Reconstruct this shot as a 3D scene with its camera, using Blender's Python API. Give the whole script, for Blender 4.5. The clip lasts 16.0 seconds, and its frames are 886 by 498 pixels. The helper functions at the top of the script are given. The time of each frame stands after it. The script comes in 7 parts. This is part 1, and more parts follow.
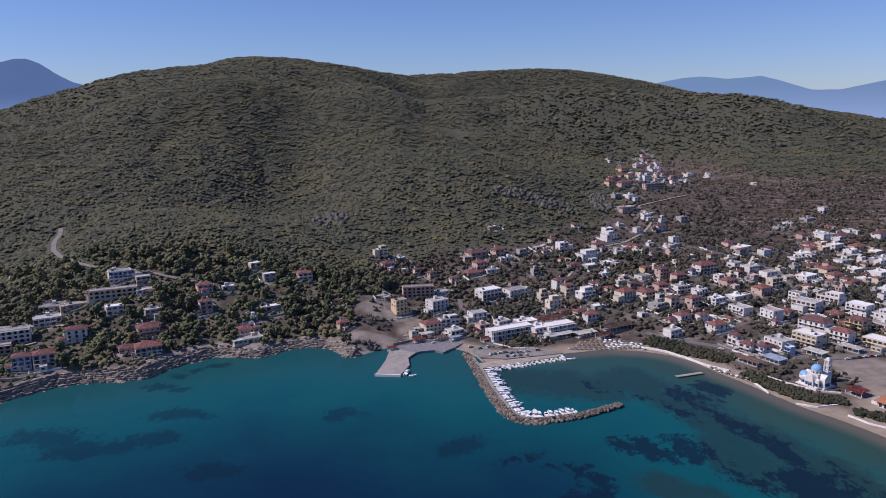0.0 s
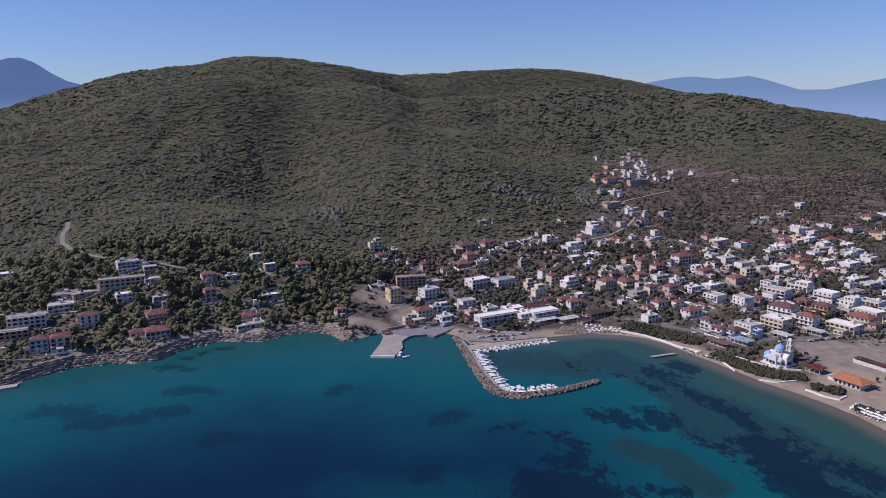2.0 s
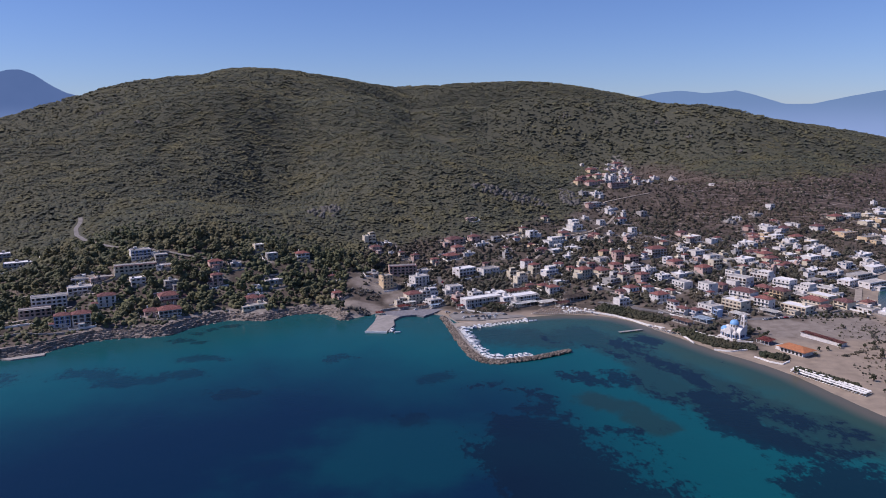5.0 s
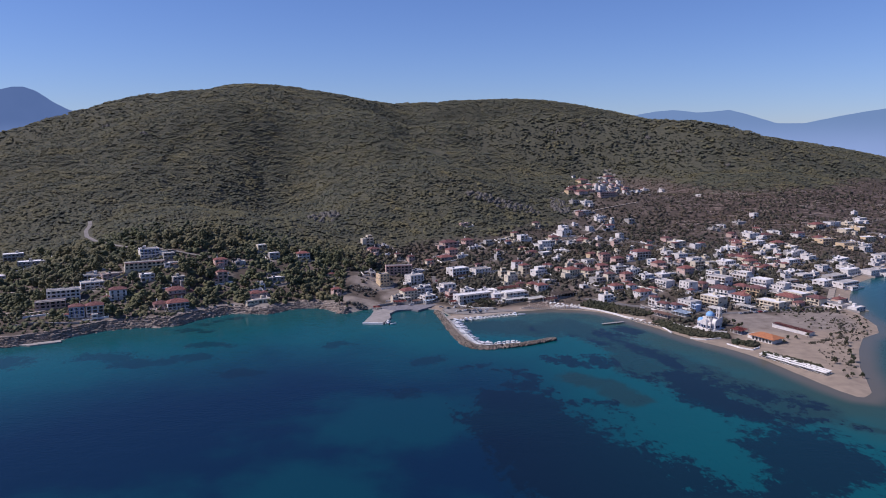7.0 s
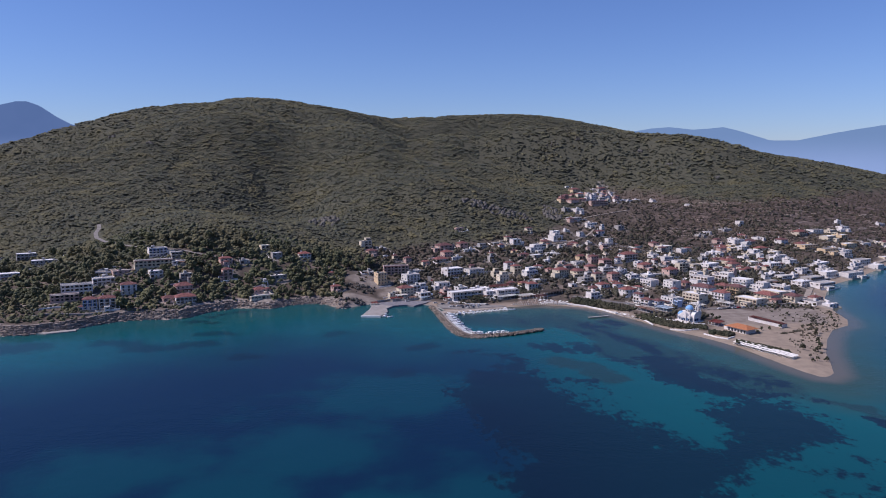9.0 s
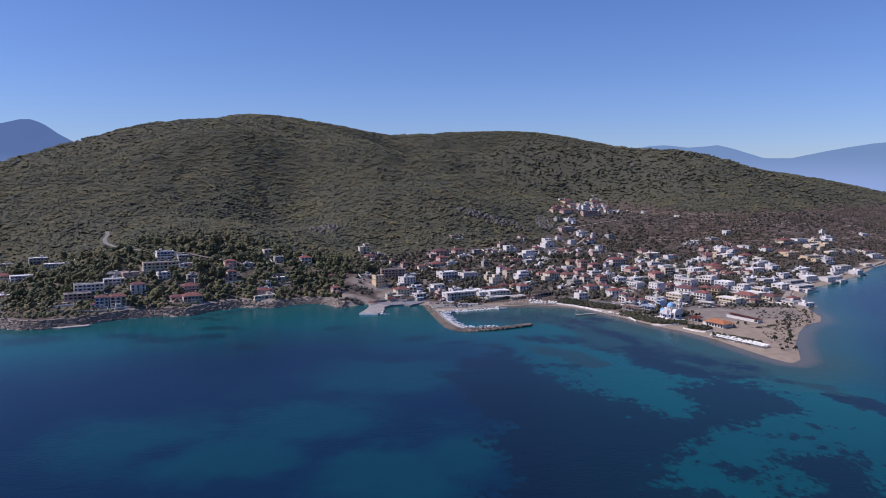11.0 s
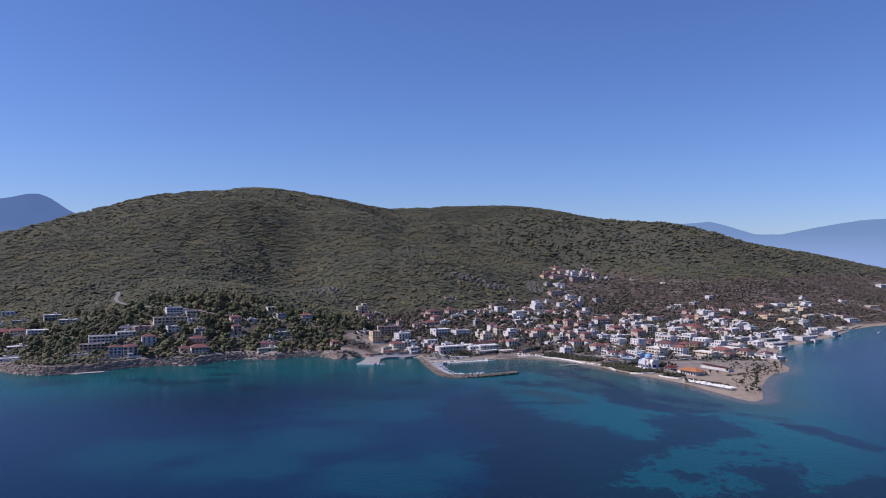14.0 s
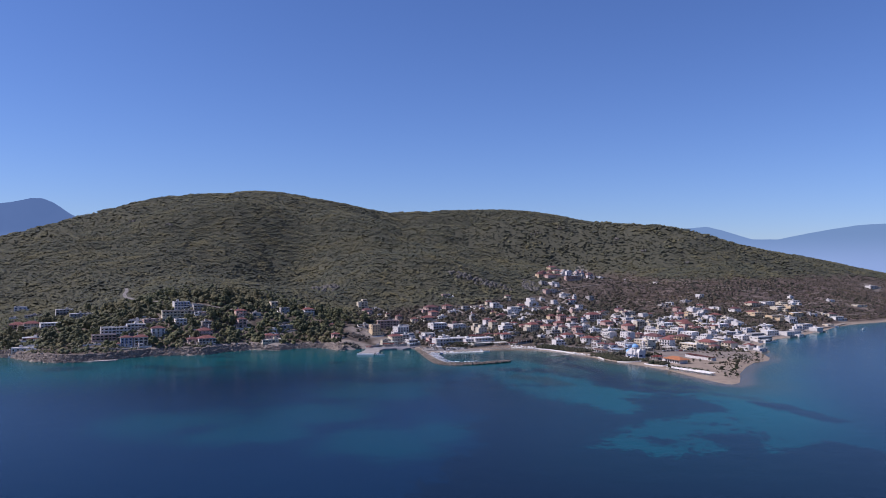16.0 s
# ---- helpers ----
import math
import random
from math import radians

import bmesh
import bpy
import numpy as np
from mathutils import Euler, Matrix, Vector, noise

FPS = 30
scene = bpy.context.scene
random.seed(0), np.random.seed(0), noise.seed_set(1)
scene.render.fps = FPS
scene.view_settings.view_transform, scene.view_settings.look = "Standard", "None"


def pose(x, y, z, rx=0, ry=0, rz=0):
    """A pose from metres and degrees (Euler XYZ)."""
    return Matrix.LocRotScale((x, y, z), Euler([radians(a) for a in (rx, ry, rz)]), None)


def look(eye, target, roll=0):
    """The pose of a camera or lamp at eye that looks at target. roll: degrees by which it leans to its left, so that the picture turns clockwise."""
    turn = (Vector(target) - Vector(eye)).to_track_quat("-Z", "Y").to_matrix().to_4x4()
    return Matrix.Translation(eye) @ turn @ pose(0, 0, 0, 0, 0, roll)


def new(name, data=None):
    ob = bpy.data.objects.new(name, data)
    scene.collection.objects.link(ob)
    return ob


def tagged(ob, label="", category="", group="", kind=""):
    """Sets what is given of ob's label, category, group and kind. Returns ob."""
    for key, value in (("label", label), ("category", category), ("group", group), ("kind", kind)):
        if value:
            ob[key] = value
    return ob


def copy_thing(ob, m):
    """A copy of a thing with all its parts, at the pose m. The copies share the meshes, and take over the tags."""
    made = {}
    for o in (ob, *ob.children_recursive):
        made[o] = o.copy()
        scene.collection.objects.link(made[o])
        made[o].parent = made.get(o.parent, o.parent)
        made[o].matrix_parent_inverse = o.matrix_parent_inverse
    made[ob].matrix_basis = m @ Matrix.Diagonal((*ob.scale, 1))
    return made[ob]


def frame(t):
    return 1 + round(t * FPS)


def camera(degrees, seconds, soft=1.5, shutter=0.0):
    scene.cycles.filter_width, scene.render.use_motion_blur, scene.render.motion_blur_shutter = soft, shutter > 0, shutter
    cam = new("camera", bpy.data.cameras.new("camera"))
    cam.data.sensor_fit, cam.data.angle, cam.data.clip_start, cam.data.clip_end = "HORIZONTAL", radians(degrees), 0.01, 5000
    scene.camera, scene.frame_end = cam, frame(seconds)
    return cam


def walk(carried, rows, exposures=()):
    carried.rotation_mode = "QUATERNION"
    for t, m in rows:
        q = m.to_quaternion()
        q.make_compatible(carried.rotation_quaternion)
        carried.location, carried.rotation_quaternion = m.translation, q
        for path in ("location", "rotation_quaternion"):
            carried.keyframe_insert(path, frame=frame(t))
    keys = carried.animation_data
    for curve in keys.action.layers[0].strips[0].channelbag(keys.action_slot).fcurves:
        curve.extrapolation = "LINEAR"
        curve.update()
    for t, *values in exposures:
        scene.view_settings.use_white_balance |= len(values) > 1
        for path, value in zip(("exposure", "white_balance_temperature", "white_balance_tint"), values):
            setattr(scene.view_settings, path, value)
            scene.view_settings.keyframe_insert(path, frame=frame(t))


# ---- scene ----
# ---- camera ----
cam = camera(62.02, 16.0, soft=0.95)
PATH = [
    (0.0, pose(0.00, 0.00, 180.00, 79.283, 0.847, -0.158)),
    (0.5, pose(0.31, -9.35, 180.01, 79.261, 0.853, -0.315)),
    (1.0, pose(0.66, -18.66, 180.02, 79.228, 0.832, -0.431)),
    (1.5, pose(1.09, -27.92, 179.94, 79.212, 0.830, -0.558)),
    (2.0, pose(1.64, -37.24, 179.68, 79.229, 0.784, -0.663)),
    (2.5, pose(2.22, -46.64, 179.04, 79.277, 0.764, -0.750)),
    (3.0, pose(2.82, -56.25, 177.77, 79.315, 0.764, -0.857)),
    (3.5, pose(3.39, -65.95, 175.80, 79.384, 0.749, -0.951)),
    (4.0, pose(3.98, -75.81, 173.12, 79.473, 0.690, -1.013)),
    (6.5, pose(7.21, -125.80, 156.22, 81.822, 0.430, -1.270)),
    (7.0, pose(7.88, -135.67, 152.83, 81.890, 0.364, -1.281)),
    (7.5, pose(8.52, -145.39, 149.45, 82.045, 0.304, -1.310)),
    (7.6, pose(8.64, -147.31, 148.78, 82.338, 0.293, -1.316)),
    (7.7, pose(8.77, -149.23, 148.11, 82.822, 0.282, -1.321)),
    (7.8, pose(8.89, -151.15, 147.44, 83.097, 0.270, -1.327)),
    (7.9, pose(9.01, -153.07, 146.76, 83.149, 0.259, -1.334)),
    (8.0, pose(9.14, -154.98, 146.09, 83.168, 0.247, -1.342)),
    (8.5, pose(9.76, -164.49, 142.77, 83.220, 0.204, -1.371)),
    (9.0, pose(10.42, -173.95, 139.51, 83.262, 0.146, -1.386)),
    (9.5, pose(11.22, -183.42, 136.20, 83.318, 0.119, -1.409)),
    (12.0, pose(15.71, -231.09, 119.69, 85.441, 0.070, -1.524)),
    (12.5, pose(16.50, -240.41, 116.51, 85.413, -0.020, -1.522)),
    (13.0, pose(17.20, -249.51, 113.42, 85.416, -0.054, -1.518)),
    (13.5, pose(17.79, -258.44, 110.36, 85.475, -0.085, -1.537)),
    (13.6, pose(17.90, -260.21, 109.74, 86.022, -0.090, -1.544)),
    (13.7, pose(18.01, -261.99, 109.12, 86.918, -0.095, -1.551)),
    (13.8, pose(18.12, -263.77, 108.50, 88.115, -0.101, -1.559)),
    (13.9, pose(18.23, -265.54, 107.88, 89.480, -0.106, -1.567)),
    (14.0, pose(18.33, -267.32, 107.26, 90.799, -0.112, -1.576)),
    (14.1, pose(18.45, -269.10, 106.63, 91.330, -0.110, -1.579)),
    (14.2, pose(18.56, -270.88, 105.99, 91.460, -0.109, -1.582)),
    (14.3, pose(18.68, -272.66, 105.36, 91.482, -0.108, -1.585)),
    (14.5, pose(18.91, -276.21, 104.10, 91.490, -0.106, -1.590)),
    (15.0, pose(19.54, -285.12, 100.94, 91.421, -0.118, -1.585)),
    (15.5, pose(20.23, -294.01, 97.83, 91.370, -0.144, -1.589)),
    (16.0, pose(20.99, -302.93, 94.75, 91.310, -0.174, -1.581)),
]
walk(cam, PATH, [(0.0, 0.47, 6250, 23), (6.5, 0.5, 6200, 23), (16.0, 0.6, 6100, 22)])

# ---- world and sun ----
SUN_AZ = radians(266)      # bearing of the sun, clockwise from +y
SUN_EL = radians(47)
world = bpy.data.worlds.new("sky")
scene.world = world
world.use_nodes = True
wn = world.node_tree
sky = wn.nodes.new("ShaderNodeTexSky")
sky.sky_type = "NISHITA"
sky.sun_disc = False
sky.sun_elevation = SUN_EL
sky.sun_rotation = SUN_AZ
sky.altitude = 100
sky.air_density = 1.0
sky.dust_density = 0.12
sky.ozone_density = 5.0
wn.nodes["Background"].inputs["Strength"].default_value = 0.059
tone = wn.nodes.new("ShaderNodeMix")      # the clear blue of a dry autumn day
tone.data_type, tone.blend_type = "RGBA", "MULTIPLY"
tone.inputs[0].default_value = 1.0
tone.inputs[7].default_value = (0.80, 0.93, 1.22, 1)
wn.links.new(sky.outputs[0], tone.inputs[6])
wn.links.new(tone.outputs[2], wn.nodes["Background"].inputs["Color"])

sun = new("sun", bpy.data.lights.new("sun", "SUN"))
sun.data.energy = 3.3
sun.data.angle = radians(0.53)
sun.data.color = (1.0, 0.93, 0.84)
toward = Vector((math.sin(SUN_AZ) * math.cos(SUN_EL), math.cos(SUN_AZ) * math.cos(SUN_EL), math.sin(SUN_EL)))
sun.matrix_world = look(toward * 800, (0, 0, 0))

# ---- materials ----
class Nodes:
    """A small builder for node materials."""

    def __init__(self, name, rough=0.8, metal=0.0, spec=0.3):
        self.mat = bpy.data.materials.new(name)
        self.mat.use_nodes = True
        self.tree = self.mat.node_tree
        self.bsdf = self.tree.nodes["Principled BSDF"]
        self.bsdf.inputs["Roughness"].default_value = rough
        self.bsdf.inputs["Metallic"].default_value = metal
        self.bsdf.inputs["Specular IOR Level"].default_value = spec

    def node(self, kind, **values):
        n = self.tree.nodes.new(kind)
        for key, value in values.items():
            setattr(n, key, value)
        return n

    def link(self, a, b):
        self.tree.links.new(a, b)

    def place(self):
        return self.node("ShaderNodeNewGeometry").outputs["Position"]

    def local(self):
        return self.node("ShaderNodeTexCoord").outputs["Object"]

    def chance(self):
        return self.node("ShaderNodeObjectInfo").outputs["Random"]

    def island(self):
        return self.node("ShaderNodeNewGeometry").outputs["Random Per Island"]

    def attr(self, name):
        return self.node("ShaderNodeAttribute", attribute_name=name).outputs["Fac"]

    def noise(self, size, detail=4.0, rough=0.55, where=None, squash=None):
        n = self.node("ShaderNodeTexNoise")
        n.inputs["Scale"].default_value = 1.0 / size
        n.inputs["Detail"].default_value = detail
        n.inputs["Roughness"].default_value = rough
        where = where or self.place()
        if squash:
            m = self.node("ShaderNodeMapping")
            m.inputs["Scale"].default_value = squash
            self.link(where, m.inputs["Vector"])
            where = m.outputs["Vector"]
        self.link(where, n.inputs["Vector"])
        return n.outputs["Fac"]

    def ramp(self, fac, *stops):
        n = self.node("ShaderNodeValToRGB")
        el = n.color_ramp.elements
        while len(el) < len(stops):
            el.new(0.5)
        for e, (at, col) in zip(el, stops):
            e.position = at
            e.color = (*col, 1) if len(col) == 3 else (col[0], col[0], col[0], 1)
        self.link(fac, n.inputs["Fac"])
        return n.outputs["Color"]

    def math(self, op, a, b=None, c=None, clamp=False):
        n = self.node("ShaderNodeMath", operation=op, use_clamp=clamp)
        for i, v in enumerate((a, b, c)):
            if v is None:
                continue
            if isinstance(v, (int, float)):
                n.inputs[i].default_value = v
            else:
                self.link(v, n.inputs[i])
        return n.outputs[0]

    def step(self, v, lo, hi):
        n = self.node("ShaderNodeMapRange", interpolation_type="SMOOTHSTEP")
        self.link(v, n.inputs["Value"])
        n.inputs["From Min"].default_value = lo
        n.inputs["From Max"].default_value = hi
        return n.outputs["Result"]

    def mix(self, fac, a, b, kind="MIX"):
        n = self.node("ShaderNodeMix", data_type="RGBA", blend_type=kind)
        for sock, v in ((n.inputs[0], fac), (n.inputs[6], a), (n.inputs[7], b)):
            if isinstance(v, (int, float)):
                sock.default_value = v
            elif isinstance(v, tuple):
                sock.default_value = (*v, 1)
            else:
                self.link(v, sock)
        return n.outputs[2]

    def colour(self, c):
        if isinstance(c, tuple):
            self.bsdf.inputs["Base Color"].default_value = (*c, 1)
        else:
            self.link(c, self.bsdf.inputs["Base Color"])
        return self

    def bump(self, height, metres, strength=1.0):
        n = self.node("ShaderNodeBump")
        n.inputs["Strength"].default_value = strength
        n.inputs["Distance"].default_value = metres
        self.link(height, n.inputs["Height"])
        self.link(n.outputs["Normal"], self.bsdf.inputs["Normal"])
        return self


def plain(name, col, rough=0.8, wear=0.25, size=2.0, vary=0.12, metal=0.0, spec=0.3):
    """A painted or rendered surface: weather stains, grain and a shade that differs from piece to piece."""
    k = Nodes(name, rough, metal, spec)
    stain = k.ramp(k.noise(size, 5), (0.3, (1 - wear,)), (0.65, (1.0,)))
    shade = k.ramp(k.chance(), (0.0, (1 - vary,)), (1.0, (1.0,)))
    c = k.mix(1.0, col, stain, "MULTIPLY")
    k.colour(k.mix(1.0, c, shade, "MULTIPLY"))
    k.bump(k.noise(0.15, 3), 0.01, 0.4)
    return k.mat


def foliage(name, dark, light, dry, leafy=0.7):
    """Leaves: shade by clump, dry patches over the slope."""
    k = Nodes(name, 0.75, 0.0, 0.15)
    by_clump = k.ramp(k.island(), (0.0, dark), (0.62, tuple(0.5 * (p + q) for p, q in zip(dark, light))), (0.82, light), (1.0, tuple(0.5 * (p + q) for p, q in zip(light, dry))))
    patch = k.step(k.noise(70, 5, 0.6), 0.44, 0.66)
    c = k.mix(k.math("MULTIPLY", patch, 0.75), by_clump, dry)
    c = k.mix(1.0, c, k.ramp(k.noise(28, 5, 0.6), (0.32, (0.78, 0.84, 0.88)), (0.68, (1.16, 1.11, 1.0))), "MULTIPLY")
    fine = k.ramp(k.noise(0.9, 4), (0.3, (0.82,)), (0.7, (1.14,)))
    k.colour(k.mix(1.0, c, fine, "MULTIPLY"))
    k.bump(k.noise(0.8, 3), 0.22, leafy)
    return k.mat


M_FOREST = foliage("pine_wood", (0.054, 0.059, 0.049), (0.086, 0.089, 0.058), (0.110, 0.101, 0.056), 0.3)
M_WALL = {
    "white": plain("white_render", (0.71, 0.675, 0.645), 0.85, 0.26, 2.2, 0.14),
    "cream": plain("cream_render", (0.66, 0.58, 0.45), 0.85, 0.22, 3.0, 0.14),
    "ochre": plain("ochre_render", (0.66, 0.50, 0.32), 0.85, 0.2, 3.0, 0.12),
    "pink": plain("terracotta_render", (0.60, 0.43, 0.37), 0.85, 0.25, 3.0, 0.2),
    "grey": plain("bare_concrete_wall", (0.42, 0.40, 0.38), 0.9, 0.35, 3.0, 0.2),
    "blue": plain("pale_blue_render", (0.42, 0.52, 0.68), 0.85, 0.2, 3.0, 0.1),
}


def tile_roof():
    k = Nodes("roof_tiles", 0.8, 0.0, 0.2)
    c = k.ramp(k.noise(1.2, 5), (0.3, (0.118, 0.056, 0.053)), (0.5, (0.172, 0.080, 0.073)), (0.7, (0.25, 0.143, 0.128)))
    shade = k.ramp(k.chance(), (0.0, (0.7, 0.75, 0.82)), (1.0, (1.18, 1.0, 0.96)))
    k.colour(k.mix(1.0, c, shade, "MULTIPLY"))
    w = k.node("ShaderNodeTexWave", wave_type="BANDS", bands_direction="X")
    w.inputs["Scale"].default_value = 3.0
    k.link(k.local(), w.inputs["Vector"])
    k.bump(w.outputs["Fac"], 0.06, 0.6)
    return k.mat


M_TILE = tile_roof()
M_ORANGE = plain("orange_roof_tiles", (0.42, 0.17, 0.08), 0.8, 0.25, 1.5, 0.1)
M_SLAB = plain("flat_roof_screed", (0.50, 0.475, 0.45), 0.9, 0.45, 2.5, 0.5)
M_CONCRETE = plain("harbour_concrete", (0.34, 0.315, 0.295), 0.9, 0.3, 4.0, 0.1)
M_ASPHALT = plain("worn_asphalt", (0.16, 0.15, 0.145), 0.92, 0.25, 5.0, 0.1)
M_DIRT = plain("pale_dirt_track", (0.36, 0.31, 0.26), 0.95, 0.3, 6.0, 0.1)
M_WHITE = plain("white_paint", (0.74, 0.73, 0.72), 0.6, 0.12, 1.5, 0.06)
M_GEL = plain("boat_gelcoat", (0.78, 0.79, 0.80), 0.3, 0.08, 1.0, 0.12, 0.0, 0.5)
M_NAVY = plain("boat_navy_paint", (0.03, 0.06, 0.16), 0.4, 0.15, 1.0, 0.2)
M_STRAW = plain("umbrella_straw", (0.30, 0.225, 0.175), 0.95, 0.35, 0.8, 0.25)
M_CANVAS = plain("white_canvas", (0.76, 0.74, 0.70), 0.9, 0.15, 0.8, 0.12)
M_WOOD = plain("weathered_wood", (0.24, 0.19, 0.15), 0.85, 0.35, 0.7, 0.15)
M_DARKROOF = plain("dark_pergola_cover", (0.13, 0.105, 0.09), 0.9, 0.3, 2.0, 0.1)
M_BROWN = plain("brown_awning", (0.30, 0.19, 0.15), 0.9, 0.25, 1.5, 0.15)
M_RED = plain("red_awning", (0.25, 0.075, 0.068), 0.85, 0.2, 1.5, 0.15)
M_BLUECLOTH = plain("pale_blue_canopy", (0.50, 0.60, 0.70), 0.8, 0.15, 1.5, 0.1)
M_DOME = plain("blue_dome_paint", (0.19, 0.39, 0.66), 0.5, 0.12, 1.5, 0.0)
M_SHUTTER = plain("brown_shutters", (0.16, 0.10, 0.07), 0.7, 0.2, 0.5, 0.3)
M_BLUE = plain("blue_shutters", (0.05, 0.12, 0.30), 0.6, 0.2, 0.5, 0.2)
M_METAL = plain("dull_metal", (0.45, 0.45, 0.46), 0.45, 0.2, 0.6, 0.1, 0.6)
M_RUBBER = plain("tyre_rubber", (0.02, 0.02, 0.02), 0.85, 0.2, 0.3)
M_BARK = plain("tree_bark", (0.11, 0.08, 0.06), 0.95, 0.4, 0.4, 0.2)


def rock_material(name="boulder_rock", low=0.65, high=1.15):
    k = Nodes(name, 0.95, 0.0, 0.15)
    c = k.ramp(k.noise(1.6, 7, 0.65), (0.3, (0.10, 0.085, 0.076)), (0.5, (0.23, 0.20, 0.18)), (0.72, (0.40, 0.355, 0.32)))
    k.colour(k.mix(1.0, c, k.ramp(k.island(), (0.0, (low, low * 0.97, low * 0.95)), (1.0, (high, high * 0.96, high * 0.92))), "MULTIPLY"))
    k.bump(k.noise(0.5, 6), 0.2, 0.9)
    return k.mat


def glass_material():
    k = Nodes("window_glass", 0.08, 0.0, 0.5)
    k.colour(k.mix(k.chance(), (0.012, 0.016, 0.022), (0.05, 0.055, 0.06)))
    return k.mat


def car_paint(name, col):
    k = Nodes(name, 0.25, 0.0, 0.5)
    k.colour(k.mix(k.noise(0.5, 3), col, tuple(0.8 * v for v in col)))
    k.bsdf.inputs["Coat Weight"].default_value = 0.6
    return k.mat


M_ROCK = rock_material()
M_BOULDER = rock_material("breakwater_stone", 0.28, 0.95)
M_GLASS = glass_material()
M_CARS = [car_paint("white_car_paint", (0.72, 0.72, 0.72)), car_paint("grey_car_paint", (0.16, 0.17, 0.18)), car_paint("red_car_paint", (0.36, 0.03, 0.03)), car_paint("dark_car_paint", (0.03, 0.035, 0.05))]
M_PINE = foliage("pine_needles", (0.076, 0.083, 0.049), (0.120, 0.126, 0.066), (0.130, 0.116, 0.070), 0.4)
M_OLIVE = foliage("olive_leaves", (0.046, 0.045, 0.036), (0.088, 0.084, 0.062), (0.105, 0.086, 0.066))
M_HEDGE = foliage("tamarisk_hedge", (0.024, 0.030, 0.019), (0.050, 0.056, 0.033), (0.06, 0.054, 0.038))
M_SCRUB = foliage("dry_scrub", (0.050, 0.045, 0.036), (0.098, 0.084, 0.064), (0.112, 0.086, 0.068))

# ---- the lie of the land ----
# Hills: centre x, y, height, reach along and across, turn
BUMPS = [
    (-514, 1886, 225.2, 297, 397, 0.11),
    (-900, 1500, 118.0, 424, 126, 0.17),
    (-384, 1310, 129.9, 149, 550, 2.12),
    (257, 2453, 284.0, 645, 260, 0.35),
    (498, 1642, 176.5, 468, 114, -0.20),
    (80, 1284, 107.2, 219, 120, 0.19),
    (1057, 2185, 144.4, 450, 243, 0.04),
    (812, 1267, 53.5, 149, 142, -0.35),
    (-259, 730, 59.3, 114, 114, 0.11),
    (5, 978, 88.7, 114, 119, -0.19),
    (-377, 982, 78.4, 114, 199, -1.01),
    (597, 1247, 67.2, 114, 241, -0.13),
    (241, 759, 20.0, 115, 115, 0.02),
    (283, 1064, 68.0, 138, 115, -0.34),
    (30, 777, 14.1, 115, 115, -0.01),
]
# Ravines and spurs on the slopes: line, rise (below zero a ravine), half width
CREASES = [
    ([(-300, 1760), (-291, 1665), (-236, 1225), (-228, 1099), (-214, 991), (-212, 909), (-200, 775)], -25, 52),
    ([(-90, 2365), (-85, 2300), (-72, 2161), (-18, 1556), (28, 1281), (82, 1221), (130, 1153), (178, 1065)], -27, 50),
    ([(-162, 1188), (-73, 1178), (-19, 1160), (43, 1130), (99, 1070), (140, 1012)], 12, 46),
    ([(85, 2258), (132, 1598), (211, 1554), (261, 1501)], -24, 55),
    ([(-719, 1403), (-473, 984), (-406, 877), (-404, 800)], -13, 40),
    ([(-440, 1221), (-389, 1044), (-319, 921), (-259, 790)], -13, 38),
    ([(685, 1513), (668, 1420), (566, 1230)], -10, 42),
]
# The shore, from the western headland round the harbour and the sand spit to the eastern bay
SHORE_WEST = [(-1900, 2300), (-1500, 1250), (-800, 640), (-560, 520), (-450, 466), (-400, 462), (-362, 432), (-334, 421), (-316, 422), (-288, 442),
              (-275, 458), (-262, 472), (-248, 478), (-221, 481), (-206, 485), (-198, 503), (-190, 515), (-172, 530),
              (-153, 527), (-136, 527), (-121, 544), (-107, 548), (-94, 549), (-80, 538), (-72, 524), (-65, 526),
              (-55, 534), (-46, 543), (-30, 541), (-5, 532), (8, 534), (18, 525), (24, 512)]
SHORE_EAST = [(28, 498), (56, 505), (86, 516), (92, 521), (121, 528), (147, 523), (163, 514), (175, 499), (183, 478),
              (193, 459), (203, 437), (212, 417), (224, 399), (233, 383), (242, 362), (251, 323), (257, 299), (263, 284),
              (271, 280), (283, 290), (295, 316), (306, 342), (330, 384), (352, 416), (374, 431), (387, 455), (397, 497),
              (412, 540), (445, 594), (484, 645), (538, 691), (611, 765), (687, 853), (745, 902), (815, 942), (1150, 1180),
              (1900, 1700), (2100, 3400)]
SHORE = np.array(SHORE_WEST + SHORE_EAST, float)


def inland(x, y):
    """Metres from the shore: positive on land, negative at sea."""
    a, b = SHORE, np.roll(SHORE, -1, 0)
    x, y = np.asarray(x, float), np.asarray(y, float)
    near, odd = np.full(x.shape, 1e12), np.zeros(x.shape, bool)
    for (ax, ay), (bx, by) in zip(a, b):
        dx, dy = bx - ax, by - ay
        u = np.clip(((x - ax) * dx + (y - ay) * dy) / (dx * dx + dy * dy), 0, 1)
        near = np.minimum(near, (x - ax - u * dx) ** 2 + (y - ay - u * dy) ** 2)
        if dy:
            odd ^= ((ay > y) != (by > y)) & (x < ax + dx * (y - ay) / dy)
    return np.where(odd, 1, -1) * np.sqrt(near)


def smooth(v, lo, hi):
    u = np.clip((np.asarray(v, float) - lo) / (hi - lo), 0, 1)
    return u * u * (3 - 2 * u)


_rng = np.random.default_rng(4)
_lattice = _rng.random((256, 256))


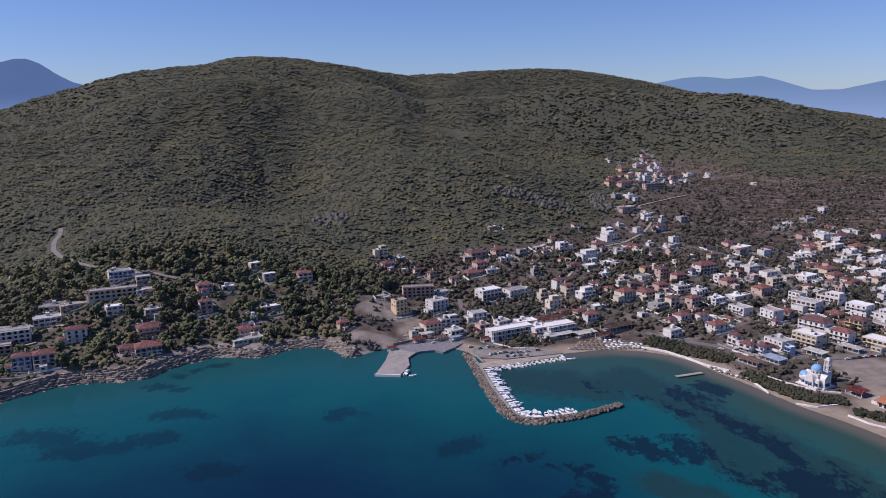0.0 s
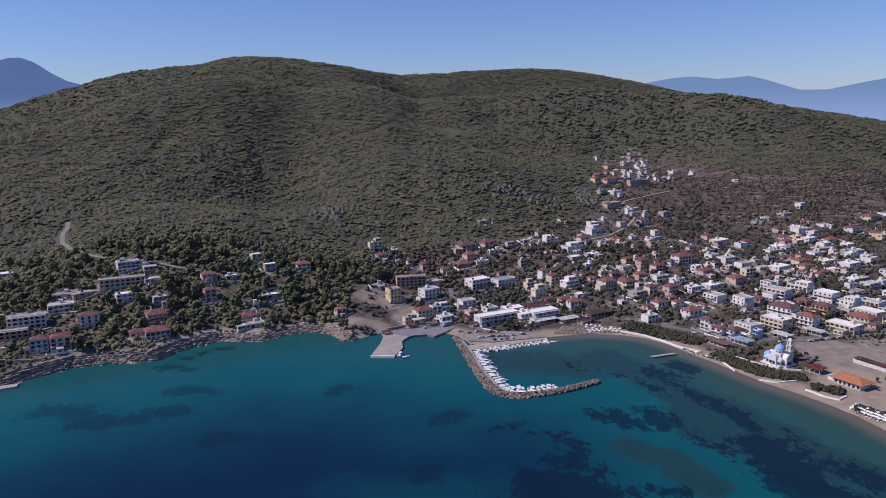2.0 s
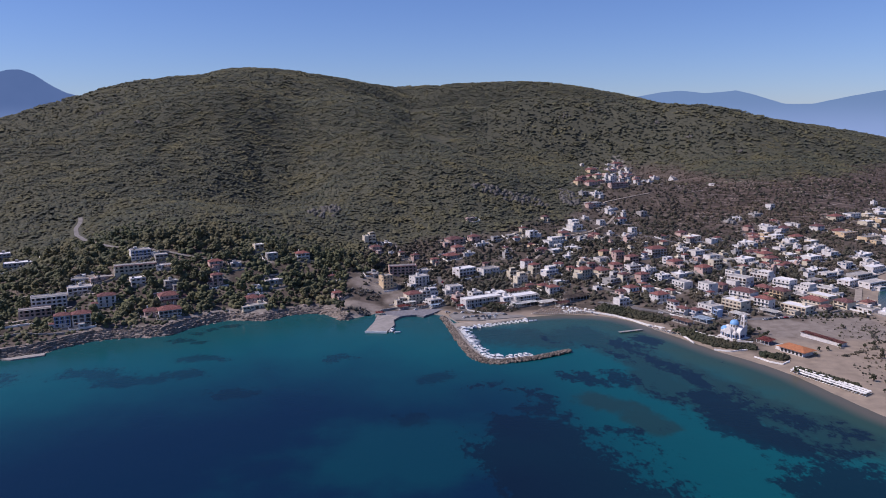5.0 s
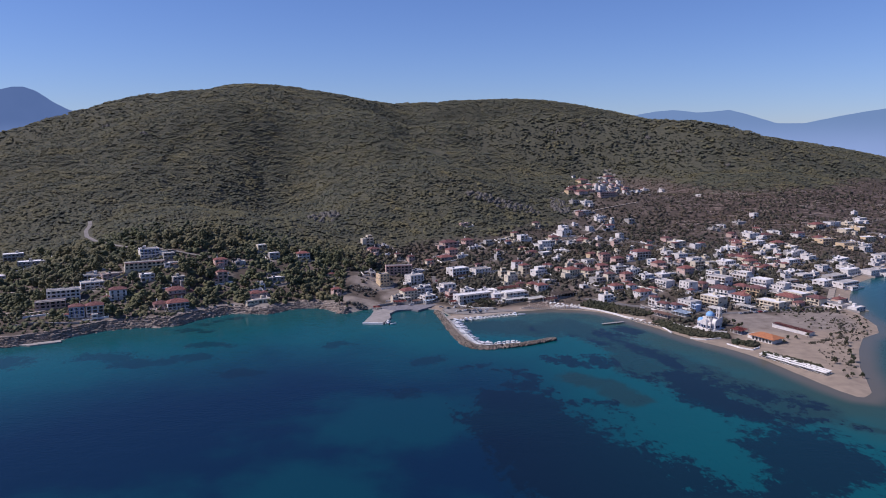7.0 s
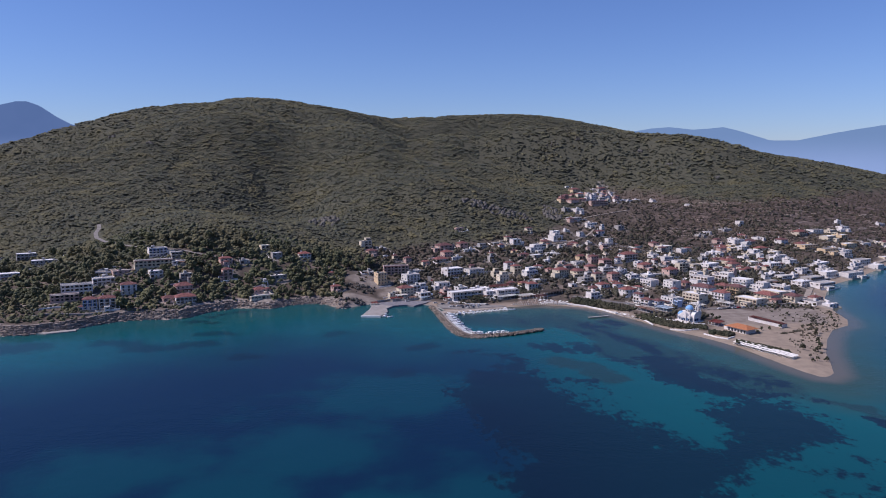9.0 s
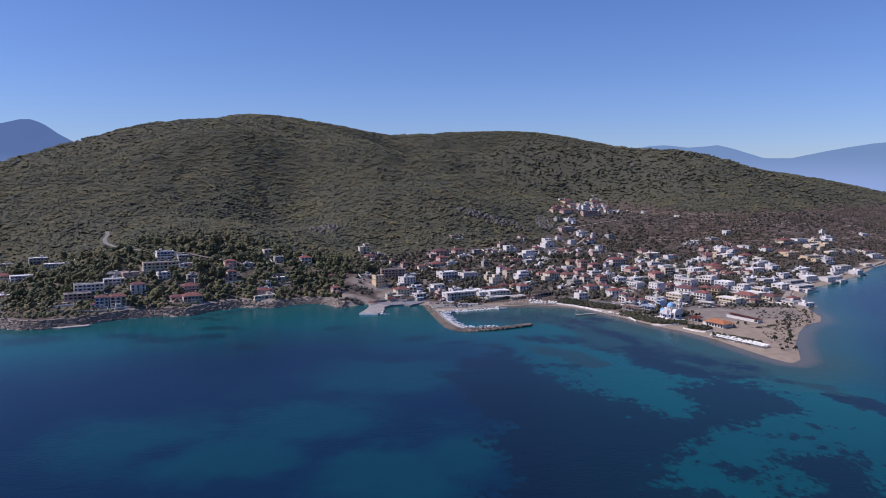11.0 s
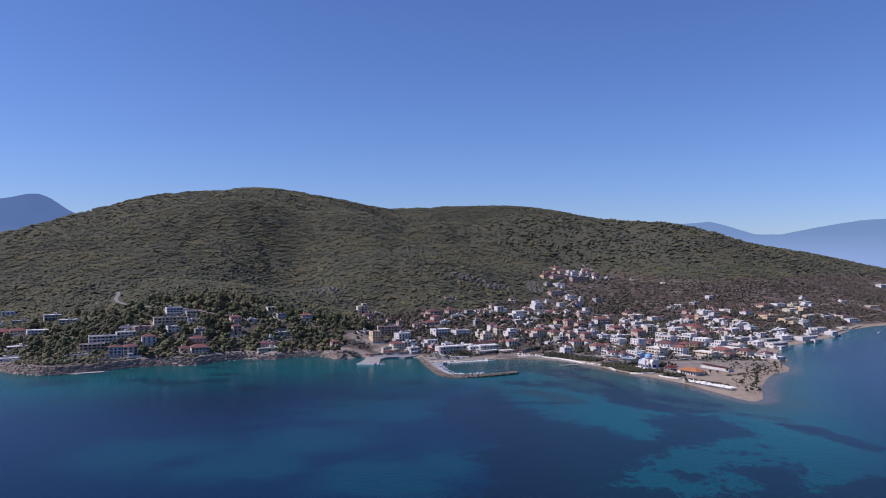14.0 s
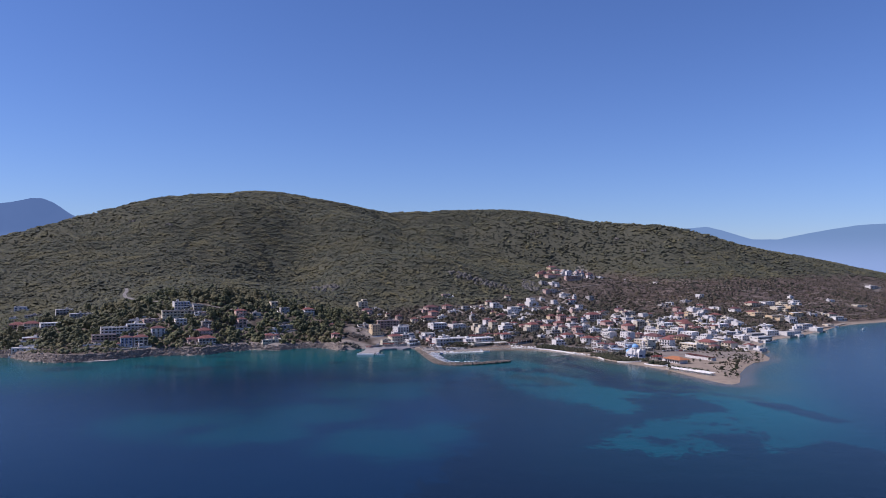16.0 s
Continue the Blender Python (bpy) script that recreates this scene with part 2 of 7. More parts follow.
def rough_noise(x, y, size, octaves=4):
    """Value noise between 0 and 1."""
    total, amp, out = 0.0, 1.0, np.zeros(np.shape(x))
    for o in range(octaves):
        u, v = np.asarray(x, float) / size * 2**o + 17.3 * o, np.asarray(y, float) / size * 2**o + 5.1 * o
        i, j = np.floor(u).astype(int), np.floor(v).astype(int)
        fu, fv = smooth(u - i, 0, 1), smooth(v - j, 0, 1)
        g = lambda p, q: _lattice[p % 256, q % 256]
        out += amp * ((g(i, j) * (1 - fu) + g(i + 1, j) * fu) * (1 - fv) + (g(i, j + 1) * (1 - fu) + g(i + 1, j + 1) * fu) * fv)
        total, amp = total + amp, amp * 0.5
    return out / total


def bumps(x, y):
    z = np.zeros(np.shape(x))
    for cx, cy, top, along, across, turn in BUMPS:
        c, s = math.cos(turn), math.sin(turn)
        u, v = ((x - cx) * c + (y - cy) * s) / along, (-(x - cx) * s + (y - cy) * c) / across
        z = z + top * np.exp(-0.5 * (u * u + v * v))
    return z


def hills(x, y):
    z = bumps(x, y)
    for line, rise, half in CREASES:
        near, at = np.full(np.shape(x), 1e12), np.zeros(np.shape(x))
        long = 0.0
        for (ax, ay), (bx, by) in zip(line, line[1:]):
            dx, dy = bx - ax, by - ay
            step = math.hypot(dx, dy)
            u = np.clip(((x - ax) * dx + (y - ay) * dy) / (step * step), 0, 1)
            d2 = (x - ax - u * dx) ** 2 + (y - ay - u * dy) ** 2
            at = np.where(d2 < near, long + u * step, at)
            near, long = np.minimum(near, d2), long + step
        ends = np.clip(at / 120, 0, 1) * np.clip((long - at) / 150, 0.12, 1)
        z = z + rise * ends * np.exp(-0.5 * near / half**2)
    return z


def ground_height(x, y, s=None):
    x, y = np.asarray(x, float), np.asarray(y, float)
    s = inland(x, y) if s is None else s
    rocky = smooth(-x, 25, 75)
    beach = 1.6 * smooth(s, -3, 22) + 0.6 * smooth(s, 20, 80) - 0.35
    cliff = 3.4 * smooth(s, -0.5, 3) + 3.6 * smooth(s, 4, 8) + 1.4 * smooth(s, 10, 30) - 0.2 + (1.8 * (rough_noise(x, y, 7, 3) - 0.5) + 4.0 * (rough_noise(x, y, 33, 3) - 0.5)) * smooth(s, -2, 5) * smooth(-s, -60, -25)
    z = beach * (1 - rocky) + cliff * rocky
    rise = hills(x, y)
    z = z + np.maximum(rise - 2.0, 0) * smooth(s, 4, 75)
    high = smooth(rise, 25, 90)
    z = z + 5.0 * (rough_noise(x, y, 120, 5) - 0.5) * high
    gully = np.abs(rough_noise(x + 0.35 * y, 0.45 * y - 0.15 * x, 75, 3) - 0.5)      # ravines running down the slope
    z = z - 3.5 * (1 - smooth(gully, 0.0, 0.14)) * high + 0.8 * high
    return np.where(s > 0, z, np.maximum(-0.4 + 0.12 * s, -14))


def at_ground(x, y):
    return float(ground_height(np.array([x]), np.array([y]))[0])


def grid_mesh(name, xs, ys, zfun):
    gx, gy = np.meshgrid(xs, ys)
    gz = zfun(gx, gy)
    n, m = len(xs), len(ys)
    co = np.stack([gx, gy, gz], -1).reshape(-1, 3)
    i = (np.arange(m - 1)[:, None] * n + np.arange(n - 1)).ravel()
    quads = np.stack([i, i + 1, i + n + 1, i + n], 1)
    me = bpy.data.meshes.new(name)
    me.vertices.add(len(co))
    me.vertices.foreach_set("co", co.astype(np.float32).ravel())
    me.loops.add(quads.size)
    me.loops.foreach_set("vertex_index", quads.ravel().astype(np.int32))
    me.polygons.add(len(quads))
    me.polygons.foreach_set("loop_start", (np.arange(len(quads)) * 4).astype(np.int32))
    me.update(calc_edges=True)
    me.validate()
    me.polygons.foreach_set("use_smooth", np.ones(len(quads), bool))
    return me, gx, gy, gz


def paint(me, name, values):
    """A float for each vertex, read by the material."""
    me.attributes.new(name, "FLOAT", "POINT").data.foreach_set("value", np.asarray(values, np.float32).ravel())


def spaced(*parts):
    return np.concatenate([np.arange(a, b, d) for a, b, d in parts])


xs = spaced((-2000, -900, 25), (-900, -450, 10), (-450, 850, 5), (850, 1300, 10), (1300, 2200.1, 25))
ys = spaced((230, 700, 4), (700, 1300, 6), (1300, 2600, 12), (2600, 3400.1, 40))
land_mesh, gx, gy, gz = grid_mesh("ground", xs, ys, ground_height)
gs = inland(gx, gy)
fallow = smooth(gx - 0.25 * (gy - 900), 300, 440) * smooth(gy, 780, 900) * smooth(-gy, -1450, -1250)
plots, lots = np.zeros(gx.shape), np.zeros(gx.shape)      # sand of the spit; bare dirt lots, yards and a building plot
for cx, cy, rx, ry in [(275, 350, 45, 90), (325, 400, 40, 40)]:
    plots = np.maximum(plots, smooth(-((gx - cx) / rx) ** 2 - ((gy - cy) / ry) ** 2, -1.25, -0.8))
for cx, cy, rx, ry in [(335, 440, 45, 35), (290, 465, 26, 42), (350, 480, 36, 30), (58, 524, 45, 10), (-48, 606, 22, 18), (-22, 578, 14, 22), (-60, 555, 22, 10)]:
    lots = np.maximum(lots, smooth(-((gx - cx) / rx) ** 2 - ((gy - cy) / ry) ** 2 + 0.5 * (rough_noise(gx, gy, 25) - 0.5), -1.25, -0.8))
paint(land_mesh, "lot", lots * smooth(gs, 3, 8))
paint(land_mesh, "sand", np.maximum(smooth(gx, -20, 20) * (1 - smooth(gs, 14, 24)), plots))
paint(land_mesh, "rock", smooth(-gx, 25, 60) * (1 - smooth(gs + 12 * (rough_noise(gx, gy, 30) - 0.5), 6, 13)))
paint(land_mesh, "fallow", fallow)
k = Nodes("dry_earth", 0.95, 0.0, 0.1)
soil = k.ramp(k.noise(18, 7, 0.62), (0.32, (0.056, 0.048, 0.041)), (0.5, (0.088, 0.072, 0.060)), (0.70, (0.165, 0.132, 0.112)))
sand = k.ramp(k.noise(9, 5), (0.3, (0.215, 0.175, 0.140)), (0.7, (0.315, 0.255, 0.20)))
rock = k.ramp(k.noise(4.0, 8, 0.7, None, (0.6, 0.6, 3.0)), (0.3, (0.12, 0.10, 0.085)), (0.55, (0.30, 0.265, 0.235)), (0.75, (0.42, 0.38, 0.34)))
brown = k.ramp(k.noise(15, 6, 0.65, None, (0.4, 2.4, 1)), (0.36, (0.050, 0.041, 0.036)), (0.52, (0.090, 0.069, 0.058)), (0.66, (0.22, 0.172, 0.145)))
c = k.mix(k.attr("fallow"), soil, brown)
dirt = k.ramp(k.noise(10, 7, 0.62), (0.3, (0.15, 0.125, 0.108)), (0.7, (0.27, 0.235, 0.205)))
maquis = k.ramp(k.noise(6, 6, 0.65), (0.3, (0.057, 0.061, 0.048)), (0.7, (0.096, 0.092, 0.064)))
c = k.mix(k.attr("wood"), c, maquis)
c = k.mix(k.attr("lot"), c, dirt)
yard = k.ramp(k.noise(5, 6, 0.6), (0.3, (0.13, 0.112, 0.095)), (0.7, (0.31, 0.285, 0.26)))
c = k.mix(k.math("MULTIPLY", k.attr("yard"), k.step(k.noise(13, 4), 0.4, 0.56)), c, yard)
c = k.mix(k.attr("rock"), c, rock)
c = k.mix(k.attr("sand"), c, sand)
k.colour(c)
k.bump(k.noise(2.0, 6), 0.5, 0.6)
land_mesh.materials.append(k.mat)
ground = tagged(new("ground", land_mesh), "dry hilly island ground with sand shore and rocks", "ground", kind="structure")

# ---- sea ----
# The great seagrass bed off the spit, bands of seagrass along the beach (line, half width), and faint beds in the west
BED = [(27, 290), (42, 300), (66, 299), (85, 285), (109, 250), (111, 220), (122, 200), (135, 177), (157, 179), (181, 234), (205, 249), (226, 225), (213, 178),
       (188, 161), (159, 151), (131, 122), (120, 100), (120, 78), (136, 74), (150, 64), (164, 87), (171, 107), (186, 116), (213, 113), (214, 94), (208, 79),
       (218, 68), (240, 40), (250, -60), (0, -60), (19, 31), (24, 66), (47, 94), (47, 148), (35, 200), (24, 262)]
BEDS = [(BED, 36), ([(158, 338), (175, 344), (185, 330), (195, 305), (200, 275), (206, 250), (190, 246), (160, 276), (155, 297)], 16), ([(101, 382), (114, 378), (115, 357), (107, 348), (99, 361)], 9),
        ([(124, 376), (133, 363), (140, 350), (132, 347), (124, 360)], 8), ([(56, 353), (71, 347), (83, 337), (73, 312), (58, 310), (68, 326)], 13), ([(37, 311), (52, 308), (75, 300), (86, 285), (86, 266), (33, 268)], 14),
        ([(195, 72), (215, 84), (245, 95), (262, 60), (188, 0), (140, 10), (168, 46)], 14), ([(250, 214), (274, 200), (282, 145), (270, 140)], 9), ([(157, 461), (175, 466), (185, 445), (169, 437)], 13), ([(97, 287), (113, 284), (113, 277)], 8), ([(132, 434), (142, 424), (147, 399), (133, 412)], 12)]
BANDS = [([(150, 446), (163, 410), (170, 372), (182, 340), (196, 312), (212, 290), (228, 268)], 9), ([(128, 378), (140, 350), (152, 322), (160, 300)], 6), ([(177, 334), (188, 325), (190, 308)], 5), ([(163, 323), (171, 304), (180, 290), (187, 274), (196, 259), (212, 246)], 9), ([(130, 367), (137, 348)], 4),
         ([(95, 372), (105, 363), (114, 355)], 6), ([(89, 385), (95, 378)], 3), ([(57, 344), (66, 339), (78, 331)], 6), ([(59, 316), (79, 305)], 7), ([(98, 283), (112, 280)], 5),
         ([(109, 271), (114, 263)], 3), ([(118, 254), (130, 251)], 3), ([(140, 102), (147, 98), (150, 88)], 5), ([(179, 139), (200, 138)], 4), ([(188, 120), (202, 122)], 4),
         ([(216, 157), (227, 150)], 4), ([(212, 258), (240, 236)], 5), ([(92, 470), (102, 452), (122, 440), (150, 425)], 3), ([(30, 352), (44, 358)], 4)]
# broad brownish water over thin weed along the beach, in the marina and off the spit
MURK = [([(118, 474), (150, 425), (172, 370), (198, 310), (225, 262)], 24), ([(46, 478), (72, 462), (98, 456)], 26), ([(136, 455), (150, 425), (152, 385), (150, 350), (160, 322), (178, 290), (205, 256)], 16), ([(80, 480), (98, 462), (112, 458)], 14), ([(50, 470), (80, 450)], 15), ([(100, 330), (122, 312), (128, 285)], 14), ([(236, 240), (262, 226), (266, 180)], 7)]
FAINT = [(-196, 472, 9, 6), (-188, 488, 8, 6), (-176, 501, 10, 6), (-160, 509, 10, 5), (-176, 465, 8, 6), (-163, 390, 18, 10), (-203, 374, 20, 10), (-161, 422, 17, 10), (-223, 389, 23, 16), (-178, 380, 16, 11), (-300, 380, 30, 18), (-120, 350, 18, 10), (-60, 420, 12, 8), (7, 373, 14, 12), (-6, 302, 12, 12), (45, 359, 6, 6)]
SHOALS = [(-2, 100, 32, 34), (31, 123, 20, 30), (-44, 175, 32, 35), (-74, 117, 33, 30), (-3, 262, 62, 38), (-130, 150, 40, 30)]


def fields(beds, x, y):
    """1 in the middle of a bed, one half at its rim, 0 well outside."""
    best = np.zeros(np.shape(x))
    for cx, cy, rx, ry in beds:
        best = np.maximum(best, np.exp(-0.69 * ((x - cx) / rx) ** 2 - 0.69 * ((y - cy) / ry) ** 2))
    return best


def to_line(x, y, line):
    near = np.full(np.shape(x), 1e12)
    for (ax, ay), (bx, by) in zip(line, line[1:]):
        dx, dy = bx - ax, by - ay
        u = np.clip(((x - ax) * dx + (y - ay) * dy) / (dx * dx + dy * dy), 0, 1)
        near = np.minimum(near, (x - ax - u * dx) ** 2 + (y - ay - u * dy) ** 2)
    return np.sqrt(near)


def within(x, y, poly):
    odd = np.zeros(np.shape(x), bool)
    for (ax, ay), (bx, by) in zip(poly, poly[1:] + poly[:1]):
        if by != ay:
            odd ^= ((ay > y) != (by > y)) & (x < ax + (bx - ax) * (y - ay) / (by - ay))
    return odd


sx = spaced((-4400, -600, 100), (-600, -340, 12), (-340, 420, 3.2), (420, 900, 12), (900, 4500, 100))
sy = spaced((-4400, -400, 100), (-400, -60, 12), (-60, 560, 3.2), (560, 960, 12), (960, 4400, 100))
sea_mesh, wx, wy, wz = grid_mesh("sea", sx, sy, lambda x, y: np.zeros(x.shape))
off = -inland(wx, wy)
# edges torn by bending the plan of the beds
bend = lambda size, seed: rough_noise(wx + seed, wy - 2 * seed, size, 5) - 0.5
ux, uy = wx + 34 * bend(42, 40) + 13 * bend(13, 90), wy + 24 * bend(38, 75) + 11 * bend(11, 130)
weed = np.full(wx.shape, -0.5)
for bed, soft in BEDS:
    reach = to_line(ux, uy, bed + bed[:1])
    weed = np.maximum(weed, 0.5 + np.clip(np.where(within(ux, uy, bed), reach, -reach) / soft, -0.8, 0.9))
    ux, uy = wx + 14 * bend(30, 40) + 8 * bend(9, 90), wy + 12 * bend(26, 75) + 8 * bend(8, 130)
ux, uy = wx + 18 * bend(30, 40) + 9 * bend(9, 90), wy + 14 * bend(26, 75) + 8 * bend(8, 130)
for line, half in BANDS:
    weed = np.maximum(weed, 0.44 + np.clip((half - to_line(ux, uy, line)) / 22, -1, 0.30))
murk = np.zeros(wx.shape)
for line, half in MURK:
    murk = np.maximum(murk, smooth(half * 1.5 - to_line(ux, uy, line), 0, half * 1.3))
paint(sea_mesh, "off", off)
paint(sea_mesh, "shoal", fields(SHOALS, ux, uy))
paint(sea_mesh, "weed", weed)
paint(sea_mesh, "murk", murk)
paint(sea_mesh, "bay", 0.92 * smooth(wx - 0.4 * wy, 160, 260) * smooth(off, 5, 60))
paint(sea_mesh, "faint", fields(FAINT, ux, uy))
paint(sea_mesh, "sandy", smooth(wx, 30, 130) * smooth(-wy, -620, -540) * smooth(wy + 0.2 * wx, -20, 80) * (1 - 0.8 * smooth(wx - 0.4 * wy, 160, 260)))
k = Nodes("sea_water", 0.16, 0.0, 0.09)
k.bsdf.inputs["IOR"].default_value = 1.33
wob = k.math("MULTIPLY", k.math("SUBTRACT", k.noise(60, 6, 0.6), 0.5), 80.0)
dd = k.math("ADD", k.attr("off"), wob)
east = k.attr("sandy")
deep = k.math("MULTIPLY", k.step(dd, 25, 215), k.math("MULTIPLY_ADD", east, -0.60, 1.0))
deep = k.math("MULTIPLY", deep, k.math("SUBTRACT", 1.0, k.math("MULTIPLY", k.step(k.math("ADD", k.attr("shoal"), k.math("MULTIPLY", wob, 0.022)), 0.15, 0.8), 0.32)))
deep = k.math("MAXIMUM", deep, k.attr("bay"))
near = k.mix(east, (0.010, 0.068, 0.078), (0.025, 0.058, 0.047))
c = k.mix(k.step(dd, 0, 90), near, (0.002, 0.078, 0.093))
c = k.mix(deep, c, (0.003, 0.0175, 0.046))
grain = k.math("SUBTRACT", k.noise(5, 8, 0.7, None, (1.2, 0.75, 1)), 0.5)
broad = k.math("SUBTRACT", k.noise(22, 7, 0.66, None, (1.2, 0.75, 1)), 0.5)
edge = k.math("ADD", k.math("MULTIPLY", broad, 2.0), k.math("MULTIPLY", grain, 2.2))
c = k.mix(k.math("MULTIPLY", k.step(k.math("ADD", k.attr("murk"), k.math("MULTIPLY", edge, 0.6)), 0.2, 0.9), 0.72), c, (0.013, 0.033, 0.036))
bed = k.step(k.math("ADD", k.attr("weed"), edge), 0.40, 0.72)
pale = k.math("MULTIPLY", k.step(k.math("ADD", k.attr("faint"), k.math("MULTIPLY", edge, 0.8)), 0.38, 0.80), 0.55)
spots = k.math("MULTIPLY", k.step(k.math("ADD", grain, k.math("MULTIPLY", broad, 0.9)), 0.17, 0.30), k.math("MULTIPLY", east, 0.6))
bed = k.math("MULTIPLY", k.math("MAXIMUM", k.math("MAXIMUM", k.math("MULTIPLY", bed, 0.84), pale), spots), k.step(k.attr("off"), 3, 18))
c = k.mix(bed, c, (0.004, 0.0125, 0.028))
wet = k.math("MULTIPLY", k.math("SUBTRACT", 1.0, k.step(k.attr("off"), 0, 14)), k.math("MULTIPLY", k.attr("sandy"), 0.75))
c = k.mix(wet, c, (0.125, 0.105, 0.085))
k.colour(c)
k.bump(k.math("ADD", k.noise(2.6, 5), k.math("MULTIPLY", k.noise(14, 3), 1.5)), 0.22, 0.45)
sea_mesh.materials.append(k.mat)
sea = tagged(new("sea", sea_mesh), "calm turquoise to deep blue sea with dark seagrass patches", "sea", kind="structure")

# ---- building helpers ----
def part(name, bm, material, parent=None, label="", at=None):
    """One mesh from a bmesh, under its thing."""
    me = bpy.data.meshes.new(name)
    bm.to_mesh(me)
    bm.free()
    for m in material if isinstance(material, (list, tuple)) else [material]:
        me.materials.append(m)
    return put(name, me, parent, at, label)


def put(name, me, parent=None, at=None, label=""):
    ob = new(name, me)
    if parent:
        ob.parent = parent
    if at:
        ob.matrix_basis = at
    return tagged(ob, label)


def thing(name, m, label, category, group="", kind=""):
    ob = new(name)
    ob.empty_display_size = 0.5
    ob.matrix_basis = m
    return tagged(ob, label, category, group, kind)


def add_box(bm, x0, x1, y0, y1, z0, z1, mat=0, taper=0.0):
    v = [bm.verts.new((x, y, z)) for z, i in ((z0, 0), (z1, taper)) for x, y in ((x0 + i, y0 + i), (x1 - i, y0 + i), (x1 - i, y1 - i), (x0 + i, y1 - i))]
    for f in ((3, 2, 1, 0), (4, 5, 6, 7), (0, 1, 5, 4), (1, 2, 6, 5), (2, 3, 7, 6), (3, 0, 4, 7)):
        bm.faces.new([v[i] for i in f]).material_index = mat
    return v


def box(x0, x1, y0, y1, z0, z1, taper=0.0):
    bm = bmesh.new()
    add_box(bm, x0, x1, y0, y1, z0, z1, 0, taper)
    return bm


def add_lathe(bm, rings, sides=16, turn=0.0, arc=2 * math.pi, mat=0, x=0, y=0):
    """Rings of (radius, z) about an upright axis."""
    full = arc > 6.28
    n = sides if full else sides + 1
    rows = [[bm.verts.new((x + r * math.cos(turn + arc * i / sides), y + r * math.sin(turn + arc * i / sides), z)) for i in range(n)] for r, z in rings]
    for a, b in zip(rows, rows[1:]):
        for i in range(sides):
            j = (i + 1) % n
            bm.faces.new((a[i], a[j], b[j], b[i])).material_index = mat
    for row, flip in ((rows[0], True), (rows[-1], False)):
        if len(row) > 2:
            bm.faces.new(row[::-1] if flip else row).material_index = mat
    return rows


def lathe(rings, sides=16):
    bm = bmesh.new()
    add_lathe(bm, rings, sides)
    return bm


def add_prism(bm, outline, z0, z1, mat=0):
    low, high = [bm.verts.new((x, y, z0)) for x, y in outline], [bm.verts.new((x, y, z1)) for x, y in outline]
    bm.faces.new(low[::-1]).material_index = mat
    bm.faces.new(high).material_index = mat
    for i in range(len(low)):
        j = (i + 1) % len(low)
        bm.faces.new((low[i], low[j], high[j], high[i])).material_index = mat
    bmesh.ops.recalc_face_normals(bm, faces=bm.faces)


def along(points, step):
    """Even steps along a bent line: places and directions."""
    p = np.array(points, float)
    seg = np.hypot(*np.diff(p, axis=0).T)
    s = np.r_[0, np.cumsum(seg)]
    u = np.linspace(0, s[-1], max(2, int(s[-1] / step) + 1))
    q = np.stack([np.interp(u, s, p[:, 0]), np.interp(u, s, p[:, 1])], 1)
    d = np.gradient(q, axis=0)
    return q, d / np.hypot(*d.T)[:, None]


LINES = []      # roads and walls that nothing may grow on: points and half width
HOUSES = []     # x, y, reach
LOTS = []       # x, y, width, depth, turn of every house


def ribbon(name, points, width, material, label, lift=0.25, thick=0.6):
    """A road laid over the ground."""
    q, d = along(points, 3.0)
    for _ in range(3):
        q[1:-1] = 0.25 * q[:-2] + 0.5 * q[1:-1] + 0.25 * q[2:]
    d = np.gradient(q, axis=0)
    d /= np.hypot(*d.T)[:, None]
    n = np.stack([-d[:, 1], d[:, 0]], 1) * width / 2
    z = ground_height(q[:, 0], q[:, 1])
    z = np.maximum.reduce([z, ground_height(*(q + n).T), ground_height(*(q - n).T)]) + lift
    bm = bmesh.new()
    rows = [[bm.verts.new((*(a + b), h)) for b, h in ((m, c - thick), (m, c), (-m, c), (-m, c - thick))] for a, m, c in zip(q, n, z)]
    for a, b in zip(rows, rows[1:]):
        for i in range(3):
            bm.faces.new((a[i], b[i], b[i + 1], a[i + 1]))
    LINES.append((q, width / 2))
    return tagged(part(name, bm, material), label, name, kind="structure")


def low_wall(points, height, thick, material, label, name="low_wall", foot=-0.6):
    q, d = along(points, 4.0)
    n = np.stack([-d[:, 1], d[:, 0]], 1) * thick / 2
    z = np.maximum(ground_height(q[:, 0], q[:, 1]), 0)
    bm = bmesh.new()
    rows = [[bm.verts.new((*(a + b), h)) for b, h in ((m, c + foot), (m, c + height), (-m, c + height), (-m, c + foot))] for a, m, c in zip(q, n, z)]
    for a, b in zip(rows, rows[1:]):
        for i in range(3):
            bm.faces.new((a[i], b[i], b[i + 1], a[i + 1]))
    bm.faces.new(rows[0])
    bm.faces.new(rows[-1][::-1])
    bmesh.ops.recalc_face_normals(bm, faces=bm.faces)
    LINES.append((q, thick / 2))
    return tagged(part(name, bm, material), label, "wall", kind="structure")

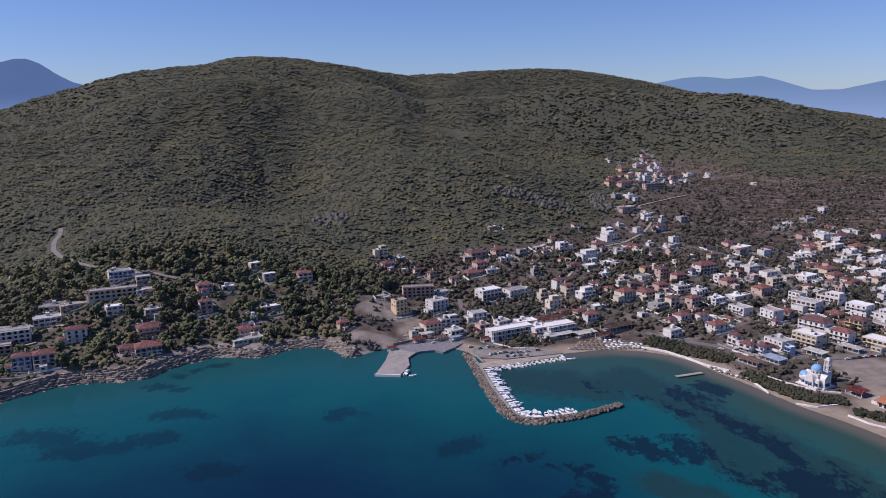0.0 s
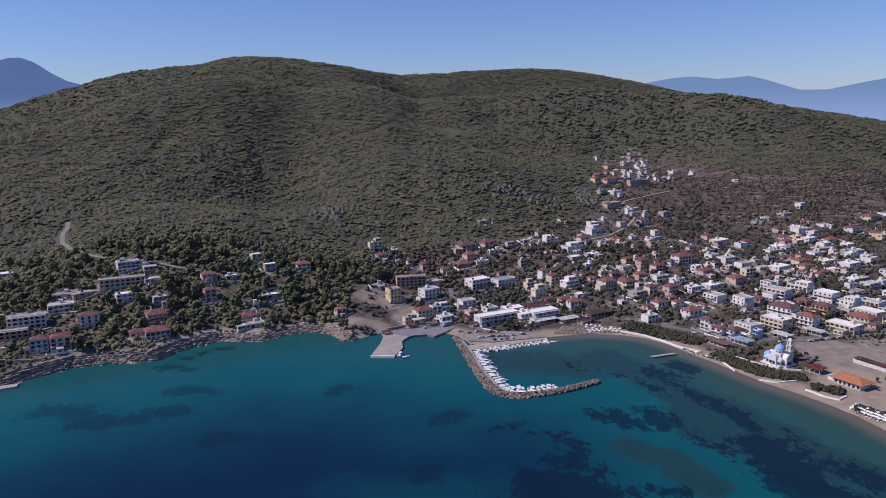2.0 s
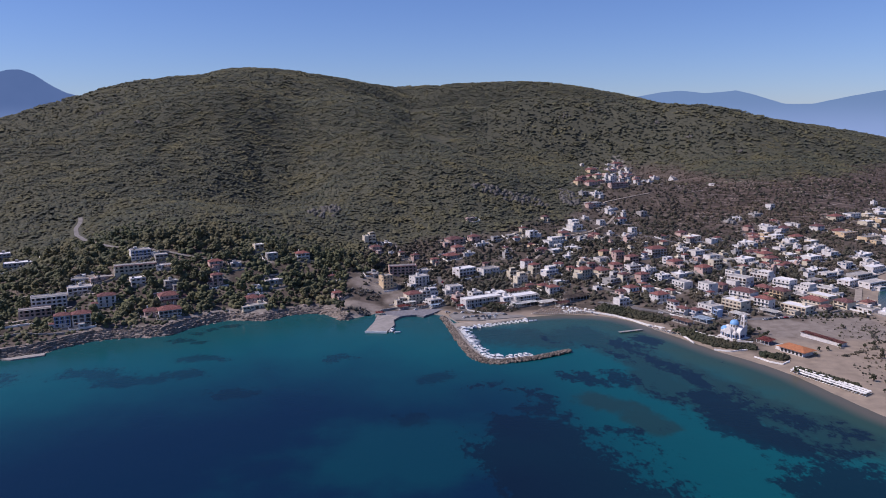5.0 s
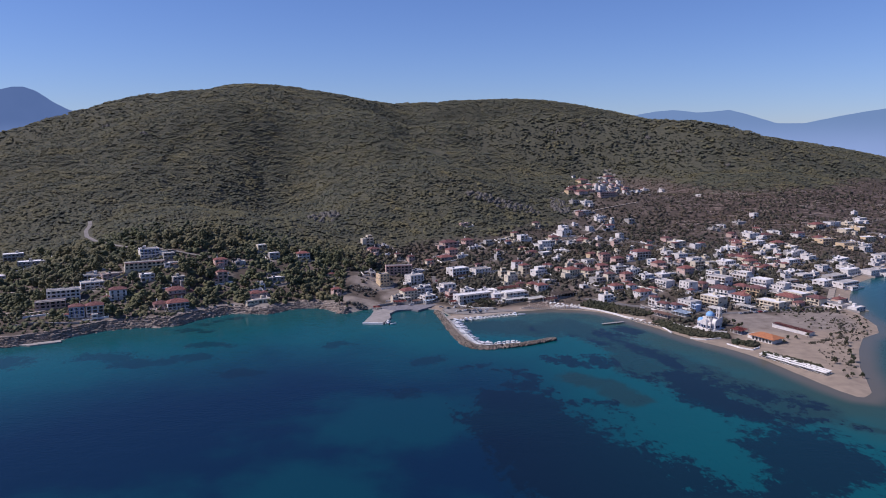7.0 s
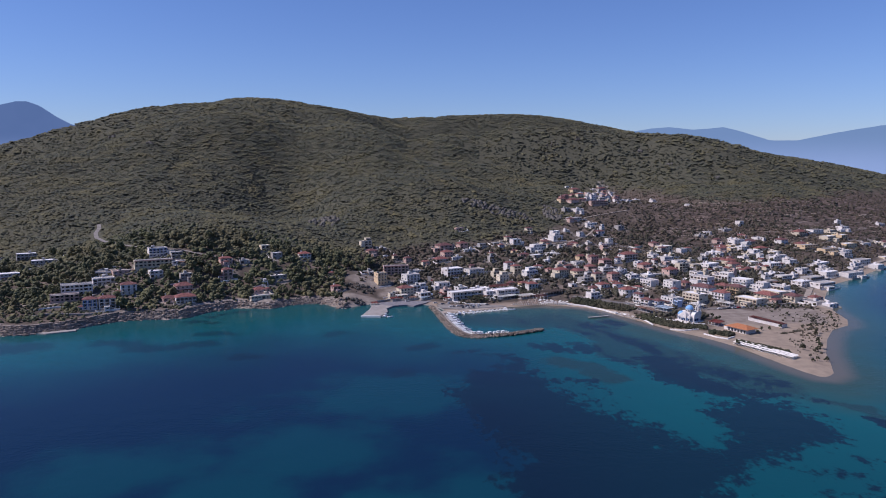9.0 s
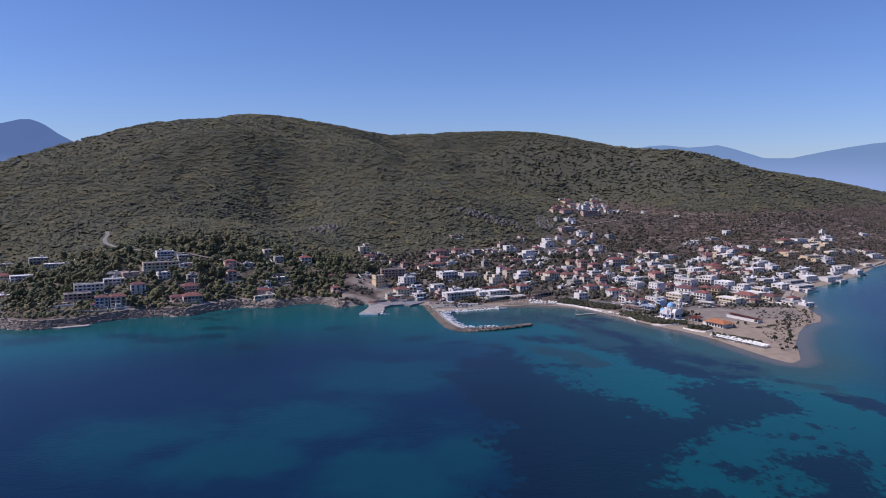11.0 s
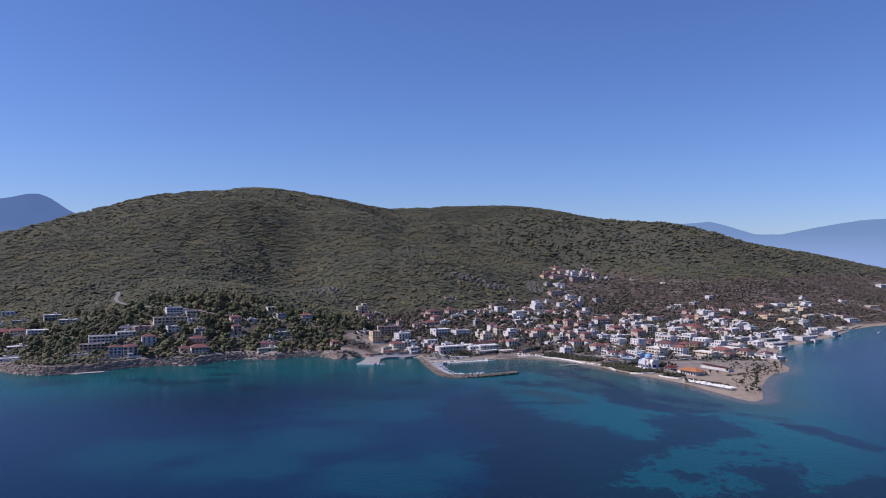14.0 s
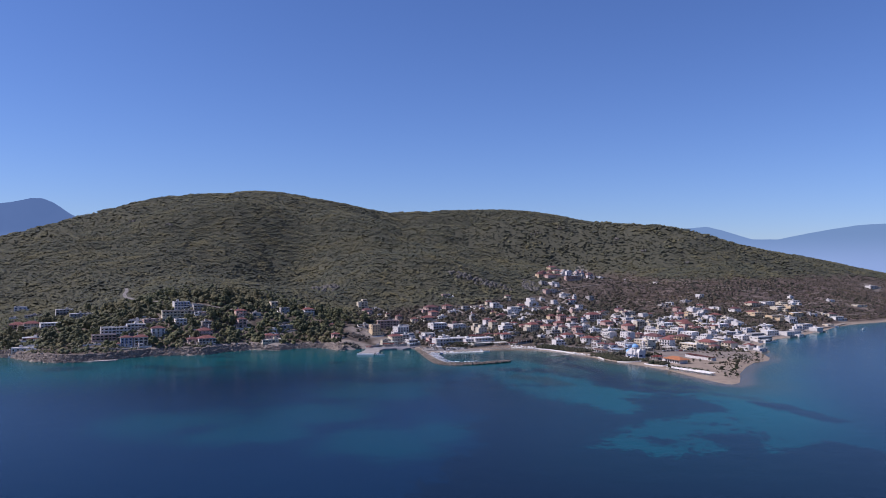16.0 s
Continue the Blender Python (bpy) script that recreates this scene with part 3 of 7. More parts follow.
# ---- pine woods ----
def clumps(name, centres, sizes, material, flat=0.8, seed=1, kinds=24, ragged=0.28):
    """Many leaf clumps in one mesh: each an uneven twenty-sided lump."""
    rng = np.random.default_rng(seed)
    g = (1 + 5**0.5) / 2
    base = np.array([(-1, g, 0), (1, g, 0), (-1, -g, 0), (1, -g, 0), (0, -1, g), (0, 1, g), (0, -1, -g), (0, 1, -g),
                     (g, 0, -1), (g, 0, 1), (-g, 0, -1), (-g, 0, 1)]) / math.hypot(1, g)
    tris = np.array([(0, 11, 5), (0, 5, 1), (0, 1, 7), (0, 7, 10), (0, 10, 11), (1, 5, 9), (5, 11, 4), (11, 10, 2), (10, 7, 6), (7, 1, 8),
                     (3, 9, 4), (3, 4, 2), (3, 2, 6), (3, 6, 8), (3, 8, 9), (4, 9, 5), (2, 4, 11), (6, 2, 10), (8, 6, 7), (9, 8, 1)])
    n = len(centres)
    shapes = base[None] * (1 - ragged + 2 * ragged * rng.random((kinds, 12, 1)))
    pick = rng.integers(0, kinds, n)
    turn = rng.random(n) * 2 * math.pi
    v = shapes[pick]
    c, s = np.cos(turn)[:, None], np.sin(turn)[:, None]
    v = np.stack([v[..., 0] * c - v[..., 1] * s, v[..., 0] * s + v[..., 1] * c, v[..., 2] * flat], -1)
    v = v * np.asarray(sizes)[:, None, None] + np.asarray(centres)[:, None]
    f = (tris[None] + 12 * np.arange(n)[:, None, None]).reshape(-1, 3)
    me = bpy.data.meshes.new(name)
    me.vertices.add(12 * n)
    me.vertices.foreach_set("co", v.astype(np.float32).ravel())
    me.loops.add(f.size)
    me.loops.foreach_set("vertex_index", f.ravel().astype(np.int32))
    me.polygons.add(len(f))
    me.polygons.foreach_set("loop_start", (np.arange(len(f)) * 3).astype(np.int32))
    me.update(calc_edges=True)
    me.materials.append(material)
    return me


def canopy(name, centres, sizes, material, tall, seed=1, kinds=80, sides=6):
    """Closed woodland seen from afar: uneven tufts of foliage that run into one another."""
    rng = np.random.default_rng(seed)
    n = len(centres)
    a = np.linspace(0, 2 * math.pi, sides + 1)[:-1] + rng.uniform(-0.3, 0.3, (kinds, sides))
    reach = rng.uniform(0.55, 1.35, (kinds, sides))
    ring = np.stack([np.cos(a) * reach, np.sin(a) * reach, rng.uniform(-0.55, 0.2, (kinds, sides))], -1)
    top = np.concatenate([rng.normal(0, 0.22, (kinds, 1, 2)), rng.uniform(0.6, 1.4, (kinds, 1, 1)) * tall], 2)
    v = np.concatenate([top, ring], 1)[rng.integers(0, kinds, n)]
    turn = rng.random(n) * 2 * math.pi
    c, s = np.cos(turn)[:, None], np.sin(turn)[:, None]
    v = np.stack([v[..., 0] * c - v[..., 1] * s, v[..., 0] * s + v[..., 1] * c, v[..., 2]], -1)
    v = v * np.asarray(sizes)[:, None, None] + np.asarray(centres)[:, None]
    i = np.arange(sides)
    fan = np.stack([np.zeros(sides, int), 1 + i, 1 + (i + 1) % sides], 1)
    f = (fan[None] + (sides + 1) * np.arange(n)[:, None, None]).reshape(-1, 3)
    me = bpy.data.meshes.new(name)
    me.vertices.add((sides + 1) * n)
    me.vertices.foreach_set("co", v.astype(np.float32).ravel())
    me.loops.add(f.size)
    me.loops.foreach_set("vertex_index", f.ravel().astype(np.int32))
    me.polygons.add(len(f))
    me.polygons.foreach_set("loop_start", (np.arange(len(f)) * 3).astype(np.int32))
    me.update(calc_edges=True)
    me.polygons.foreach_set("use_smooth", np.ones(len(f), bool))
    me.materials.append(material)
    return me


def scatter(x0, x1, y0, y1, gap, seed):
    rng = np.random.default_rng(seed)
    gx, gy = np.meshgrid(np.arange(x0, x1, gap), np.arange(y0, y1, gap))
    x, y = gx.ravel() + gap * 1.1 * (rng.random(gx.size) - 0.5), gy.ravel() + gap * 1.1 * (rng.random(gx.size) - 0.5)
    return x, y, rng


def wooded(x, y):
    """How thickly trees stand, 0 to 1."""
    s = inland(x, y)
    edge = np.interp(x, [-900, -450, -330, -230, -100, -60, 0, 60, 120, 170, 230, 275, 330, 420], [640, 620, 600, 640, 640, 690, 742, 765, 800, 850, 925, 1030, 1180, 1900])
    west = smooth(y - edge + 40 * (rough_noise(x, y, 60) - 0.5), -12, 25)
    east = smooth(hills(x, y) + 16 * (rough_noise(x, y, 70) - 0.5), 66, 82) * smooth(x, 300, 360) * smooth(y, 1000, 1060)
    return np.maximum(west, east) * smooth(s, 10, 30)


def facing_bay(x, y):
    """True where the slope looks towards the bay and no nearer ridge stands before it."""
    ok = np.ones(len(x), bool)
    z = ground_height(x, y)
    for u in np.linspace(0.5, 0.985, 26):
        ok &= bumps(20 + u * (x - 20), -150 + u * (y + 150)) < 165 + u * (z + 22 - 165)
    return ok


paint(land_mesh, "wood", wooded(gx, gy))
# trees stand close on the slopes towards the bay; the slopes behind get fewer and broader clumps
x, y, rng = scatter(-1500, 1900, 590, 2700, 3.9, 11)
x, y = x + rng.normal(0, 1.5, len(x)), y + rng.normal(0, 1.5, len(x))
luck = rng.random(len(x))
ok = luck < np.where(y < 1400, 1.0, 0.45)
x, y, luck = x[ok], y[ok], rng.random(ok.sum())
ok = luck < (0.85 + 0.15 * smooth(rough_noise(x, y, 34, 4), 0.38, 0.5)) * wooded(x, y)
x, y = x[ok], y[ok]
ROAD = [(-411, 785), (-402, 765), (-396, 740), (-380, 707), (-356, 676), (-328, 651), (-310, 638), (-286, 629), (-264, 624), (-247, 619), (-229, 613), (-211, 610)]
road_line = along(ROAD, 4.0)[0]
ok = np.ones(len(x), bool)
for rx, ry in road_line:      # the road's cutting stays open
    ok &= (x - rx) ** 2 + (y - ry + 2.5) ** 2 > 6.5**2
x, y = x[ok], y[ok]
front = facing_bay(x, y)
for where, thin, grow, name, words in ((front, 1.0, 1.0, "pine_forest", "dense dark olive green pine wood on the hillside"), (~front, 0.05, 3.4, "far_pine_forest", "dark pine wood covering the far ridges")):
    pick = where & (rng.random(len(x)) < thin)
    fx, fy = x[pick], y[pick]
    z = ground_height(fx, fy)
    swell = rough_noise(fx, fy, 8.5, 2)      # single trees rise and sink over some metres
    r = (1.45 + 1.5 * rng.random(len(fx))) * (0.75 + 0.6 * smooth(swell, 0.3, 0.7)) * np.where(fy > 1400, 1.45, 1.0) * grow
    lift = 0.2 + 1.4 * smooth(swell, 0.3, 0.75) + 0.5 * rng.random(len(fx)) - (0.0 if grow == 1.0 else 0.55) * r
    tagged(new("pine_forest", canopy(name, np.stack([fx, fy, z + lift], 1), r, M_FOREST, 0.46, 3)), words, "forest", kind="stuff")

# ---- far mountains across the sea ----
def far_range(name, middle, radius, start, stop, tops, label, depth=(0.20, 0.27, 0.45)):
    """A glowing backdrop range with its haze painted in: bearings in degrees from +y to the right, tops in metres."""
    rng = np.random.default_rng(len(tops))
    n = 160
    b = np.radians(np.linspace(start, stop, n))
    u = np.linspace(0, 1, n)
    h = np.interp(u, [p for p, _ in tops], [q for _, q in tops]) + 10 * (rough_noise(u * 900, u * 0, 60, 5) - 0.5)
    px, py = middle[0] + radius * np.sin(b), middle[1] + radius * np.cos(b)
    rows = 10
    co = [(px[i] * (1 - 0.012 * j / rows), py[i] * (1 - 0.012 * j / rows), -2 + (h[i] + 2) * (1 - j / rows)) for j in range(rows + 1) for i in range(n)]
    fa = [(j * n + i, j * n + i + 1, (j + 1) * n + i + 1, (j + 1) * n + i) for j in range(rows) for i in range(n - 1)]
    me = bpy.data.meshes.new(name)
    me.from_pydata(co, [], fa)
    k = Nodes(name + "_painted_haze", 1.0, 0.0, 0.0)
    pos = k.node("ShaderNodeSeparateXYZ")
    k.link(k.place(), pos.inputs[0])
    # air haze put into the emission colour: pale at the foot, darker blue above
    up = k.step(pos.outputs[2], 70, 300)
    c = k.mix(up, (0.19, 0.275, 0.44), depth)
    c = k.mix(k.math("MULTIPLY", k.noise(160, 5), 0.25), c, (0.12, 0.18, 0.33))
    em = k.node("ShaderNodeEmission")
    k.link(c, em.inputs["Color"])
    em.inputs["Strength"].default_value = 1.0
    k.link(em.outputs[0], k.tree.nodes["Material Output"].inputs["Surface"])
    me.materials.append(k.mat)
    return tagged(new(name, me), label, "mountains", kind="structure")


def by_bearing(pairs):
    lo, hi = pairs[0][0], pairs[-1][0]
    return lo, hi, [((b - lo) / (hi - lo), h) for b, h in pairs]


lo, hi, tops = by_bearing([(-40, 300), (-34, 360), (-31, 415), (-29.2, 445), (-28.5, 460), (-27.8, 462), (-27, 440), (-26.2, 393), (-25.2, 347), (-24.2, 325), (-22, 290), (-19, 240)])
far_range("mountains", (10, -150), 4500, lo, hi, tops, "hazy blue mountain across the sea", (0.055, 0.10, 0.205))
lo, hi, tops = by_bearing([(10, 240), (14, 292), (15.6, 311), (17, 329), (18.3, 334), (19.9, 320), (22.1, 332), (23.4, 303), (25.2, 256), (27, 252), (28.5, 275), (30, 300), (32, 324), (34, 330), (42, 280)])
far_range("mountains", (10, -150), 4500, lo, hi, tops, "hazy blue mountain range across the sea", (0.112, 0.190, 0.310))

# ---- houses ----
def window_mesh(name, w, h, frame, shutters=None):
    """A framed pane sunk in its frame, with open shutters where the house has them. The wall is the plane y = 0, outside is -y."""
    bm = bmesh.new()
    wing = w * 0.48
    xs_ = [-w / 2 - 0.1 - wing, -w / 2 - 0.1, w / 2 + 0.1, w / 2 + 0.1 + wing] if shutters else [-w / 2 - 0.1, w / 2 + 0.1]
    low, high = [[bm.verts.new((x, -0.09, z)) for x in xs_] for z in (-0.1, h + 0.1)]
    made = [bm.faces.new((low[i], low[i + 1], high[i + 1], high[i])) for i in range(len(xs_) - 1)]
    pane = made[1] if shutters else made[0]
    for f in made:
        f.material_index = 0 if f is pane else 2
    rim = bmesh.ops.extrude_edge_only(bm, edges=[e for e in bm.edges if e.is_boundary])
    bmesh.ops.translate(bm, verts=[v for v in rim["geom"] if isinstance(v, bmesh.types.BMVert)], vec=(0, 0.12, 0))
    bmesh.ops.inset_individual(bm, faces=[pane], thickness=0.1, depth=-0.05)
    pane.material_index = 1
    me = bpy.data.meshes.new(name)
    bm.to_mesh(me)
    bm.free()
    for m in (frame, M_GLASS, shutters or frame):
        me.materials.append(m)
    return me


WINDOWS = [window_mesh("window_plain", 1.3, 1.4, M_WHITE), window_mesh("window_brown", 1.2, 1.4, M_WHITE, M_SHUTTER), window_mesh("window_blue", 1.2, 1.4, M_WHITE, M_BLUE)]
TALL = [window_mesh("balcony_door_plain", 1.7, 2.2, M_WHITE), window_mesh("balcony_door_brown", 1.5, 2.2, M_SHUTTER, M_SHUTTER), window_mesh("balcony_door_blue", 1.5, 2.2, M_WHITE, M_BLUE)]


def door_mesh():
    bm = bmesh.new()
    add_box(bm, -0.5, 0.5, -0.05, 0.05, 0, 2.1, 0)
    for x0, x1, z1 in ((-0.62, -0.5, 2.2), (0.5, 0.62, 2.2)):
        add_box(bm, x0, x1, -0.1, 0.05, 0, z1, 1)
    add_box(bm, -0.5, 0.5, -0.1, 0.05, 2.1, 2.2, 1)
    me = bpy.data.meshes.new("house_door")
    bm.to_mesh(me)
    bm.free()
    me.materials.append(M_SHUTTER)
    me.materials.append(M_WHITE)
    return me


def chimney_mesh():
    bm = bmesh.new()
    add_box(bm, -0.35, 0.35, -0.3, 0.3, -0.8, 1.0)
    add_box(bm, -0.45, 0.45, -0.4, 0.4, 1.05, 1.2)
    for x in (-0.3, 0.2):
        add_box(bm, x, x + 0.1, -0.25, 0.25, 1.0, 1.05)
    me = bpy.data.meshes.new("chimney")
    bm.to_mesh(me)
    bm.free()
    me.materials.append(M_WHITE)
    return me


def heater_mesh():
    """Solar water heater: a sloping panel and a lying tank."""
    bm = bmesh.new()
    v = [bm.verts.new(p) for p in ((-1, -0.9, 0.15), (1, -0.9, 0.15), (1, 0.5, 1.1), (-1, 0.5, 1.1), (-1, -0.9, 0.05), (1, -0.9, 0.05), (1, 0.5, 1.0), (-1, 0.5, 1.0))]
    for f in ((0, 1, 2, 3), (7, 6, 5, 4), (0, 4, 5, 1), (1, 5, 6, 2), (2, 6, 7, 3), (3, 7, 4, 0)):
        bm.faces.new([v[i] for i in f]).material_index = 1
    rows = [[bm.verts.new((x, 0.75 + 0.28 * math.cos(a), 1.2 + 0.28 * math.sin(a))) for a in np.linspace(0, 2 * math.pi, 9)[:-1]] for x in (-0.8, 0.8)]
    for i in range(8):
        bm.faces.new((rows[0][i], rows[0][(i + 1) % 8], rows[1][(i + 1) % 8], rows[1][i]))
    bm.faces.new(rows[0][::-1])
    bm.faces.new(rows[1])
    for x in (-0.7, 0.6):
        add_box(bm, x, x + 0.08, 0.7, 0.8, 0, 0.95)
    me = bpy.data.meshes.new("water_heater")
    bm.to_mesh(me)
    bm.free()
    me.materials.append(M_METAL)
    me.materials.append(M_GLASS)
    return me


DOOR, CHIMNEY, HEATER = door_mesh(), chimney_mesh(), heater_mesh()
WORDS = {"white": "white rendered", "cream": "cream rendered", "ochre": "ochre painted", "pink": "terracotta coloured", "grey": "bare grey concrete", "blue": "pale blue painted"}
COUNT = {1: "single storey", 2: "two storey", 3: "three storey", 4: "four storey"}
hrng = random.Random(21)


def shell(w, d, low, top, parapet):
    """Outer walls; with a parapet round a sunken roof where the roof is flat."""
    bm = bmesh.new()
    out = [(-w / 2, -d / 2), (w / 2, -d / 2), (w / 2, d / 2), (-w / 2, d / 2)]
    rings = [(out, low), (out, top)]
    if parapet:
        inn = [(x - math.copysign(0.25, x), y - math.copysign(0.25, y)) for x, y in out]
        rings += [(inn, top), (inn, top - parapet)]
    rows = [[bm.verts.new((x, y, z)) for x, y in o] for o, z in rings]
    for a, b in zip(rows, rows[1:]):
        for i in range(4):
            bm.faces.new((a[i], a[(i + 1) % 4], b[(i + 1) % 4], b[i]))
    bm.faces.new(rows[-1])
    return bm


def hip_roof(w, d, z, over=0.5, rise=None):
    bm = bmesh.new()
    a, b = w / 2 + over, d / 2 + over
    rise = rise or 0.42 * min(a, b)
    run = max(a, b) - min(a, b) * 0.95
    low = [bm.verts.new((x, y, z - 0.05)) for x, y in ((-a, -b), (a, -b), (a, b), (-a, b))]
    eave = [bm.verts.new((x, y, z + 0.15)) for x, y in ((-a, -b), (a, -b), (a, b), (-a, b))]
    if a >= b:
        r = [bm.verts.new((-run, 0, z + 0.15 + rise)), bm.verts.new((run, 0, z + 0.15 + rise))]
        tops = ((eave[0], eave[1], r[1], r[0]), (eave[1], eave[2], r[1]), (eave[2], eave[3], r[0], r[1]), (eave[3], eave[0], r[0]))
    else:
        r = [bm.verts.new((0, -run, z + 0.15 + rise)), bm.verts.new((0, run, z + 0.15 + rise))]
        tops = ((eave[0], eave[1], r[0]), (eave[1], eave[2], r[1], r[0]), (eave[2], eave[3], r[1]), (eave[3], eave[0], r[0], r[1]))
    bm.faces.new(low[::-1])
    for i in range(4):
        bm.faces.new((low[i], low[(i + 1) % 4], eave[(i + 1) % 4], eave[i]))
    for f in tops:
        bm.faces.new(f)
    return bm


def balcony(w, z, deep, solid):
    bm = bmesh.new()
    add_box(bm, -w / 2, w / 2, -deep, 0.02, z - 0.18, z)
    if solid:
        add_box(bm, -w / 2, w / 2, -deep, -deep + 0.12, z, z + 0.95)
        for s in (-1, 1):
            add_box(bm, s * (w / 2 - 0.06) - 0.06, s * (w / 2 - 0.06) + 0.06, -deep + 0.12, 0, z, z + 0.95)
    else:
        add_box(bm, -w / 2, w / 2, -deep, -deep + 0.05, z + 0.9, z + 0.96)
        n = max(3, int(w / 0.8))
        for i in range(n + 1):
            x = -w / 2 + 0.03 + (w - 0.06) * i / n
            add_box(bm, x - 0.02, x + 0.02, -deep + 0.01, -deep + 0.05, z, z + 0.9)
    return bm


def house(x, y, w, d, floors, rot, wall, roof, extra=""):
    """One house. The front looks to -y before it is turned by rot degrees."""
    c, s = math.cos(radians(rot)), math.sin(radians(rot))
    corners = [(x + c * a - s * b, y + s * a + c * b) for a in (-w / 2, w / 2) for b in (-d / 2, d / 2)]
    zs = ground_height(*np.array(corners).T)
    z0 = max(0.6, float(zs.min()) + 0.35 * float(zs.mean() - zs.min()))
    low = min(float(zs.min()) - z0 - 1.0, -0.8)
    tall = 3.05 * floors + (0.5 if roof == "flat" else 0.1)
    HOUSES.append((x, y, 0.5 * math.hypot(w, d)))
    LOTS.append((x, y, w, d, rot))
    words = f"{WORDS[wall]} {COUNT[floors]} house with {'a flat roof' if roof == 'flat' else 'a red tiled roof'}"
    root = thing("house", pose(x, y, z0, 0, 0, rot), words, "house", "houses of the town")
    paint_ = M_WALL[wall]
    set_back = roof == "flat" and floors >= 3 and hrng.random() < 0.5
    main = tall - 3.05 if set_back else tall
    part("wall", shell(w, d, low, main, 0.45 if roof == "flat" else 0), paint_, root)
    kind = hrng.choice([0, 0, 1, 1, 2] if wall in ("white", "blue") else [0, 1, 1])
    if roof == "flat":
        part("roof", box(-w / 2 + 0.25, w / 2 - 0.25, -d / 2 + 0.25, d / 2 - 0.25, main - 0.7, main - 0.41), M_SLAB if hrng.random() < 0.7 else M_WHITE, root)
        if set_back:
            bm = shell(w * 0.62, d * 0.7, main - 0.43, tall, 0.3)
            bmesh.ops.translate(bm, verts=bm.verts, vec=(w * 0.12, d * 0.1, 0))
            part("upper_wall", bm, paint_, root)
            for i in (-1, 0, 1):
                put("window", WINDOWS[kind], root, pose(w * 0.12 + i * w * 0.18, d * 0.1 - d * 0.35, main + 0.6))
        elif hrng.random() < 0.55:
            a, b = hrng.uniform(-0.25, 0.25) * w, 0.22 * d
            part("stair_head", box(a - 1.4, a + 1.4, b - 1.3, b + 1.3, main - 0.42, main + 2.0), paint_, root)
        if hrng.random() < 0.6:
            put("water_heater", HEATER, root, pose(hrng.choice([-0.3, 0.3]) * w, -0.1 * d, (main if set_back else tall) - 0.41, 0, 0, hrng.uniform(-20, 20)))
    else:
        part("roof", hip_roof(w, d, tall), M_TILE, root)
        if hrng.random() < 0.7:
            put("chimney", CHIMNEY, root, pose(hrng.choice([-0.22, 0.22]) * w, 0.12 * d, tall + 0.28 * d))
    rows = floors - 1 if set_back else floors
    far = y > 720 or w < 8
    bays = max(2, int(w / (5.0 if far else 3.6)))
    for f in range(rows):
        z = 3.05 * f
        has_balcony = f > 0 and hrng.random() < 0.65
        on = root
        if has_balcony:
            bm = balcony(w * hrng.choice([0.96, 0.96, 0.6]), z + 0.1, 1.4, hrng.random() < 0.5)
            bmesh.ops.translate(bm, verts=bm.verts, vec=(0, -d / 2, 0))
            on = part("balcony", bm, paint_, root)
        for i in range(bays):
            a = -w / 2 + w * (i + 0.5) / bays
            if f == 0 and i == bays // 2:
                put("door", DOOR, root, pose(a, -d / 2, 0.1))
            elif has_balcony or (f == 0 and hrng.random() < 0.3):
                put("balcony_door" if f else "window", TALL[kind], on, pose(a, -d / 2, z + 0.15))
            else:
                put("window", WINDOWS[kind], root, pose(a, -d / 2, z + 1.0))
        for side, turn in ((-1, -90), (1, 90)):
            for i in range(max(1, int(d / 4.6))):
                b = -d / 2 + d * (i + 0.5) / max(1, int(d / 4.6))
                if hrng.random() < (0.15 if far else 0.4):
                    put("window", WINDOWS[kind], root, pose(side * w / 2, b, z + 1.0, 0, 0, turn))
    if not far and hrng.random() < 0.45:      # walled terrace before the front door
        out, wide = hrng.uniform(3, 5.5), w * hrng.uniform(0.8, 1.25)
        bm = bmesh.new()
        add_box(bm, -wide / 2, wide / 2, -d / 2 - out, -d / 2 - 0.01, low, 0.12)
        add_box(bm, -wide / 2, wide / 2, -d / 2 - out - 0.2, -d / 2 - out - 0.004, low, 0.9)
        part("terrace", bm, paint_ if hrng.random() < 0.6 else M_CONCRETE, root)
        if hrng.random() < 0.5:
            wide = w * hrng.uniform(0.4, 0.8)
            bm = bmesh.new()
            v = [bm.verts.new(p) for p in ((-wide / 2, -d / 2 - out * 0.7, 2.35), (wide / 2, -d / 2 - out * 0.7, 2.35), (wide / 2, -d / 2 - 0.02, 2.8), (-wide / 2, -d / 2 - 0.02, 2.8))]
            bm.faces.new(v)
            bmesh.ops.solidify(bm, geom=bm.faces[:], thickness=-0.12)
            part("awning", bm, hrng.choice([M_BROWN, M_CANVAS, M_TILE, M_DARKROOF, M_CANVAS]), root)
    if hrng.random() < 0.6 and w > 7:
        wing(root, w, d, low, floors, wall, roof, kind)
    return root


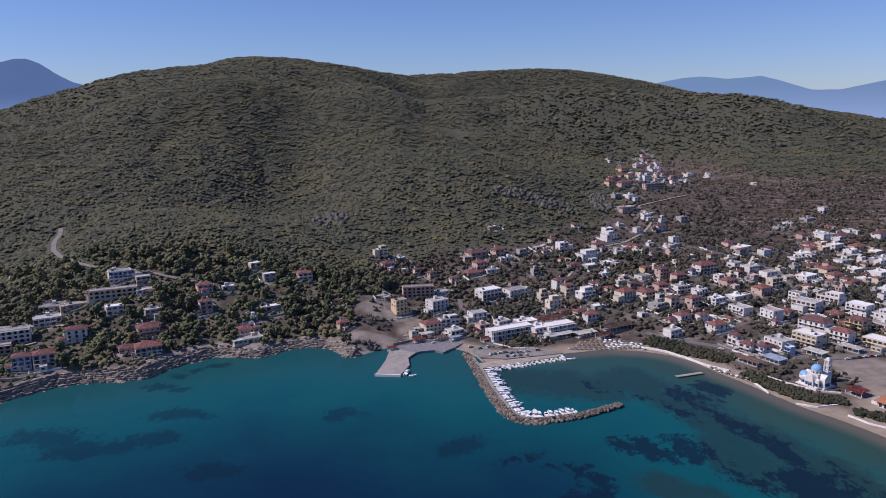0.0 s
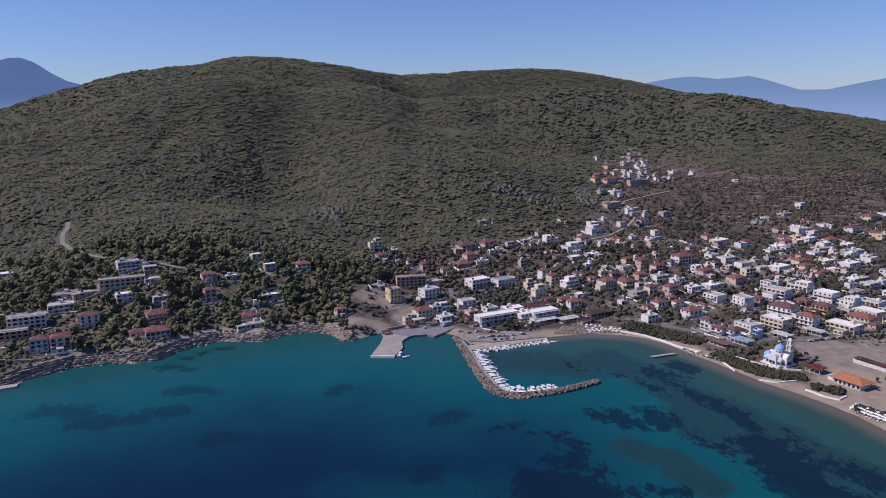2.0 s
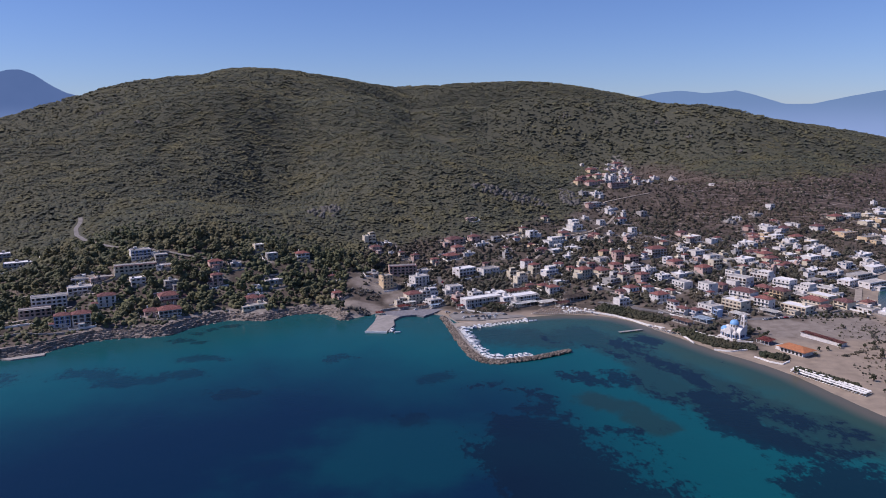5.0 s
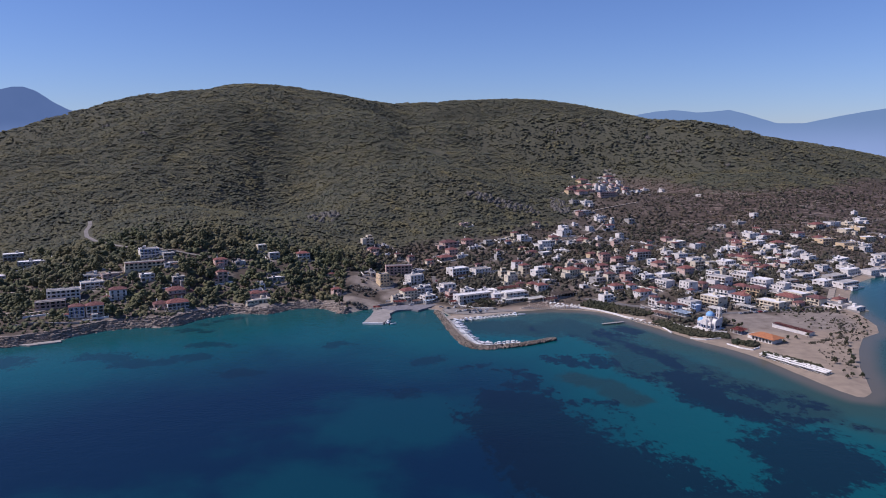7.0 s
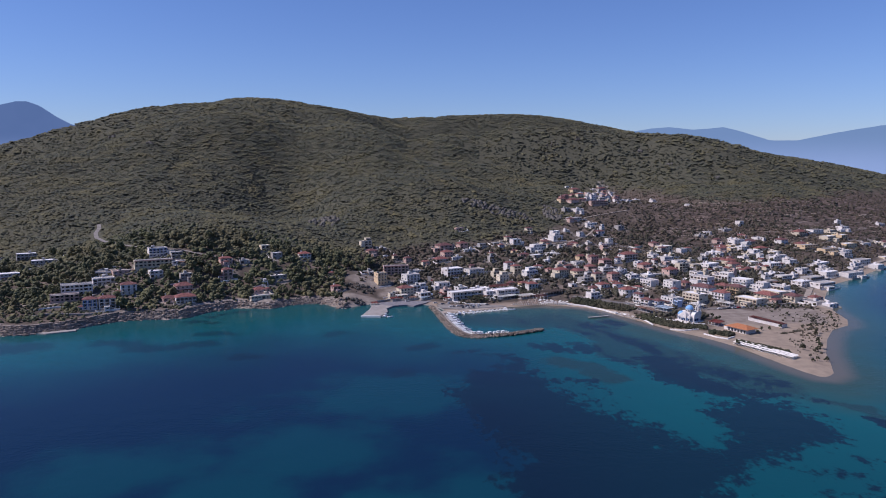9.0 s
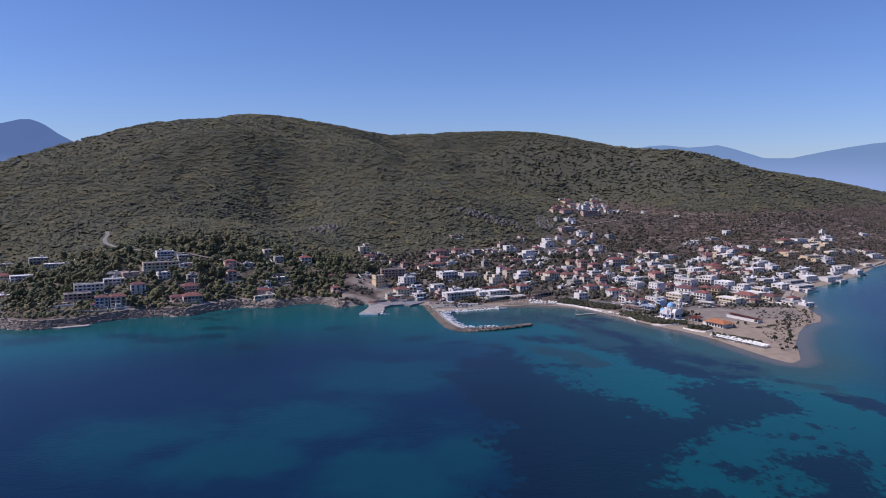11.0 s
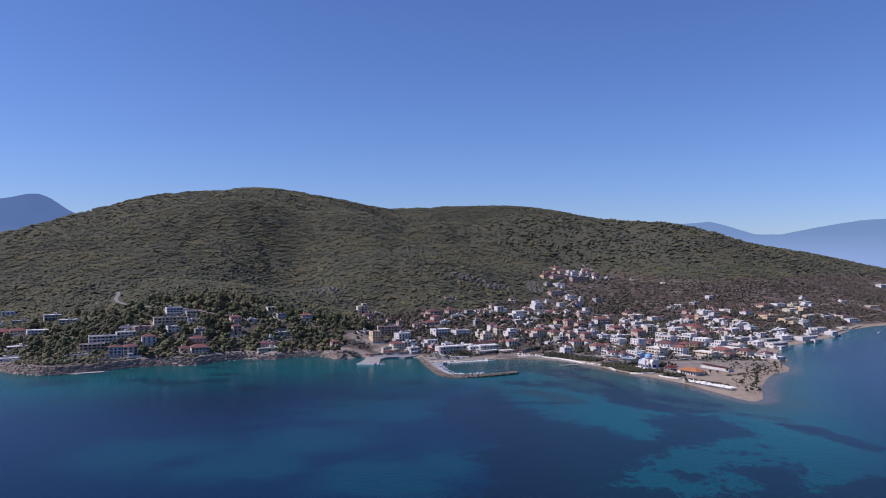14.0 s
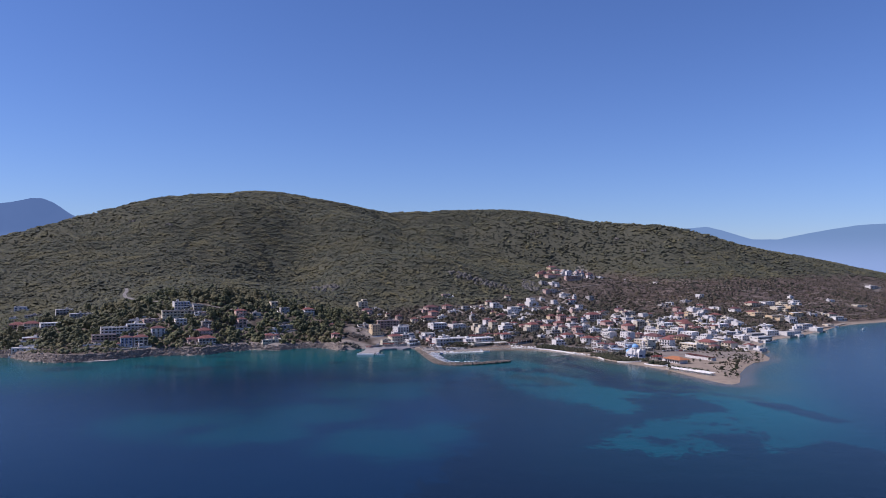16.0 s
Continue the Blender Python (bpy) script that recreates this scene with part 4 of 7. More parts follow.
def wing(root, w, d, low, floors, wall, roof, kind):
    """A lower addition at one end or in front, with its own flat or tiled roof, or a pergola."""
    high = 3.05 * hrng.choice([1, max(1, floors - 1)]) + 0.3
    a, b = w * hrng.uniform(0.32, 0.5), d * hrng.uniform(0.5, 0.8)
    pick = hrng.random()
    if pick < 0.7:
        side = hrng.choice([-1, 1])
        cx, cy = side * (w / 2 + a / 2 - 0.01), -d / 2 + b / 2 + hrng.uniform(-1.5, 1.0)
    else:
        cx, cy = hrng.uniform(-0.2, 0.2) * w, -d / 2 - b / 2 + 0.01
    shift = (cx, cy, 0)
    tiled = roof == "tile" and hrng.random() < 0.5
    for name, bm, mat in (("wing_wall", shell(a, b, low, high, 0 if tiled else 0.35), M_WALL[wall]), ("wing_roof", hip_roof(a, b, high, 0.3) if tiled else box(-a / 2 + 0.25, a / 2 - 0.25, -b / 2 + 0.25, b / 2 - 0.25, high - 0.6, high - 0.31), M_TILE if tiled else M_SLAB)):
        bmesh.ops.translate(bm, verts=bm.verts, vec=shift)
        part(name, bm, mat, root)
    for i in range(max(1, int(a / 3))):
        put("window", WINDOWS[kind], root, pose(cx - a / 2 + a * (i + 0.5) / max(1, int(a / 3)), cy - b / 2, 1.0))
    put("window", WINDOWS[kind], root, pose(cx - a / 2, cy, 1.0, 0, 0, -90))


house(-391, 472, 21.0, 13.0, 2, 24, "white", "flat")
house(-291, 485, 11.8, 9.0, 3, 24, "white", "tile")
house(-278, 490, 13.9, 10.7, 3, 26, "white", "tile")
house(250, 510, 5.5, 5.0, 2, -68, "blue", "flat")
house(-412, 529, 19.2, 13.0, 1, 30, "white", "flat")
house(-307, 551, 19.6, 13.0, 2, 30, "white", "flat")
house(-273, 527, 14.3, 9.9, 3, 25, "white", "tile")
house(-260, 563, 12.4, 9.2, 2, 33, "white", "flat")
house(-231, 514, 11.7, 9.8, 1, 31, "pink", "tile")
house(-230, 562, 11.1, 8.2, 2, 33, "grey", "flat")
house(-226, 542, 16.0, 13.0, 2, 31, "pink", "tile")
house(-216, 515, 18.0, 13.0, 2, 27, "white", "tile")
house(-156, 557, 11.9, 10.0, 1, 27, "pink", "tile")
house(-149, 545, 16.4, 11.0, 1, 33, "cream", "flat")
house(-24, 563, 6.4, 5.0, 2, 32, "cream", "flat")
house(8, 565, 12.0, 10.0, 2, 32, "white", "flat")
house(-20, 569, 7.0, 6.0, 2, 30, "cream", "flat")
house(0, 579, 8.5, 6.5, 3, 28, "white", "flat")
house(75, 567, 15.0, 12.7, 2, 30, "white", "flat")
house(179, 555, 11.5, 8.6, 2, 27, "white", "flat")
house(216, 562, 14.3, 10.8, 2, 25, "white", "tile")
house(218, 530, 9.0, 6.0, 3, -68, "white", "tile")
house(223, 519, 10.3, 7.1, 2, -57, "white", "tile")
house(232, 513, 9.1, 7.4, 2, -69, "white", "tile")
house(250, 527, 17.1, 13.0, 2, -67, "white", "flat")
house(274, 531, 20.0, 13.0, 3, -60, "cream", "flat")
house(293, 560, 21.4, 13.0, 3, -56, "white", "tile")
house(301, 535, 14.8, 9.7, 3, -58, "white", "tile")
house(325, 524, 23.2, 13.0, 2, -58, "cream", "flat")
house(328, 562, 15.1, 10.9, 3, -63, "ochre", "tile")
house(350, 543, 19.4, 13.0, 2, -59, "cream", "tile")
house(354, 531, 9.3, 7.4, 1, 29, "pink", "tile")
house(367, 561, 21.7, 13.0, 2, -66, "cream", "flat")
house(374, 537, 14.3, 11.0, 2, -66, "cream", "tile")
house(389, 527, 17.5, 12.2, 1, -65, "white", "flat")
house(397, 513, 10.1, 8.4, 1, 31, "white", "flat")
house(402, 549, 9.6, 7.9, 1, 26, "pink", "tile")
house(-476, 618, 17.4, 13.0, 2, 28, "pink", "tile")
house(-458, 616, 18.0, 13.0, 2, 33, "cream", "tile")
house(-430, 605, 22.0, 13.0, 2, 33, "white", "flat")
house(-316, 577, 18.4, 13.0, 1, 21, "white", "flat")
house(-296, 576, 14.3, 10.6, 1, 35, "pink", "flat")
house(-276, 614, 18.1, 12.3, 3, 30, "white", "flat")
house(-254, 608, 11.3, 9.3, 2, 30, "grey", "flat")
house(-244, 594, 9.9, 7.9, 1, 28, "white", "flat")
house(-200, 600, 12.5, 8.3, 2, 30, "pink", "tile")
house(-193, 578, 9.7, 7.4, 3, 32, "pink", "tile")
house(-182, 606, 9.8, 6.4, 1, 25, "grey", "flat")
house(-154, 574, 6.3, 5.0, 1, 23, "white", "flat")
house(-142, 592, 12.2, 9.3, 1, 26, "grey", "flat")
house(-91, 609, 6.8, 5.0, 1, 31, "ochre", "tile")
house(-81, 570, 8.7, 6.6, 2, 33, "pink", "tile")
house(-38, 607, 10.8, 9.2, 4, 33, "ochre", "flat")
house(-11, 573, 14.4, 11.0, 3, 28, "cream", "tile")
house(-6, 618, 16.3, 11.8, 3, 34, "white", "flat")
house(6, 585, 10.9, 7.6, 3, 24, "white", "flat")
house(28, 599, 13.5, 10.8, 2, 25, "white", "flat")
house(31, 574, 10.0, 7.2, 2, 31, "pink", "flat")
house(47, 580, 11.2, 8.9, 2, 31, "white", "flat")
house(67, 586, 17.3, 11.5, 1, 21, "white", "flat")
house(94, 614, 11.6, 8.2, 4, 24, "cream", "flat")
house(102, 605, 8.7, 5.7, 1, 30, "ochre", "tile")
house(115, 604, 10.2, 7.6, 1, 30, "ochre", "tile")
house(122, 591, 11.0, 8.5, 2, 21, "white", "tile")
house(132, 615, 10.7, 8.2, 1, 27, "grey", "flat")
house(166, 595, 7.0, 5.7, 1, 30, "white", "flat")
house(183, 610, 13.7, 10.5, 2, 34, "grey", "flat")
house(186, 582, 9.3, 7.5, 1, 25, "pink", "tile")
house(195, 583, 11.7, 9.6, 2, 30, "white", "tile")
house(196, 613, 9.4, 7.9, 3, 27, "cream", "tile")
house(211, 582, 8.9, 6.3, 2, 22, "white", "tile")
house(214, 613, 11.5, 8.2, 3, 30, "pink", "tile")
house(237, 620, 11.7, 9.6, 2, 25, "white", "flat")
house(250, 600, 16.3, 11.3, 2, -64, "white", "flat")
house(269, 584, 14.0, 11.3, 3, -67, "white", "flat")
house(284, 590, 10.1, 8.2, 2, -56, "pink", "tile")
house(310, 627, 12.0, 8.0, 3, -67, "white", "flat")
house(310, 608, 20.9, 13.0, 3, -55, "white", "flat")
house(327, 594, 13.3, 10.5, 1, -62, "pink", "tile")
house(342, 630, 20.1, 13.0, 3, -58, "white", "flat")
house(351, 601, 17.6, 13.0, 3, -58, "white", "flat")
house(352, 572, 13.5, 11.3, 1, -59, "white", "flat")
house(364, 587, 16.3, 12.9, 3, -65, "white", "flat")
house(385, 589, 18.3, 13.0, 2, -56, "white", "flat")
house(394, 629, 13.5, 11.2, 1, 27, "grey", "flat")
house(426, 623, 17.9, 13.0, 2, 34, "white", "flat")
house(448, 619, 26.3, 13.0, 2, 27, "white", "flat")
house(-516, 684, 11.7, 9.0, 1, 28, "white", "flat")
house(-449, 679, 20.1, 13.0, 3, 31, "grey", "flat")
house(-410, 645, 28.5, 13.0, 2, 28, "grey", "flat")
house(-169, 646, 9.4, 6.9, 2, 35, "cream", "flat")
house(-153, 632, 10.7, 7.6, 2, 30, "grey", "flat")
house(-125, 645, 12.8, 9.3, 2, 28, "white", "tile")
house(-54, 631, 12.8, 8.5, 1, 25, "grey", "flat")
house(-11, 689, 7.5, 5.8, 2, 34, "pink", "tile")
house(-2, 653, 11.3, 9.2, 1, 22, "white", "flat")
house(10, 677, 8.6, 5.9, 2, 27, "cream", "tile")
house(40, 644, 20.8, 13.0, 3, 33, "white", "flat")
house(64, 673, 6.2, 5.0, 1, 34, "pink", "tile")
house(65, 651, 19.5, 12.8, 2, 30, "white", "flat")
house(88, 638, 8.1, 6.4, 3, 27, "cream", "flat")
house(106, 662, 10.1, 7.8, 3, 29, "white", "tile")
house(112, 649, 9.7, 7.3, 3, 35, "cream", "tile")
house(127, 641, 15.1, 9.8, 3, 29, "white", "flat")
house(151, 655, 7.3, 5.7, 1, 25, "pink", "tile")
house(160, 632, 14.5, 11.5, 3, 34, "cream", "tile")
house(180, 637, 12.9, 10.7, 2, 34, "cream", "tile")
house(190, 685, 13.7, 9.4, 1, 34, "white", "flat")
house(198, 654, 11.3, 9.1, 2, 21, "pink", "tile")
house(208, 685, 11.0, 8.1, 3, 26, "pink", "tile")
house(215, 650, 14.4, 10.2, 2, 23, "white", "flat")
house(219, 670, 12.2, 8.9, 3, 27, "pink", "tile")
house(225, 634, 6.8, 5.6, 2, 23, "white", "flat")
house(229, 641, 11.8, 8.9, 2, 30, "white", "flat")
house(259, 634, 14.3, 11.5, 1, 28, "white", "flat")
house(260, 678, 8.7, 6.8, 2, 34, "white", "flat")
house(264, 666, 14.1, 10.0, 2, 29, "pink", "tile")
house(284, 674, 12.8, 8.4, 1, 32, "grey", "flat")
house(288, 648, 14.4, 11.7, 2, 28, "pink", "tile")
house(307, 666, 12.4, 8.2, 3, 24, "cream", "flat")
house(326, 642, 6.0, 5.0, 3, 29, "cream", "flat")
house(361, 673, 10.1, 6.8, 1, 30, "grey", "flat")
house(417, 672, 15.4, 11.2, 1, 25, "white", "flat")
house(419, 649, 15.1, 11.1, 2, 22, "white", "flat")
house(436, 659, 8.9, 5.9, 2, 33, "white", "flat")
house(455, 653, 25.1, 13.0, 2, 28, "grey", "flat")
house(-534, 733, 15.4, 13.0, 2, 23, "white", "flat")
house(-491, 694, 15.9, 12.6, 1, 28, "grey", "flat")
house(-61, 721, 9.6, 8.0, 4, 29, "cream", "flat")
house(-54, 699, 10.9, 9.2, 2, 31, "pink", "tile")
house(-45, 725, 12.0, 10.2, 1, 33, "grey", "flat")
house(-38, 699, 6.7, 5.0, 1, 30, "white", "flat")
house(-26, 695, 5.5, 5.0, 2, 33, "cream", "tile")
house(28, 699, 16.7, 11.3, 1, 30, "grey", "tile")
house(33, 740, 18.2, 13.0, 2, 31, "pink", "tile")
house(36, 715, 11.8, 10.0, 2, 28, "pink", "tile")
house(49, 705, 10.1, 7.4, 1, 24, "white", "flat")
house(56, 747, 11.7, 9.9, 2, 33, "pink", "tile")
house(66, 734, 10.3, 6.8, 1, 25, "white", "flat")
house(81, 746, 9.1, 5.9, 2, 29, "grey", "flat")
house(105, 744, 6.7, 5.5, 2, 22, "white", "tile")
house(120, 732, 8.3, 6.0, 1, 34, "ochre", "tile")
house(131, 717, 9.5, 7.6, 1, 32, "pink", "tile")
house(145, 715, 13.1, 10.1, 1, 30, "grey", "flat")
house(147, 739, 20.4, 13.0, 3, 27, "white", "flat")
house(166, 724, 14.6, 10.5, 1, 34, "grey", "flat")
house(196, 698, 10.1, 7.1, 2, 32, "ochre", "tile")
house(254, 701, 19.3, 13.0, 3, 21, "white", "tile")
house(291, 721, 11.1, 9.4, 2, 33, "white", "flat")
house(304, 714, 14.5, 12.1, 2, 27, "white", "flat")
house(315, 697, 14.3, 10.3, 2, 25, "white", "flat")
house(334, 696, 13.3, 9.0, 1, 22, "cream", "flat")
house(351, 694, 19.3, 12.5, 2, 32, "white", "flat")
house(355, 727, 9.8, 7.1, 2, 25, "grey", "flat")
house(378, 743, 11.4, 9.0, 1, 29, "pink", "tile")
house(383, 703, 15.3, 10.9, 2, 25, "cream", "tile")
house(387, 724, 15.1, 11.3, 2, 22, "cream", "tile")
house(396, 692, 10.8, 8.4, 1, 30, "pink", "tile")
house(412, 704, 11.7, 9.7, 1, 24, "white", "flat")
house(422, 740, 17.4, 13.0, 1, 26, "cream", "flat")
house(438, 720, 18.2, 13.0, 2, 27, "white", "flat")
house(465, 698, 13.5, 10.2, 2, 32, "white", "flat")
house(472, 742, 13.8, 10.9, 2, 29, "white", "flat")
house(492, 690, 23.1, 13.0, 2, 30, "white", "flat")
house(498, 707, 17.2, 11.4, 2, 23, "white", "flat")
house(506, 737, 14.5, 11.5, 1, 22, "white", "flat")
house(522, 691, 30.0, 13.0, 2, 28, "white", "flat")
house(554, 743, 12.0, 8.0, 1, 34, "white", "flat")
house(125, 761, 10.8, 9.1, 3, 25, "white", "flat")
house(165, 769, 12.1, 8.6, 2, 23, "cream", "tile")
house(182, 754, 6.9, 5.0, 1, 28, "white", "flat")
house(185, 810, 15.4, 11.1, 3, 32, "white", "flat")
house(195, 768, 8.7, 5.8, 1, 29, "pink", "tile")
house(204, 783, 10.7, 8.3, 1, 32, "pink", "tile")
house(254, 797, 10.3, 7.3, 1, 24, "grey", "flat")
house(328, 796, 19.7, 13.0, 2, 34, "cream", "flat")
house(349, 786, 11.8, 8.9, 2, 30, "white", "flat")
house(379, 775, 14.6, 11.1, 1, 23, "white", "flat")
house(397, 797, 17.4, 12.2, 1, 24, "white", "flat")
house(411, 808, 11.4, 8.1, 2, 24, "pink", "tile")
house(429, 773, 16.9, 11.6, 1, 22, "white", "flat")
house(443, 792, 17.5, 13.0, 1, 24, "cream", "flat")
house(453, 803, 13.9, 10.1, 2, 31, "white", "flat")
house(462, 762, 11.6, 7.7, 2, 31, "white", "flat")
house(472, 773, 18.0, 12.6, 2, 27, "white", "flat")
house(475, 753, 12.3, 8.5, 2, 34, "white", "flat")
house(483, 809, 16.4, 12.5, 1, 31, "cream", "flat")
house(518, 754, 19.1, 13.0, 1, 34, "white", "flat")
house(566, 757, 11.8, 7.9, 2, 22, "white", "flat")
house(592, 789, 25.8, 13.0, 2, 31, "white", "flat")
house(593, 756, 15.2, 12.1, 2, 32, "white", "flat")
house(187, 826, 10.6, 8.8, 3, 26, "white", "flat")
house(211, 868, 7.8, 5.3, 1, 31, "white", "flat")
house(227, 849, 8.3, 6.8, 2, 32, "white", "flat")
house(258, 866, 12.5, 8.6, 2, 28, "white", "tile")
house(260, 818, 8.9, 7.0, 2, 31, "white", "flat")
house(320, 813, 11.5, 9.4, 2, 31, "pink", "tile")
house(420, 835, 12.1, 9.7, 1, 31, "pink", "tile")
house(425, 860, 10.2, 8.0, 2, 32, "pink", "tile")
house(426, 812, 12.3, 9.6, 2, 26, "ochre", "flat")
house(433, 830, 12.0, 8.2, 2, 34, "ochre", "flat")
house(446, 824, 15.7, 11.4, 2, 29, "white", "flat")
house(454, 862, 18.9, 13.0, 2, 22, "white", "flat")
house(464, 848, 7.8, 6.1, 2, 26, "white", "flat")
house(473, 865, 20.1, 13.0, 1, 34, "cream", "tile")
house(474, 828, 15.7, 12.0, 1, 22, "cream", "tile")
house(519, 863, 14.6, 11.9, 2, 29, "white", "tile")
house(543, 854, 16.4, 12.7, 1, 32, "cream", "tile")
house(544, 837, 26.0, 13.0, 2, 24, "ochre", "flat")
house(564, 821, 26.6, 13.0, 2, 24, "ochre", "flat")
house(582, 812, 15.2, 10.4, 2, 31, "white", "flat")
house(582, 839, 16.3, 11.2, 1, 25, "white", "flat")
house(590, 827, 17.4, 12.2, 2, 24, "white", "flat")
house(664, 851, 14.9, 10.2, 1, 24, "cream", "flat")
house(227, 919, 8.9, 6.9, 2, 32, "pink", "tile")
house(234, 928, 20.4, 13.0, 2, 33, "grey", "flat")
house(251, 903, 10.0, 6.7, 2, 24, "white", "flat")
house(255, 916, 12.5, 8.2, 1, 31, "white", "flat")
house(268, 892, 5.5, 5.0, 3, 24, "white", "flat")
house(296, 903, 10.8, 9.0, 2, 29, "grey", "flat")
house(414, 893, 12.4, 8.4, 1, 21, "grey", "flat")
house(429, 908, 10.9, 8.3, 1, 29, "white", "flat")
house(455, 876, 12.7, 10.1, 1, 26, "white", "flat")
house(463, 925, 15.9, 11.8, 1, 25, "grey", "flat")
house(475, 895, 9.0, 7.3, 1, 23, "pink", "tile")
house(494, 884, 12.9, 10.7, 1, 30, "white", "flat")
house(569, 912, 20.3, 13.0, 2, 35, "cream", "tile")
house(605, 897, 21.0, 13.0, 2, 32, "cream", "flat")
house(623, 875, 23.9, 13.0, 2, 26, "ochre", "flat")
house(637, 919, 17.1, 13.0, 2, 32, "ochre", "flat")
house(669, 914, 19.1, 13.0, 1, 29, "white", "flat")
house(722, 929, 22.1, 13.0, 2, 27, "white", "flat")
house(228, 963, 12.5, 8.5, 2, 33, "grey", "flat")
house(247, 965, 14.7, 11.5, 2, 26, "white", "flat")
house(498, 956, 10.7, 8.7, 2, 34, "white", "flat")
house(604, 932, 22.8, 13.0, 2, 26, "white", "flat")
house(633, 942, 15.2, 10.3, 2, 29, "cream", "flat")
house(669, 977, 14.9, 9.8, 1, 34, "white", "flat")
house(706, 942, 16.0, 12.3, 1, 25, "cream", "flat")
house(725, 951, 17.8, 13.0, 1, 27, "cream", "tile")
house(229, 1007, 11.0, 9.2, 2, 32, "ochre", "tile")
house(232, 1017, 9.0, 6.3, 2, 25, "pink", "tile")
house(239, 1025, 8.8, 6.5, 2, 30, "pink", "tile")
house(247, 1005, 18.0, 12.6, 2, 32, "pink", "tile")
house(254, 1043, 10.7, 7.9, 1, 33, "pink", "tile")
house(264, 1037, 11.6, 8.5, 2, 24, "cream", "tile")
house(279, 1038, 6.6, 5.0, 2, 26, "white", "flat")
house(283, 1024, 7.3, 5.9, 3, 21, "white", "flat")
house(288, 1036, 10.4, 6.8, 3, 32, "white", "flat")
house(301, 1047, 6.9, 5.0, 1, 21, "white", "flat")
house(304, 1049, 5.5, 5.0, 2, 30, "white", "flat")
house(681, 992, 16.0, 12.0, 2, 22, "white", "flat")
house(693, 1028, 8.6, 6.1, 2, 23, "white", "flat")
house(263, 1074, 16.6, 12.0, 2, 31, "ochre", "tile")
house(312, 1062, 12.3, 9.8, 2, 29, "white", "tile")
house(317, 1066, 8.7, 5.9, 1, 32, "pink", "tile")
house(330, 1052, 8.5, 5.8, 2, 27, "grey", "tile")
house(338, 1051, 10.6, 7.1, 1, 31, "white", "flat")
house(347, 1067, 7.1, 5.0, 1, 24, "white", "flat")
house(352, 1059, 7.2, 5.5, 1, 24, "white", "flat")
house(792, 1075, 15.3, 11.1, 1, 23, "white", "flat")
house(834, 1056, 19.4, 13.0, 1, 26, "cream", "flat")
house(271, 1125, 10.6, 7.6, 1, 29, "grey", "tile")
house(471, 1112, 8.0, 5.3, 1, 32, "white", "flat")
house(284, 1248, 6.9, 5.1, 2, 25, "white", "flat")
house(428, 1280, 14.0, 10.0, 2, 26, "white", "flat")
house(454, 1254, 9.9, 7.3, 2, 33, "white", "flat")
house(457, 1268, 8.2, 6.2, 2, 23, "white", "flat")
house(435, 1293, 8.6, 5.8, 1, 21, "white", "flat")
house(440, 1340, 8.1, 5.5, 1, 27, "pink", "tile")
house(397, 1408, 9.1, 6.6, 2, 32, "white", "flat")
house(400, 1389, 20.9, 13.0, 2, 25, "white", "flat")
house(410, 1381, 8.3, 6.6, 1, 29, "white", "tile")
house(410, 1395, 10.9, 7.9, 2, 31, "white", "flat")
house(1068, 1391, 29.0, 13.0, 2, 28, "white", "flat")
house(325, 1450, 7.2, 5.5, 1, 33, "white", "flat")
house(346, 1439, 12.2, 9.1, 1, 22, "grey", "flat")
house(374, 1427, 9.0, 6.8, 2, 31, "white", "flat")
house(375, 1420, 6.9, 5.3, 2, 29, "white", "flat")
house(384, 1430, 17.4, 13.0, 1, 26, "white", "tile")
house(385, 1461, 8.5, 5.8, 1, 22, "white", "flat")
house(390, 1436, 8.9, 6.9, 2, 27, "white", "flat")
house(401, 1459, 21.1, 13.0, 2, 26, "grey", "tile")
house(406, 1448, 10.1, 7.5, 1, 25, "pink", "tile")
house(414, 1423, 7.1, 5.3, 2, 33, "white", "flat")
house(417, 1436, 8.7, 7.2, 1, 24, "white", "flat")
house(404, 1471, 14.7, 11.0, 1, 23, "cream", "flat")


